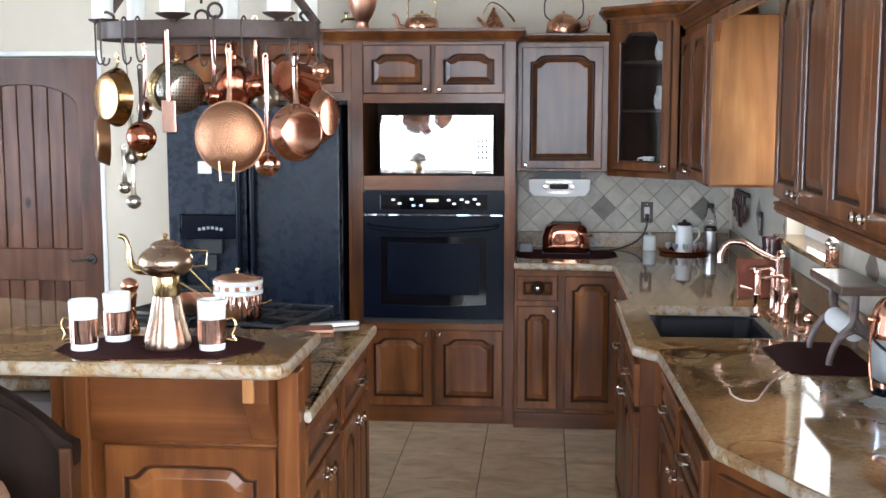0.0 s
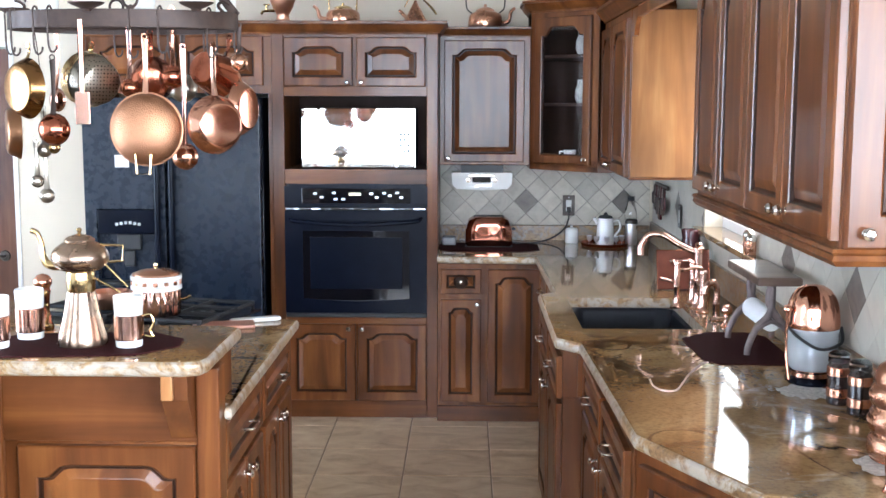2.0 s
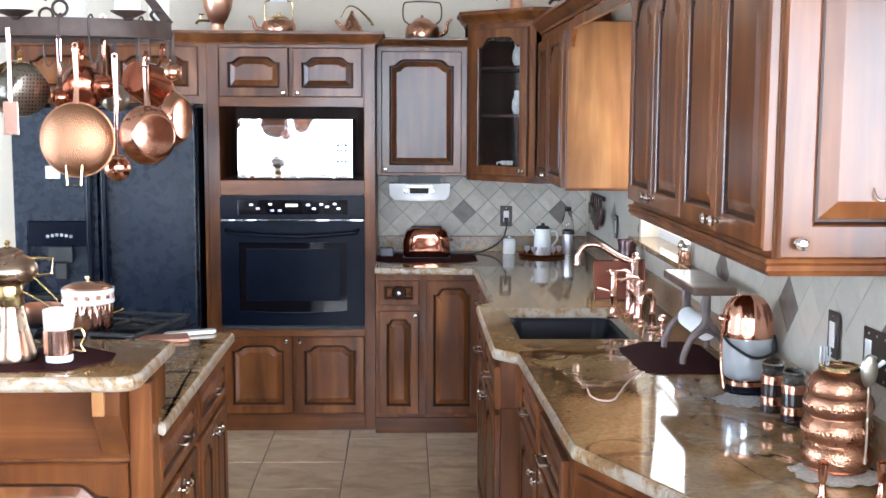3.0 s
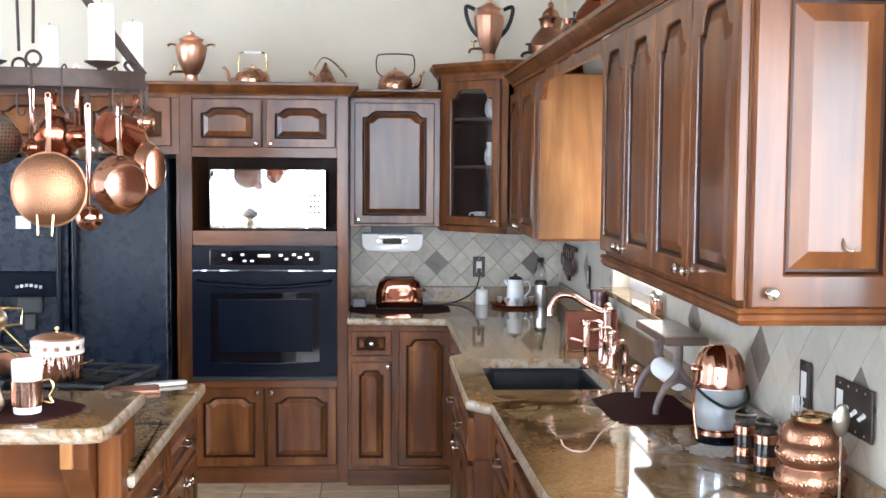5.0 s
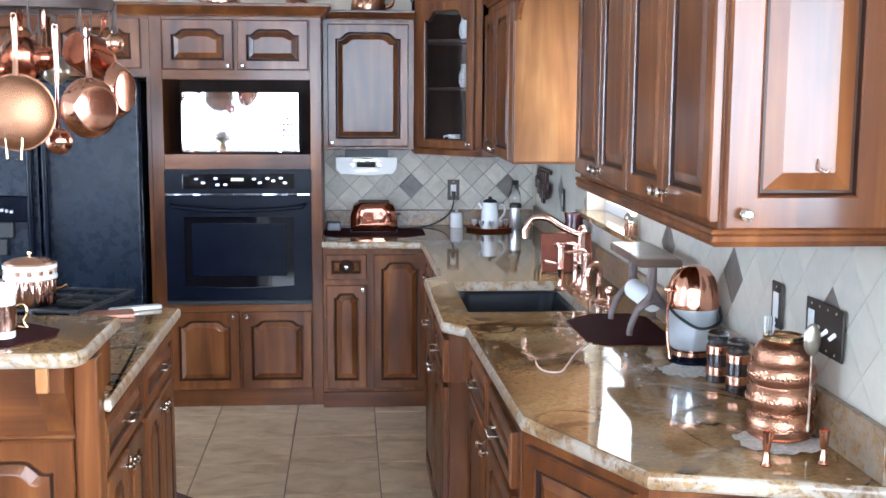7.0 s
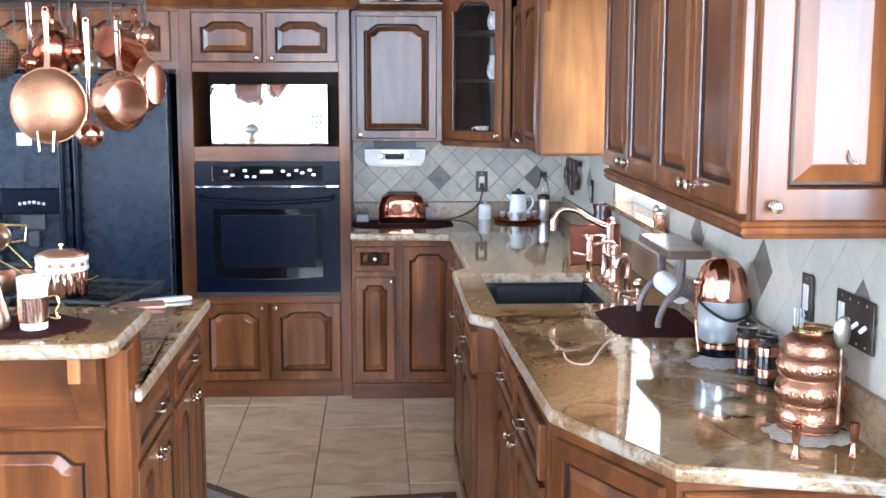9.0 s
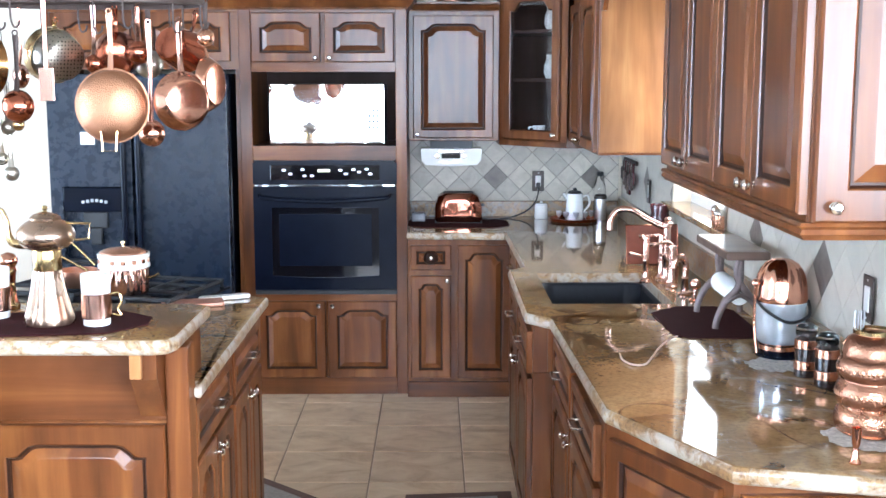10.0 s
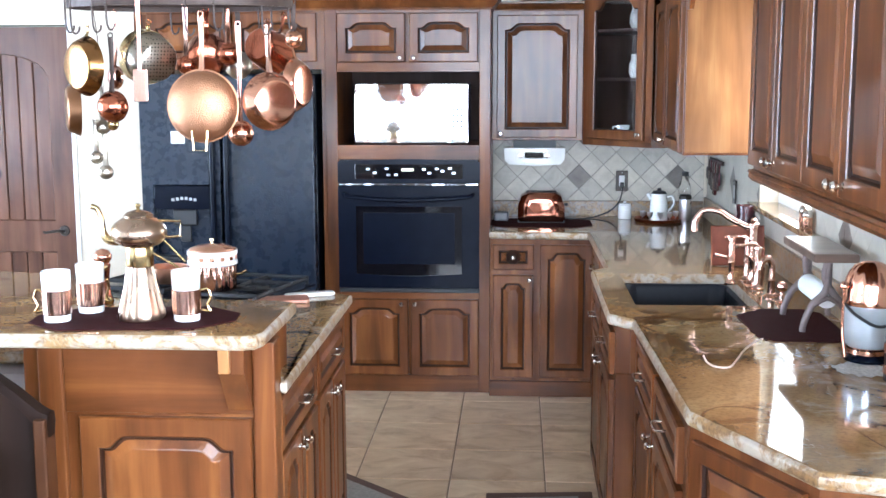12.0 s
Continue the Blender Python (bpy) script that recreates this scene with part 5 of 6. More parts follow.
wall_plate("outlet_1", pose(0.612, YW - 0.009, 1.118), 1, "outlet", "dark outlet plate on the tiled wall")
wall_plate("outlet_2", pose(XW - 0.009, 2.884, 1.167, 0, 0, -90), 1, "outlet", "dark outlet plate on the tiled wall")
wall_plate("switch_1", pose(XW - 0.009, 2.585, 1.167, 0, 0, -90), 4, "toggle", "dark plate with white switches on the tiled wall")
wall_plate("outlet_3", pose(XW - 0.009, 5.91, 1.145, 0, 0, -90), 1, "outlet", "dark outlet plate on the tiled wall")
part_cord = tagged(finish("power_cord", tube([(0.612, YW - 0.02, 1.09), (0.612, YW - 0.04, 1.06), (0.595, YW - 0.045, 1.0), (0.54, YW - 0.06, 0.945), (0.44, 6.70, TOP + 0.006), (0.33, 6.62, TOP + 0.005), (0.26, 6.56, TOP + 0.02)], 0.004, 8), BLACK_MATT), "black power cord of the toaster", "cord")
pl = part("plug", box(-0.012, 0.012, -0.03, -0.009, -0.035, -0.008, 0.004), BLACK_MATT, bpy.data.objects["outlet_1"])

tray = thing("serving_tray", "round dark copper serving tray", "tray", pose(0.80, 6.60, TOP + 0.001))
part("dish", lathe([(0, 0.004), (0.125, 0.004), (0.135, 0.016), (0.138, 0.016), (0.130, 0.0), (0, 0)], 40), COPPER_RED, tray)
def glass_cup(x, y):
    g = thing("liqueur_glass", "small clear glass on the serving tray", "glass", pose(x, y, TOP + 0.0055), "glasses on the tray")
    part("foot", lathe([(0, 0), (0.014, 0), (0.013, 0.003), (0.003, 0.006), (0.003, 0.02)], 14), GLASS, g)
    part("bowl", lathe([(0.003, 0.02), (0.014, 0.032), (0.016, 0.055), (0.0152, 0.055), (0.013, 0.033), (0, 0.024)], 14), STEEL, g)


for x, y in ((0.71, 6.56), (0.745, 6.51), (0.80, 6.49), (0.855, 6.51), (0.895, 6.56)):
    glass_cup(x, y)
tp = thing("coffee_server", "white porcelain coffee server with a dark lid", "coffee pot", pose(0.805, 6.61, TOP + 0.0055))
part("body", lathe([(0, 0), (0.050, 0), (0.053, 0.01), (0.050, 0.08), (0.044, 0.14), (0.046, 0.15), (0.042, 0.15), (0, 0.148)], 28), PORCELAIN, tp)
part("lid", lathe([(0.042, 0.15), (0.036, 0.162), (0.012, 0.168), (0.010, 0.18), (0, 0.183)], 24), BLACK_MATT, tp, "dark lid")
part("handle", tube([(0.044, 0, 0.13), (0.075, 0, 0.135), (0.085, 0, 0.09), (0.05, 0, 0.045)], 0.007, 10), PORCELAIN, tp)
part("spout", tube([(-0.044, 0, 0.12), (-0.058, 0, 0.14), (-0.066, 0, 0.15)], [0.012, 0.008], 10), PORCELAIN, tp)
cm = thing("creamer", "small white lidded jar on the worktop", "jar", pose(0.62, 6.69, TOP + 0.001))
part("body", lathe([(0, 0), (0.036, 0), (0.039, 0.006), (0.037, 0.078), (0.034, 0.08), (0, 0.08)], 24), PORCELAIN, cm)
part("lid", lathe([(0.036, 0.08), (0.03, 0.088), (0.008, 0.092), (0.009, 0.102), (0, 0.105)], 20), PORCELAIN, cm)
cn = thing("canister", "steel canister with a dark lid on the worktop", "canister", pose(0.955, 6.62, TOP + 0.001))
part("body", lathe([(0, 0), (0.033, 0), (0.034, 0.003), (0.034, 0.125), (0, 0.125)], 28), STEEL, cn)
part("lid", lathe([(0.035, 0.122), (0.035, 0.14), (0.028, 0.148), (0, 0.15)], 28), BRONZE, cn, "dark lid")
bt = thing("glass_bottle", "tall clear bottle with a black cap", "bottle", pose(0.965, 6.72, TOP + 0.001))
part("glass", lathe([(0, 0), (0.032, 0), (0.034, 0.004), (0.034, 0.18), (0.022, 0.225), (0.016, 0.25)], 24), GLASS, bt)
part("cap", lathe([(0.018, 0.245), (0.020, 0.248), (0.020, 0.27), (0, 0.272)], 20), BLACK_MATT, bt, "black cap")
# china in the glass cabinet
def china_cup(x, y, z):
    c = thing("china_cup", "patterned white china cup in the glass cabinet", "cup", pose(x, y, z))
    part("bowl", lathe([(0, 0), (0.022, 0), (0.03, 0.015), (0.036, 0.05), (0.034, 0.05), (0.026, 0.015), (0, 0.006)], 24), PORCELAIN, c)
    part("handle", tube([(-0.034, 0, 0.042), (-0.054, 0, 0.04), (-0.05, 0, 0.018), (-0.029, 0, 0.014)], 0.004, 8), PORCELAIN, c)
china_cup(0.575, 6.385, 1.4115)
for z in (1.7185, 1.9785):
    p = thing("china_jug", "white china jug in the glass cabinet", "jug", pose(0.635, 6.335, z))
    part("body", lathe([(0, 0), (0.03, 0), (0.042, 0.03), (0.04, 0.07), (0.028, 0.10), (0.032, 0.125), (0.029, 0.125), (0, 0.09)], 24), DIM_CHINA, p)
    part("handle", tube([(0.03, 0, 0.11), (0.06, 0, 0.10), (0.055, 0, 0.05), (0.04, 0, 0.035)], 0.005, 8), DIM_CHINA, p)

# ================================================================ copper on top of the cabinets
ZT = 2.143
def samovar(x, y, z, h, r, label, mat, dark_handles=False, tap=-1, spire=False):
    s = thing("samovar", label, "samovar", pose(x, y, z))
    if spire:
        prof = [(0, 0), (r * 0.55, 0), (r * 0.5, h * 0.06), (r * 0.22, h * 0.10), (r * 0.3, h * 0.14), (r * 0.9, h * 0.22), (r, h * 0.32), (r * 0.8, h * 0.45), (r * 0.45, h * 0.58), (r * 0.52, h * 0.68), (r * 0.58, h * 0.70), (r * 0.42, h * 0.73), (r * 0.35, h * 0.80), (r * 0.12, h * 0.86), (r * 0.16, h * 0.9), (r * 0.05, h * 0.95), (0, h)]
    else:
        prof = [(0, 0), (r * 0.6, 0), (r * 0.6, h * 0.03), (r * 0.45, h * 0.06), (r * 0.38, h * 0.16), (r * 0.45, h * 0.20), (r * 0.62, h * 0.28), (r * 0.85, h * 0.45), (r, h * 0.66), (r * 0.98, h * 0.72), (r * 0.75, h * 0.76), (r * 0.7, h * 0.80), (r * 0.80, h * 0.84), (r * 0.5, h * 0.88), (r * 0.2, h * 0.92), (r * 0.22, h * 0.96), (0, h)]
    part("body", lathe(prof, 32 if not dark_handles else 12), mat, s, "", 40 if not dark_handles else 15)
    for sgn in (1, -1):
        if dark_handles:
            part("handle", tube([(sgn * r * 0.6, 0, h * 0.40), (sgn * r * 1.1, 0, h * 0.52), (sgn * r * 1.45, 0, h * 0.70), (sgn * r * 1.5, 0, h * 0.86), (sgn * r * 0.95, 0, h * 0.82)], 0.011, 8), BLACK_MATT, s, "black handle")
        elif not spire:
            part("handle", tube([(sgn * r * 0.9, 0, h * 0.72), (sgn * r * 1.25, 0, h * 0.75), (sgn * r * 1.5, 0, h * 0.72)], [0.006, 0.005, 0.009], 8), BRASS, s)
    bm = tube([(tap * r * 0.45, -0.01, h * 0.24), (tap * r * 1.15, -0.02, h * 0.23), (tap * r * 1.35, -0.02, h * 0.17)], [0.009, 0.007, 0.008], 8)
    tube([(tap * r * 1.0, -0.018, h * 0.23), (tap * r * 1.0, -0.02, h * 0.33)], 0.005, 8, bm, 0)
    add(bm, tap * r * 1.0 - 0.018, tap * r * 1.0 + 0.018, -0.026, -0.014, h * 0.33, h * 0.36, 0.004)
    part("tap", bm, BRASS if not spire else BRONZE, s)
    return s


samovar(-1.0, 6.42, ZT + 0.001, 0.29, 0.085, "gleaming copper samovar on top of the cabinets", COPPER_BRIGHT)
samovar(0.625, 6.47, 2.2735, 0.37, 0.085, "copper urn with black handles on the corner cabinet", COPPER_BRIGHT, True)
samovar(0.875, 5.85, 2.199, 0.36, 0.11, "pear-shaped copper urn with a small tap", COPPER_WORN, False, -1, True)
ob = samovar(0.90, 4.75, 2.199, 0.33, 0.10, "dark copper urn on the wall cabinets", COPPER_RED, False, -1, True)

def kettle(x, y, z, r, h, label, spout, bail, mat, knob_mat, grip=None):
    k = thing("kettle", label, "kettle", pose(x, y, z), "kettles on the cabinets")
    part("body", lathe([(0, 0), (r, 0), (r * 1.03, 0.006), (r * 1.0, h * 0.45), (r * 0.9, h * 0.62), (r * 0.55, h * 0.75), (0.0, h * 0.76)], 32), mat, k)
    part("lid", lathe([(r * 0.56, h * 0.74), (r * 0.55, h * 0.80), (r * 0.35, h * 0.90), (r * 0.08, h * 0.94), (r * 0.10, h * 1.0), (r * 0.06, h * 1.06), (0, h * 1.07)], 24), knob_mat, k)
    part("spout", tube([(spout * r * 0.85, 0, h * 0.2), (spout * r * 1.35, 0, h * 0.3), (spout * r * 1.5, 0, h * 0.7), (spout * r * 1.75, 0, h * 0.9)], [0.016, 0.012, 0.009, 0.008], 10), mat, k)
    w, t = bail
    part("bail", tube([(-r * 0.8, 0, h * 0.66), (-w, 0, h * 0.9), (-w, 0, t - 0.02), (-w * 0.7, 0, t), (w * 0.7, 0, t), (w, 0, t - 0.02), (w, 0, h * 0.9), (r * 0.8, 0, h * 0.66)], 0.004, 8, steps=5), BRONZE if grip is None else BRASS, k, "wire bail handle")
    if grip:
        part("grip", lathe([(0, -w * 0.62), (0.009, -w * 0.6), (0.010, 0), (0.009, w * 0.6), (0, w * 0.62)], 14, pose(0, 0, t, 0, 90, 0)), grip, k, "white grip")
    return k


kettle(-0.668, 6.40, ZT + 0.001, 0.092, 0.105, "copper kettle with a white-gripped bail handle", -1, (0.075, 0.175), COPPER_WORN, BRASS, PORCELAIN)
kettle(0.110, 6.62, 2.134, 0.095, 0.125, "copper kettle with a tall wire handle", 1, (0.105, 0.205), COPPER_WORN, COPPER_WORN)
ck = thing("conical_kettle", "conical copper kettle with a slanted handle", "kettle", pose(-0.275, 6.42, ZT + 0.001))
part("body", lathe([(0, 0), (0.068, 0), (0.070, 0.004), (0.008, 0.118), (0.010, 0.122), (0.0, 0.13)], 32), COPPER_WORN, ck)
part("spout", tube([(-0.045, 0, 0.03), (-0.075, 0, 0.06), (-0.09, 0, 0.075)], [0.012, 0.007], 10), COPPER_WORN, ck)
part("handle", tube([(-0.06, 0, 0.09), (-0.02, 0, 0.15), (0.03, 0, 0.14), (0.09, 0, 0.085), (0.115, 0, 0.05)], [0.003, 0.003, 0.004, 0.007, 0.006], 8), BRASS, ck)
cups = thing("copper_pots", "small copper coffee maker with brass tubes", "coffee maker", pose(0.88, 5.28, 2.199))
part("body", lathe([(0, 0), (0.05, 0), (0.055, 0.05), (0.05, 0.12), (0.03, 0.16), (0.035, 0.18), (0, 0.19)], 24), COPPER, cups)
part("arm", tube([(0, 0, 0.13), (0.0, -0.18, 0.14), (0, -0.30, 0.13)], 0.008, 8), BRASS, cups)
part("flask", lathe([(0, 0), (0.035, 0), (0.045, 0.05), (0.03, 0.10), (0.012, 0.14), (0, 0.14)], 20, pose(0, -0.30, 0)), COPPER, cups)
part("tap", tube([(0, -0.12, 0.13), (0, -0.12, 0.20)], [0.006, 0.010], 8), BLACK_MATT, cups)

# ================================================================ things on the island
placemat(octagon(0.278, 0.148, 0.10, 6, (-1.04, 3.045)), 1.0705, "burgundy cloth placemat on the raised bar")
ZB = 1.0755
po = thing("coffee_pot", "tall pale bronze and copper pot with a swan-neck spout", "coffee pot", pose(-1.02, 3.04, ZB))
part("skirt", fluted([(0, 0), (0.064, 0.0), (0.066, 0.006), (0.061, 0.03), (0.047, 0.085), (0.038, 0.135), (0.036, 0.143)], 14, 0.02, 0.004), POT_BRONZE, po, "fluted copper skirt", 60)
part("collar", lathe([(0.036, 0.143), (0.0375, 0.146), (0.0375, 0.192), (0.036, 0.198)], 32), BRASS, po, "brass collar")
part("belly", lathe([(0.036, 0.196), (0.054, 0.203), (0.067, 0.213), (0.0735, 0.226), (0.0745, 0.238), (0.071, 0.250), (0.062, 0.262), (0.049, 0.271), (0.039, 0.276), (0.040, 0.282), (0.030, 0.290), (0.008, 0.297), (0, 0.297)], 40), POT_BRONZE, po, "rounded copper belly")
part("finial", lathe([(0.007, 0.296), (0.004, 0.301), (0.008, 0.306), (0.006, 0.312), (0, 0.314)], 14), BRASS, po, "brass finial")
part("spout", tube([(-0.058, 0, 0.212), (-0.085, 0, 0.214), (-0.098, 0, 0.235), (-0.102, 0, 0.27), (-0.112, 0, 0.298), (-0.128, 0, 0.305)], [0.015, 0.012, 0.009, 0.0075, 0.007, 0.008], 12), BRASS, po, "brass swan-neck spout")
bm = tube([(0.055, 0, 0.268), (0.115, 0, 0.266), (0.113, 0, 0.226), (0.078, 0, 0.222), (0.064, 0, 0.232)], 0.0035, 8, steps=0)
tube([(0.06, 0, 0.222), (0.125, 0, 0.155)], 0.003, 8, bm, 0), tube([(0.037, 0, 0.178), (0.105, 0, 0.14)], 0.003, 8, bm, 0)
part("handle", bm, BRASS, po, "angular brass wire handle")
mill = thing("pepper_mill", "copper pepper mill with a brass crank", "pepper mill", pose(-1.205, 3.26, 1.071))
part("body", lathe([(0, 0), (0.026, 0), (0.028, 0.006), (0.020, 0.03), (0.016, 0.065), (0.019, 0.10), (0.022, 0.112), (0.018, 0.120)], 24), COPPER_RED, mill)
part("head", lathe([(0.018, 0.120), (0.025, 0.13), (0.026, 0.142), (0.018, 0.155), (0.006, 0.160), (0, 0.162)], 24), COPPER, mill)
part("crank", tube([(0.025, -0.03, 0.115), (0.0, -0.035, 0.09), (-0.002, -0.035, 0.05), (0.012, -0.035, 0.02), (0.035, -0.035, 0.012)], [0.006, 0.007, 0.009, 0.010, 0.008], 10), BRASS, mill, "curved brass crank")

def mug(x, y, yaw, label):
    m = thing("mug", label, "mug", pose(x, y, ZB, 0, 0, yaw), "copper-sleeved mugs")
    part("cup", lathe([(0, 0), (0.034, 0), (0.0355, 0.003), (0.0355, 0.016), (0.0335, 0.018), (0.034, 0.08), (0.0375, 0.085), (0.039, 0.134), (0.0375, 0.136), (0.0355, 0.132), (0.034, 0.03), (0, 0.028)], 32), PORCELAIN, m, "white porcelain cup")
    part("sleeve", fluted([(0.0355, 0.018), (0.0375, 0.020), (0.0385, 0.084), (0.0365, 0.086)], 14, 0.022), COPPER_PINK, m, "fluted copper sleeve", 60)
    part("handle", tube([(0.036, 0, 0.078), (0.056, 0, 0.082), (0.064, 0, 0.06), (0.055, 0, 0.038), (0.062, 0, 0.022), (0.040, 0, 0.026)], [0.004, 0.0035, 0.004], 8), BRASS, m, "brass scroll handle")


mug(-1.237, 2.99, 175, "white mug in a copper sleeve, on the placemat")
mug(-1.19, 3.115, 60, "white mug in a copper sleeve, on the placemat")
mug(-0.89, 3.02, 10, "white mug in a copper sleeve, on the placemat")

ct = thing("cooktop", "black gas cooktop with cast-iron grates on the island", "cooktop", pose(-1.22, 4.30, TOP + 0.001, 0, 0, -15))
part("plate", box(-0.38, 0.38, -0.25, 0.25, 0, 0.010, 0.004), BLACK, ct, "black enamel plate")
for gx in (-0.19, 0.19):
    bm = bmesh.new()
    for k in range(4):
        y = -0.21 + 0.14 * k
        tube([(gx - 0.175, y, 0.036), (gx + 0.175, y, 0.038)], 0.0085, 6, bm, 0)
    for k in range(3):
        x = gx - 0.165 + 0.165 * k
        tube([(x, -0.22, 0.010), (x, -0.215, 0.034), (x, 0.215, 0.034), (x, 0.22, 0.010)], 0.0085, 6, bm, 0)
    part("grate", bm, CAST_BLACK, ct, "cast-iron grate")
for x, y in ((-0.19, -0.11), (-0.19, 0.12), (0.19, -0.11), (0.19, 0.12)):
    part("burner", lathe([(0, 0.026), (0.032, 0.026), (0.036, 0.022), (0.036, 0.014), (0.05, 0.010), (0.05, 0.0095)], 24, pose(x, y, 0)), BLACK_MATT, ct)
sauce = thing("double_boiler", "copper and white porcelain double boiler with a lid", "saucepan", pose(-1.115, 4.13, 0.953))
part("pan", fluted([(0, 0), (0.078, 0), (0.083, 0.006), (0.086, 0.09), (0.084, 0.094)], 20, 0.028, 0.003, 0.092), COPPER_PINK, sauce, "fluted copper pan", 60)
part("insert", lathe([(0.084, 0.092), (0.092, 0.096), (0.092, 0.108), (0.087, 0.112), (0.087, 0.128), (0.092, 0.132), (0.092, 0.146), (0.080, 0.148), (0, 0.148)], 36), PORCELAIN, sauce, "white porcelain insert")
for k in range(14):
    a = 2 * math.pi * k / 14
    part("stud", box(-0.008, 0.008, -0.003, 0.003, -0.007, 0.007, 0.002), COPPER_WORN, sauce, "copper inlay").matrix_basis = pose(0.0875 * math.cos(a), 0.0875 * math.sin(a), 0.120, 0, 0, math.degrees(a) + 90)
part("lid", lathe([(0.086, 0.147), (0.084, 0.152), (0.06, 0.162), (0.02, 0.168), (0, 0.168)], 36), COPPER_WORN, sauce, "copper lid")
part("knob", lathe([(0.005, 0.168), (0.004, 0.174), (0.009, 0.180), (0.008, 0.188), (0, 0.190)], 16), BRASS, sauce, "brass knob")
for sgn in (1, -1):
    part("handle", tube([(sgn * 0.085, 0, 0.055), (sgn * 0.105, 0, 0.06), (sgn * 0.125, 0, 0.07)], [0.005, 0.004, 0.006], 8), BRASS, sauce, "brass handle")
tr = tagged(finish("trivet", prism(octagon(0.11, 0.055, 0.01, 14, (-0.87, 4.115)), TOP + 0.0008, TOP + 0.014, 0.003, 2), COPPER_MATT), "flat pinkish copper trivet on the island", "trivet")
sr = tagged(finish("spoon_rest", prism(octagon(0.095, 0.022, 0.012, 24, (-0.775, 4.225)), TOP + 0.0008, TOP + 0.016, 0.005, 2), PORCELAIN), "long white porcelain spoon rest on the island", "spoon rest")
pf = thing("saucepan", "small copper saucepan on the cooktop", "saucepan", pose(-1.33, 4.28, 0.953))
part("pan", lathe([(0, 0), (0.07, 0), (0.073, 0.004), (0.075, 0.06), (0.072, 0.06), (0.07, 0.008), (0, 0.006)], 32), COPPER_WORN, pf)
part("handle", tube([(0.073, -0.01, 0.05), (0.15, -0.03, 0.062), (0.23, -0.05, 0.06)], [0.006, 0.005, 0.007], 8, flat=1.6), COPPER_WORN, pf)

# ================================================================ pot rack over the island
RX, RY, RZ = -1.078, 3.70, 1.942
rack = thing("pot_rack", "oval wrought-iron pot rack with candle dishes", "pot rack")
bm = bmesh.new()
n = 64
A_, B_ = 0.355, 0.215
loops = []
for da, z in ((0, 0), (0.006, 0), (0.006, 0.052), (0, 0.052)):
    loops.append([bm.verts.new((RX + (A_ + da) * math.cos(2 * math.pi * k / n), RY + (B_ + da) * math.sin(2 * math.pi * k / n), RZ + z)) for k in range(n)])
for a, b in zip(loops, loops[1:] + loops[:1]):
    strip(bm, a, b)
part("band", bm, IRON, rack, "hammered iron band")
for s in (1, -1):
    part("strap", tube([(RX + s * A_, RY, RZ + 0.05), (RX + s * 0.28, RY, RZ + 0.15), (RX + s * 0.10, RY, RZ + 0.40), (RX, RY, RZ + 0.55)], 0.014, 8, flat=0.25), IRON, rack, "flat iron strap")
    part("scroll", tube([(RX + s * (A_ - 0.03), RY, RZ + 0.05), (RX + s * (A_ - 0.05), RY - 0.02, RZ + 0.075), (RX + s * (A_ - 0.03), RY - 0.03, RZ + 0.09), (RX + s * (A_ - 0.015), RY - 0.02, RZ + 0.08)], 0.005, 8), IRON, rack)
    part("rod", tube([(RX + s * 0.06, RY - 0.13 * s, RZ + 0.13), (RX + s * 0.045, RY - 0.07 * s, RZ + 0.35), (RX + s * 0.01, RY, RZ + 0.55)], 0.005, 8), IRON, rack)
    part("ring", tube([(RX + s * 0.06 + 0.022 * math.cos(a), RY - 0.13 * s, RZ + 0.085 + 0.022 * math.sin(a)) for a in [2 * math.pi * k / 10 for k in range(10)]], 0.0045, 8, steps=3, closed=True), IRON, rack)
    part("hook_bar", tube([(RX + s * 0.06, RY - 0.13 * s, RZ + 0.065), (RX + s * 0.06, RY - B_ * s, RZ + 0.03)], 0.005, 8, steps=0), IRON, rack)
part("hanger", tube([(RX, RY, RZ + 0.54), (RX, RY, ZC)], 0.009, 10, steps=0), IRON, rack)
part("ceiling_plate", lathe([(0, 0), (0.06, 0), (0.055, 0.02), (0, 0.02)], 24, pose(RX, RY, ZC - 0.02)), IRON, rack)
part("grid_bar", tube([(RX - A_, RY - 0.02, RZ + 0.006), (RX + A_, RY - 0.02, RZ + 0.006)], 0.005, 8, steps=0), IRON, rack)
DISHES = ((-1.425, 3.70, 0.048), (-1.118, 3.465, 0.052), (-0.793, 3.47, 0.050), (-0.785, 3.86, 0.044), (-1.385, 3.90, 0.044), (-1.07, 3.93, 0.044))
for x, y, r in DISHES:
    d = part("candle_dish", lathe([(0, 0), (0.012, 0), (0.016, 0.008), (r * 0.7, 0.016), (r, 0.024), (r * 1.02, 0.027), (r * 0.9, 0.024), (0, 0.018)], 28, pose(x, y, RZ + 0.042)), IRON, rack, "iron candle dish")
    c = thing("candle", "white pillar candle on an iron dish", "candle", pose(x, y, RZ + 0.062), "candles on the pot rack")
    hh = 0.14 + 0.03 * ((x * 13 + y * 7) % 1)
    part("wax", lathe([(0, 0), (r * 0.72, 0), (r * 0.74, 0.004), (r * 0.74, hh - 0.006), (r * 0.70, hh), (r * 0.5, hh - 0.004), (0, hh - 0.008)], 28), CANDLE, c)
    part("wick", tube([(0, 0, hh - 0.01), (0.001, 0, hh + 0.012)], 0.0012, 6, steps=0), BLACK_MATT, c)


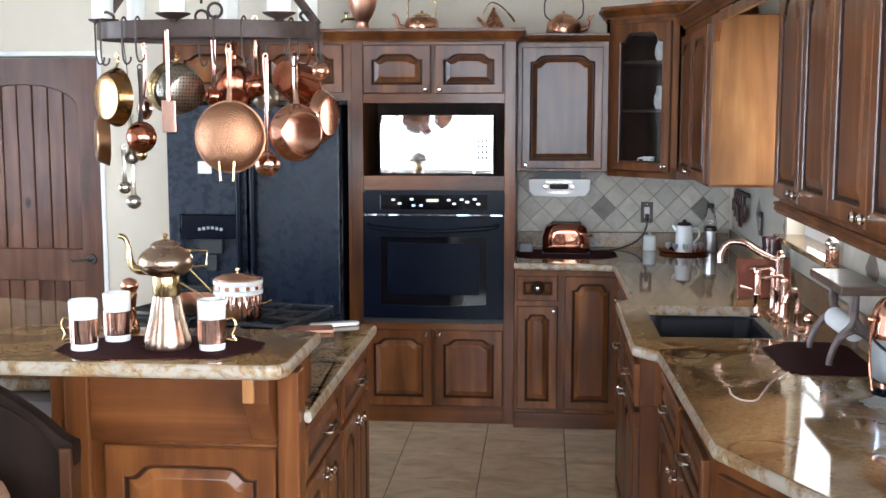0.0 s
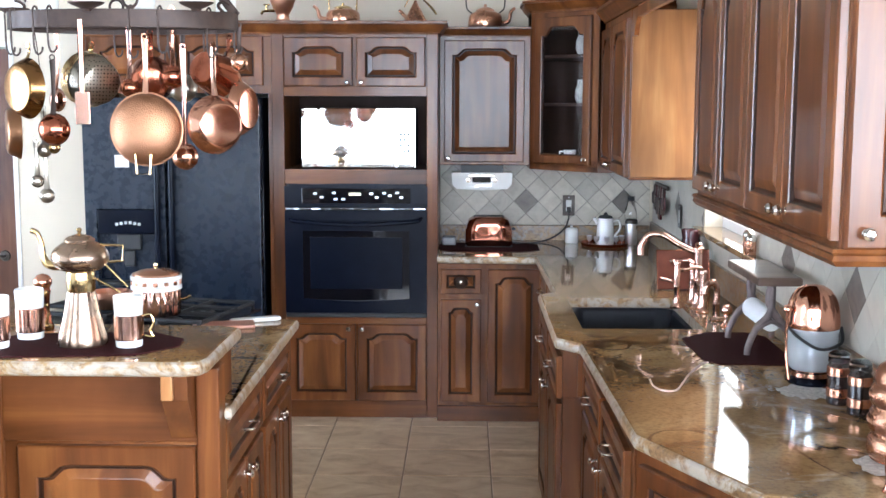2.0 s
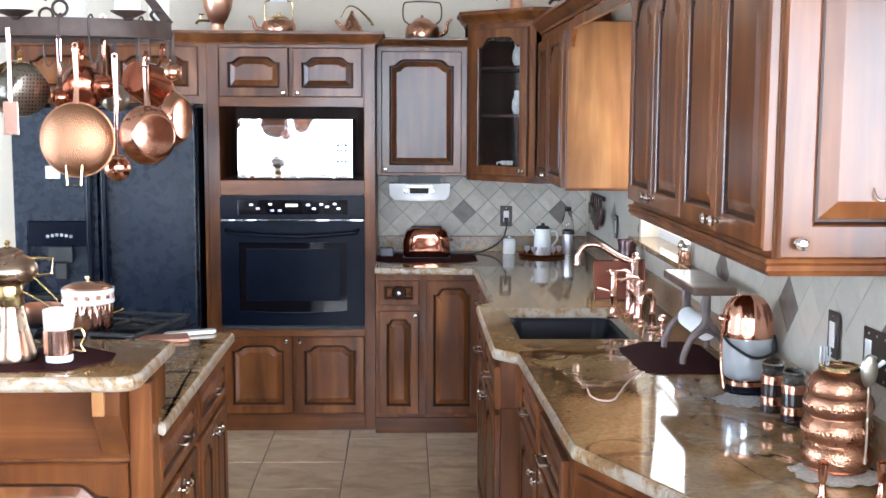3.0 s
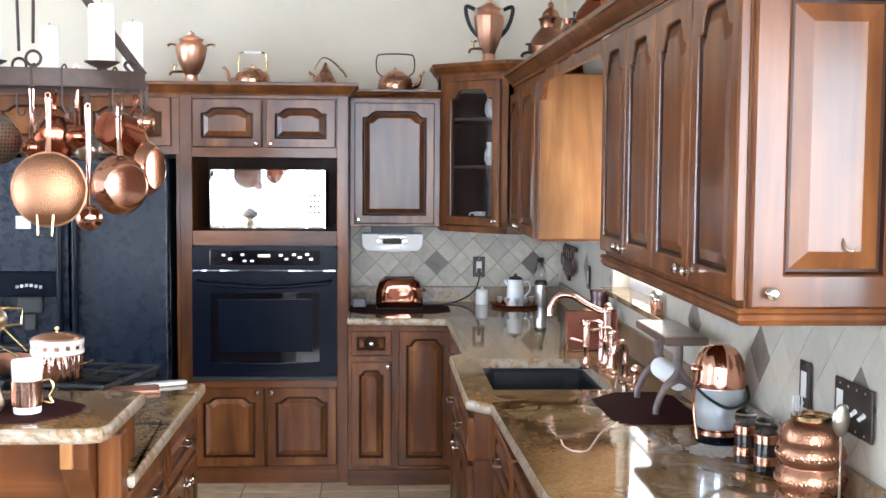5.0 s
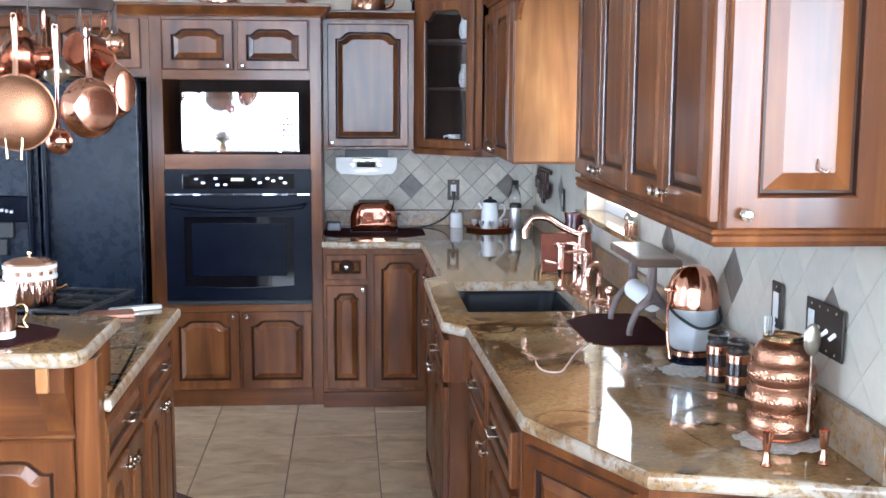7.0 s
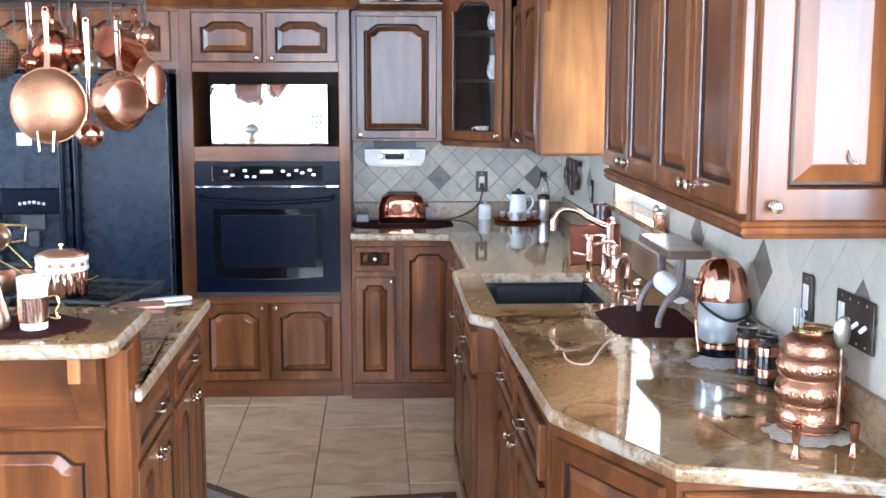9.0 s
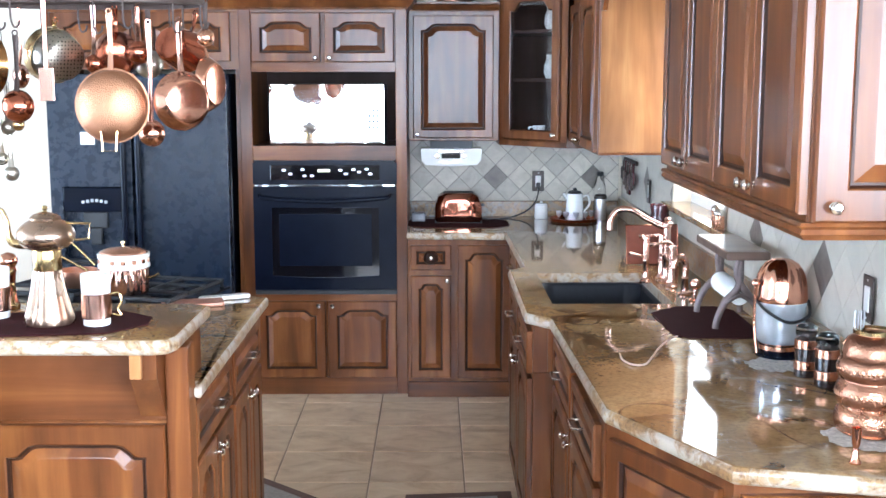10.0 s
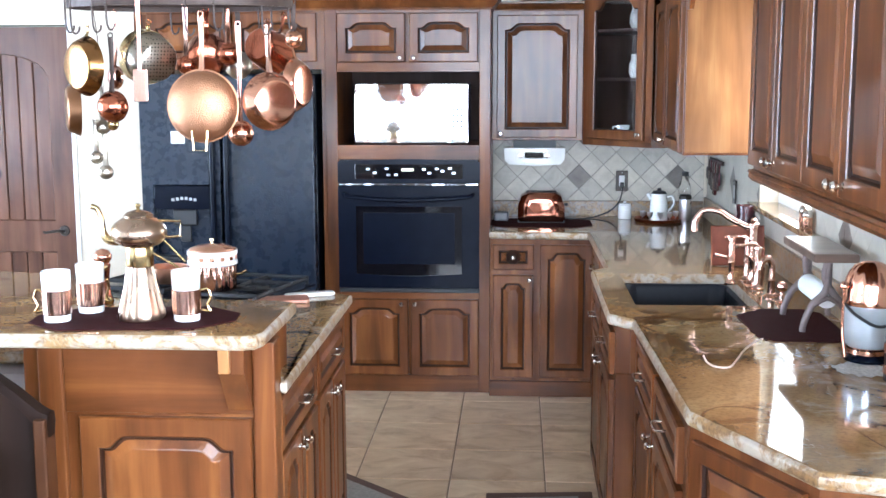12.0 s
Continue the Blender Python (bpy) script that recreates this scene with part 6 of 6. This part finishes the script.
def s_hook(x, y, z0, z1, parent):
    """An iron hook from the band down to z0."""
    w = 0.012
    pts = [(x, y, z1 + 0.02), (x - w * 0.4, y - 0.004, z1 + 0.032), (x - w, y - 0.008, z1 + 0.02), (x - w, y - 0.008, z1 - 0.01), (x - w, y - 0.006, z0 + 0.03), (x - w * 0.6, y - 0.004, z0 + 0.005), (x, y, z0), (x + w * 0.8, y, z0 + 0.008), (x + w, y, z0 + 0.022)]
    return part("hook", tube(pts, 0.0032, 8, steps=4), IRON, parent, "iron hook")


def hanging(name, label, category, at, tilt, yaw):
    """An empty at the vessel's centre; its local y axis points out of the vessel's mouth, z up along the handle."""
    return thing(name, label, category, pose(at[0], at[1], at[2], tilt, 0, yaw), "copper on the pot rack")


def vessel(name, label, at, r, depth, mat, yaw=0, tilt=0, handle=0.12, hmat=None, hw=0.010, flat_r=0.75, lip=1.0, category="pan", bowl=False):
    """A pan hung by its handle with its bottom towards -y."""
    v = hanging(name, label, category, at, tilt, yaw)
    if bowl:
        prof = [(0, -depth)] + [(r * math.sin(a), -depth * math.cos(a)) for a in [math.pi / 2 * k / 12 for k in range(1, 13)]] + [(r * 1.05, 0.002), (r * 0.97, 0.002)] + [(r * 0.95 * math.cos(a), -depth * 0.93 * math.sin(a)) for a in [math.pi / 2 * k / 8 for k in range(1, 8)]] + [(0, -depth * 0.93)]
    else:
        f = r * flat_r
        prof = [(0, -depth), (f * 0.94, -depth), (f, -depth * 0.97), (f + (r - f) * 0.25, -depth * 0.85), (r * 0.97, -depth * 0.15), (r * lip, 0), (r * 0.97, 0.001), (f * 0.97, -depth * 0.9), (0, -depth * 0.93)]
    part("pan" if not bowl else "bowl", lathe(prof, 44, pose(0, 0, 0, -90, 0, 0)), mat, v)
    if handle:
        top = r + handle
        bm = tube([(0, -0.004, r * 0.92), (0, 0.006, r + handle * 0.3), (0, 0.008, r + handle * 0.7), (0, 0.006, top)], [hw, hw * 0.7, hw * 0.75, hw], 10, flat=0.35)
        part("handle", bm, hmat or mat, v, "long strap handle")
        part("eye", tube([(0.008 * math.cos(a), 0.006, top + 0.008 + 0.008 * math.sin(a)) for a in [2 * math.pi * k / 8 for k in range(8)]], 0.0022, 6, steps=2, closed=True), hmat or mat, v)
    return v


def ladle(name, label, at, r, length, mat, hmat, yaw=0, depth=None):
    return vessel(name, label, at, r, depth or r * 0.75, mat, yaw, 0, length, hmat, 0.0095, bowl=True, category="ladle")


v = vessel("strainer", "large round hammered copper strainer", (-0.979, 3.57, 1.636), 0.109, 0.060, COPPER_HAM2, 0, 0, 0.165, COPPER_WORN, 0.010, bowl=True, category="strainer")
part("foot", tube([(-0.024, -0.045, -0.075), (-0.020, -0.05, -0.135), (0.020, -0.05, -0.135), (0.024, -0.045, -0.075)], 0.0035, 8, steps=0), BRASS, v, "wire foot")
v = vessel("frying_pan", "round copper frying pan hung with bottom outward", (-0.775, 3.61, 1.650), 0.092, 0.045, COPPER, 36, 0, 0.145, COPPER_PINK, 0.012, 0.72)
v = ladle("ladle", "copper ladle with a long bright handle", (-0.884, 3.66, 1.548), 0.040, 0.295, COPPER, COPPER_PINK, 0)
v = vessel("saucepan", "deep red copper saucepan hung on the rack", (-0.80, 3.83, 1.80), 0.072, 0.10, COPPER_RED, -25, -18, 0.06, COPPER_RED)
v = vessel("skillet", "copper skillet hung edge-on", (-0.712, 3.705, 1.70), 0.086, 0.03, COPPER, 72, 0, 0.085, COPPER)
v = vessel("saucepan", "deep red copper saucepan hung on the rack", (-1.03, 3.84, 1.795), 0.075, 0.085, COPPER_RED, 8, 12, 0.07, COPPER_RED)
v = vessel("saute_pan", "golden copper saute pan hung aslant", (-1.352, 3.60, 1.760), 0.094, 0.04, COPPER_GOLD, -37, 0, 0.03, BRASS)
v = vessel("saute_pan", "dark copper saute pan hung edge-on", (-1.415, 3.68, 1.625), 0.088, 0.04, BRONZE_PAN, -64, 0, 0.10, BRASS)
v = ladle("ladle", "red copper ladle with a black slotted handle", (-1.276, 3.60, 1.634), 0.048, 0.165, COPPER_RED, IRON, 0)
v = vessel("colander", "tinned brass colander with a deep side", (-1.215, 3.78, 1.790), 0.085, 0.075, PIERCED, 48, 10, 0.02, BRASS)
part("side_band", lathe([(0.086, -0.012), (0.088, -0.010), (0.088, 0.034), (0.086, 0.036)], 36, pose(0, 0.0, 0, -90, 0, 0)), BRASS, v, "brass rim band")
sp_ = thing("spatula", "copper spatula hung on the rack", "spatula", pose(-1.145, 3.482, 1.70), "copper on the pot rack")
part("blade", box(-0.022, 0.022, -0.002, 0.002, -0.048, 0.050, 0.0015), COPPER_PINK, sp_)
part("handle", tube([(0, 0, 0.045), (0, 0.002, 0.15), (0, 0.002, 0.262)], [0.006, 0.005, 0.007], 8, flat=0.4), COPPER, sp_)
v = ladle("skimmer", "pale copper skimmer hung on the rack", (-1.305, 3.72, 1.725), 0.036, 0.16, COPPER_PINK, COPPER, -30, 0.012)
v = ladle("ladle", "small red copper ladle with a pale handle", (-1.082, 3.76, 1.765), 0.030, 0.165, COPPER_RED, COPPER_PINK, 0)
v = ladle("ladle", "small red copper ladle with a copper handle", (-0.93, 3.72, 1.80), 0.036, 0.17, COPPER_RED, COPPER, 10)
v = ladle("dipper", "tinned dipper hung on the rack", (-0.943, 3.90, 1.765), 0.045, 0.13, TIN, IRON, 0)
v = ladle("ladle", "small worn copper ladle on the rack", (-0.715, 3.70, 1.845), 0.027, 0.08, COPPER_WORN, IRON, 0)
for x, y, z, r, reach in ((-1.345, 3.70, 1.565, 0.022, 0.105), (-1.372, 3.70, 1.466, 0.020, 0.105), (-1.343, 3.70, 1.419, 0.023, 0.130)):
    v = ladle("measuring_spoon", "small tarnished measuring spoon hung in a chain", (x, y, z), r, reach, TIN, TIN, 20)
v = ladle("measuring_spoon", "brass measuring spoon hung in a chain", (-1.305, 3.68, 1.575), 0.020, 0.06, BRASS, BRASS, 60)
part("cord", tube([(-1.343, 3.706, 1.55), (-1.346, 3.703, 1.70), (-1.352, 3.70, 1.85), (-1.358, 3.685, RZ + 0.006)], 0.0016, 6), IRON, rack, "thin dark cord")
# iron hooks along the band
hooks = thing("rack_hooks", "row of iron hooks hung from the pot rack", "hooks")
for x, z0 in ((-1.405, 1.865), (-1.375, 1.86), (-1.285, 1.862), (-1.235, 1.868), (-0.987, 1.85), (-0.905, 1.865), (-0.775, 1.855), (-0.715, 1.87)):
    yy = RY - B_ * math.sqrt(max(0, 1 - ((x - RX) / A_) ** 2)) - 0.003
    if z0 < 1.9:
        s_hook(x, yy + 0.0, z0, RZ + 0.03, hooks)
for x, z0 in ((-1.16, 1.87), (-0.98, 1.86), (-0.85, 1.87), (-0.80, 1.86)):
    yy = RY + B_ * math.sqrt(max(0, 1 - ((x - RX) / A_) ** 2)) + 0.008
    s_hook(x, yy, z0, RZ + 0.03, hooks)

# ================================================================ bar stool and mats
stool = thing("bar_stool", "dark wooden bar stool with a tan leather seat", "stool")
part("cushion", lathe([(0, 0.06), (0.15, 0.058), (0.20, 0.04), (0.21, 0.015), (0.20, 0), (0, 0)], 36, pose(-1.43, 2.44, 0.80)), CLOTH, stool, "tan leather cushion")
part("seat_ring", lathe([(0, 0), (0.215, 0), (0.22, 0.02), (0.21, 0.035), (0, 0.035)], 36, pose(-1.43, 2.44, 0.765)), DARK_WOOD, stool)
for sx, sy in ((-1, -1), (1, -1), (-1, 1), (1, 1)):
    part("leg", tube([(-1.43 + 0.14 * sx, 2.44 + 0.14 * sy, 0.77), (-1.43 + 0.20 * sx, 2.44 + 0.20 * sy, 0.0)], [0.022, 0.018], 10, steps=0), DARK_WOOD, stool)
pts = [(-1.72, 1.19), (-1.55, 1.135), (-1.34, 1.045), (-1.235, 0.985), (-1.165, 0.932), (-1.135, 0.918)]
top = smooth_path([(x, 2.665 + 0.03 * math.sin(3 * x), z) for x, z in pts], 5)
bm = bmesh.new()
rows = [[bm.verts.new((p.x, p.y + dy, p.z + dz)) for p in top] for dy, dz in ((0.0, 0.0), (-0.022, -0.006), (-0.026, -0.03), (-0.018, -0.062), (0.018, -0.062), (0.026, -0.03), (0.022, -0.006))]
for a, b in zip(rows, rows[1:] + rows[:1]):
    for k in range(len(top) - 1):
        bm.faces.new((a[k], a[k + 1], b[k + 1], b[k]))
bm.faces.new([r[0] for r in rows]), bm.faces.new([r[-1] for r in rows])
part("top_rail", bm, DARK_WOOD, stool, "sloping dark top rail", 60)
# this post's lit edge is painted as a browner wood
part("back_post", box(-1.168, -1.136, 2.635, 2.70, 0.40, 0.905, 0.006), STOOL_WOOD_LIT, stool, "corner post with its lit brown in the colour")
part("back_post", box(-1.70, -1.66, 2.635, 2.70, 0.40, 1.11, 0.006), DARK_WOOD, stool)
# dark sheet in place of the shadowed inside below the rail
bm = bmesh.new()
loop = [(-1.168, 0.42), (-1.168, 0.90)] + [(p.x, p.z - 0.03) for p in reversed(top) if -1.66 < p.x < -1.18] + [(-1.66, 0.42)]
a, b = ring(bm, loop, 2.655), ring(bm, loop, 2.672)
strip(bm, a, b)
bm.faces.new(a), bm.faces.new(b)
part("back_panel", bm, DARK_WOOD, stool, "dark sheet standing in for the shade under the rail", 0)
part("apron", box(-1.66, -1.168, 2.64, 2.69, 0.40, 0.46, 0.004), DARK_WOOD, stool)
part("stretcher", tube([(-1.61, 2.26, 0.25), (-1.25, 2.26, 0.25), (-1.25, 2.62, 0.25), (-1.61, 2.62, 0.25)], 0.012, 8, steps=0, closed=True), DARK_WOOD, stool)
fm = thing("floor_mat", "brown bordered floor mat before the sink", "mat")
part("border", prism([(-0.12, 3.75), (0.32, 3.75), (0.32, 4.66), (-0.12, 4.62)], 0.0005, 0.008, 0.003, 1), RUG_BROWN, fm)
part("field", prism([(-0.06, 3.82), (0.26, 3.82), (0.26, 4.60), (-0.06, 4.56)], 0.008, 0.0095, 0.0005, 1), RUG_GREY, fm)
fm = thing("floor_mat", "brown bordered floor mat beside the island", "mat", pose(-0.60, 4.70, 0, 0, 0, -43.5))
part("border", prism([(-0.45, -0.60), (0.32, -0.60), (0.32, 0.0), (-0.45, 0.0)], 0.0005, 0.008, 0.003, 1), RUG_BROWN, fm)
part("field", prism([(-0.40, -0.55), (0.27, -0.55), (0.27, -0.05), (-0.40, -0.05)], 0.008, 0.0095, 0.0005, 1), RUG_GREY, fm)

# ================================================================ tiles, last
def clip(poly, x0, x1, z0, z1):
    for axis, lim, sign in ((0, x0, 1), (0, x1, -1), (1, z0, 1), (1, z1, -1)):
        out = []
        for p, q in zip(poly, poly[1:] + poly[:1]):
            dp, dq = sign * (p[axis] - lim), sign * (q[axis] - lim)
            if dp >= 0:
                out.append(p)
            if dp * dq < 0:
                t = dp / (dp - dq)
                out.append((p[0] + t * (q[0] - p[0]), p[1] + t * (q[1] - p[1])))
        poly = out
        if len(poly) < 3:
            return []
    return poly


def area(p):
    return abs(sum(a[0] * b[1] - b[0] * a[1] for a, b in zip(p, p[1:] + p[:1]))) / 2


def tile_data(poly, t, mat):
    """A small slab in the local x, z plane, its face towards -y with a chamfered rim."""
    bm = bmesh.new()
    e = min(0.0015, t * 0.25)
    a, b, c = ring(bm, poly, 0), ring(bm, poly, -t + e), ring(bm, shrink(poly, e), -t)
    strip(bm, a, b), strip(bm, b, c)
    bm.faces.new(c)
    bmesh.ops.recalc_face_normals(bm, faces=bm.faces)
    me = bpy.data.meshes.new("tile")
    bm.to_mesh(me)
    bm.free()
    me.materials.append(mat)
    return me


def diamonds(parent, base, origin, pitch, region, dark, pale, dark_mat, joint=0.0035, t=0.007):
    """Diagonal tiles over a rectangle of a wall; region: x0, x1, z0, z1 in the wall's own coordinates."""
    x0, x1, z0, z1 = region
    h = pitch / 2 - joint * 0.71
    whole = {}
    for i in range(-60, 61):
        for j in range(-20, 21):
            if (i + j) % 2:
                continue
            cx, cz = origin[0] + i * pitch / 2, origin[1] + j * pitch / 2
            sq = [(cx - h, cz), (cx, cz - h), (cx + h, cz), (cx, cz + h)]
            p = clip(sq, x0, x1, z0, z1)
            if not p or area(p) < 0.0006:
                continue
            m = dark_mat if dark(i, j) else pale
            local = [(x - cx, z - cz) for x, z in p]
            if len(p) == 4 and area(p) > 1.95 * h * h:
                if m.name not in whole:
                    whole[m.name] = tile_data(local, t, m)
                me = whole[m.name]
            else:
                me = tile_data(local, t, m)
            ob = new("tile", me)
            ob.parent = parent
            ob.matrix_basis = base @ pose(cx, 0, cz)


setting("tile_bed", box(-0.143, XW - 0.0225, YW - 0.0025, YW - 0.0005, 1.0, 1.375), TILE_GROUT, "grout bed behind the diagonal tiles", "grout")
bm = box(XW - 0.0025, XW - 0.0005, 2.0, WY0 - 0.001, 1.026, 1.43)
add(bm, XW - 0.0025, XW - 0.0005, WY0 - 0.001, WY1 + 0.02, 1.026, WZ0 - 0.022), add(bm, XW - 0.0025, XW - 0.0005, WY1 + 0.02, YW - 0.003, 1.026, 1.378)
setting("tile_bed", bm, TILE_GROUT_PALE, "pale grout bed behind the diagonal tiles", "grout")
diamonds(wall_north, pose(0, YW - 0.002, 0), (0.361, 1.142), 0.1438, (-0.143, XW - 0.024, 1.002, 1.372), lambda i, j: j == 0 and i % 8 == 0, TILE, TILE_DARK)
east = pose(XW - 0.002, 0, 0, 0, 0, -90)
isdark = lambda i, j: j == 0 and i % 8 == 0
for region in ((-3.957, -2.0, 1.028, 1.428), (-5.367, -3.959, 1.028, WZ0 - 0.024), (-4.399, -3.959, WZ0 + 0.006, 1.428), (-6.80, -5.369, 1.028, 1.376)):
    diamonds(wall_east, east, (-3.259, 1.183), 0.172, region, isdark, TILE_PALE, TILE_DARK, 0.0012, 0.0014)

# floor tiles: those of the kitchen one by one, the rest of the room joined
P_ = 0.4105
full = None
rest = bmesh.new()
for i in range(-11, 14):
    for j in range(-24, 6):
        x0, y0 = 0.128 + i * P_, 4.79 + j * P_
        if x0 + P_ > 3.3 or x0 < XL - 0.2 or y0 + P_ > YW + 0.15 or (x0 > XW and y0 + P_ > 1.8):
            continue
        if -9 <= i <= 0 and j >= -6:
            if full is None:
                g = 0.003
                bm = box(g, P_ - g, g, P_ - g, -0.006, 0.0, 0.002, 1)
                full = bpy.data.meshes.new("tile")
                bm.to_mesh(full)
                bm.free()
                full.materials.append(FLOOR_TILE)
            ob = new("tile", full)
            ob.parent = floor
            ob.location = (x0, y0, 0)
        else:
            vs = [rest.verts.new(p) for p in ((x0 + 0.003, y0 + 0.003, 0), (x0 + P_ - 0.003, y0 + 0.003, 0), (x0 + P_ - 0.003, y0 + P_ - 0.003, 0), (x0 + 0.003, y0 + P_ - 0.003, 0))]
            lo = [rest.verts.new((v.co.x, v.co.y, -0.006)) for v in vs]
            rest.faces.new(vs)
            strip(rest, vs, lo)
ob = finish("floor_tiles", rest, FLOOR_TILE, floor, smooth=0)
ob["kind"] = "stuff"
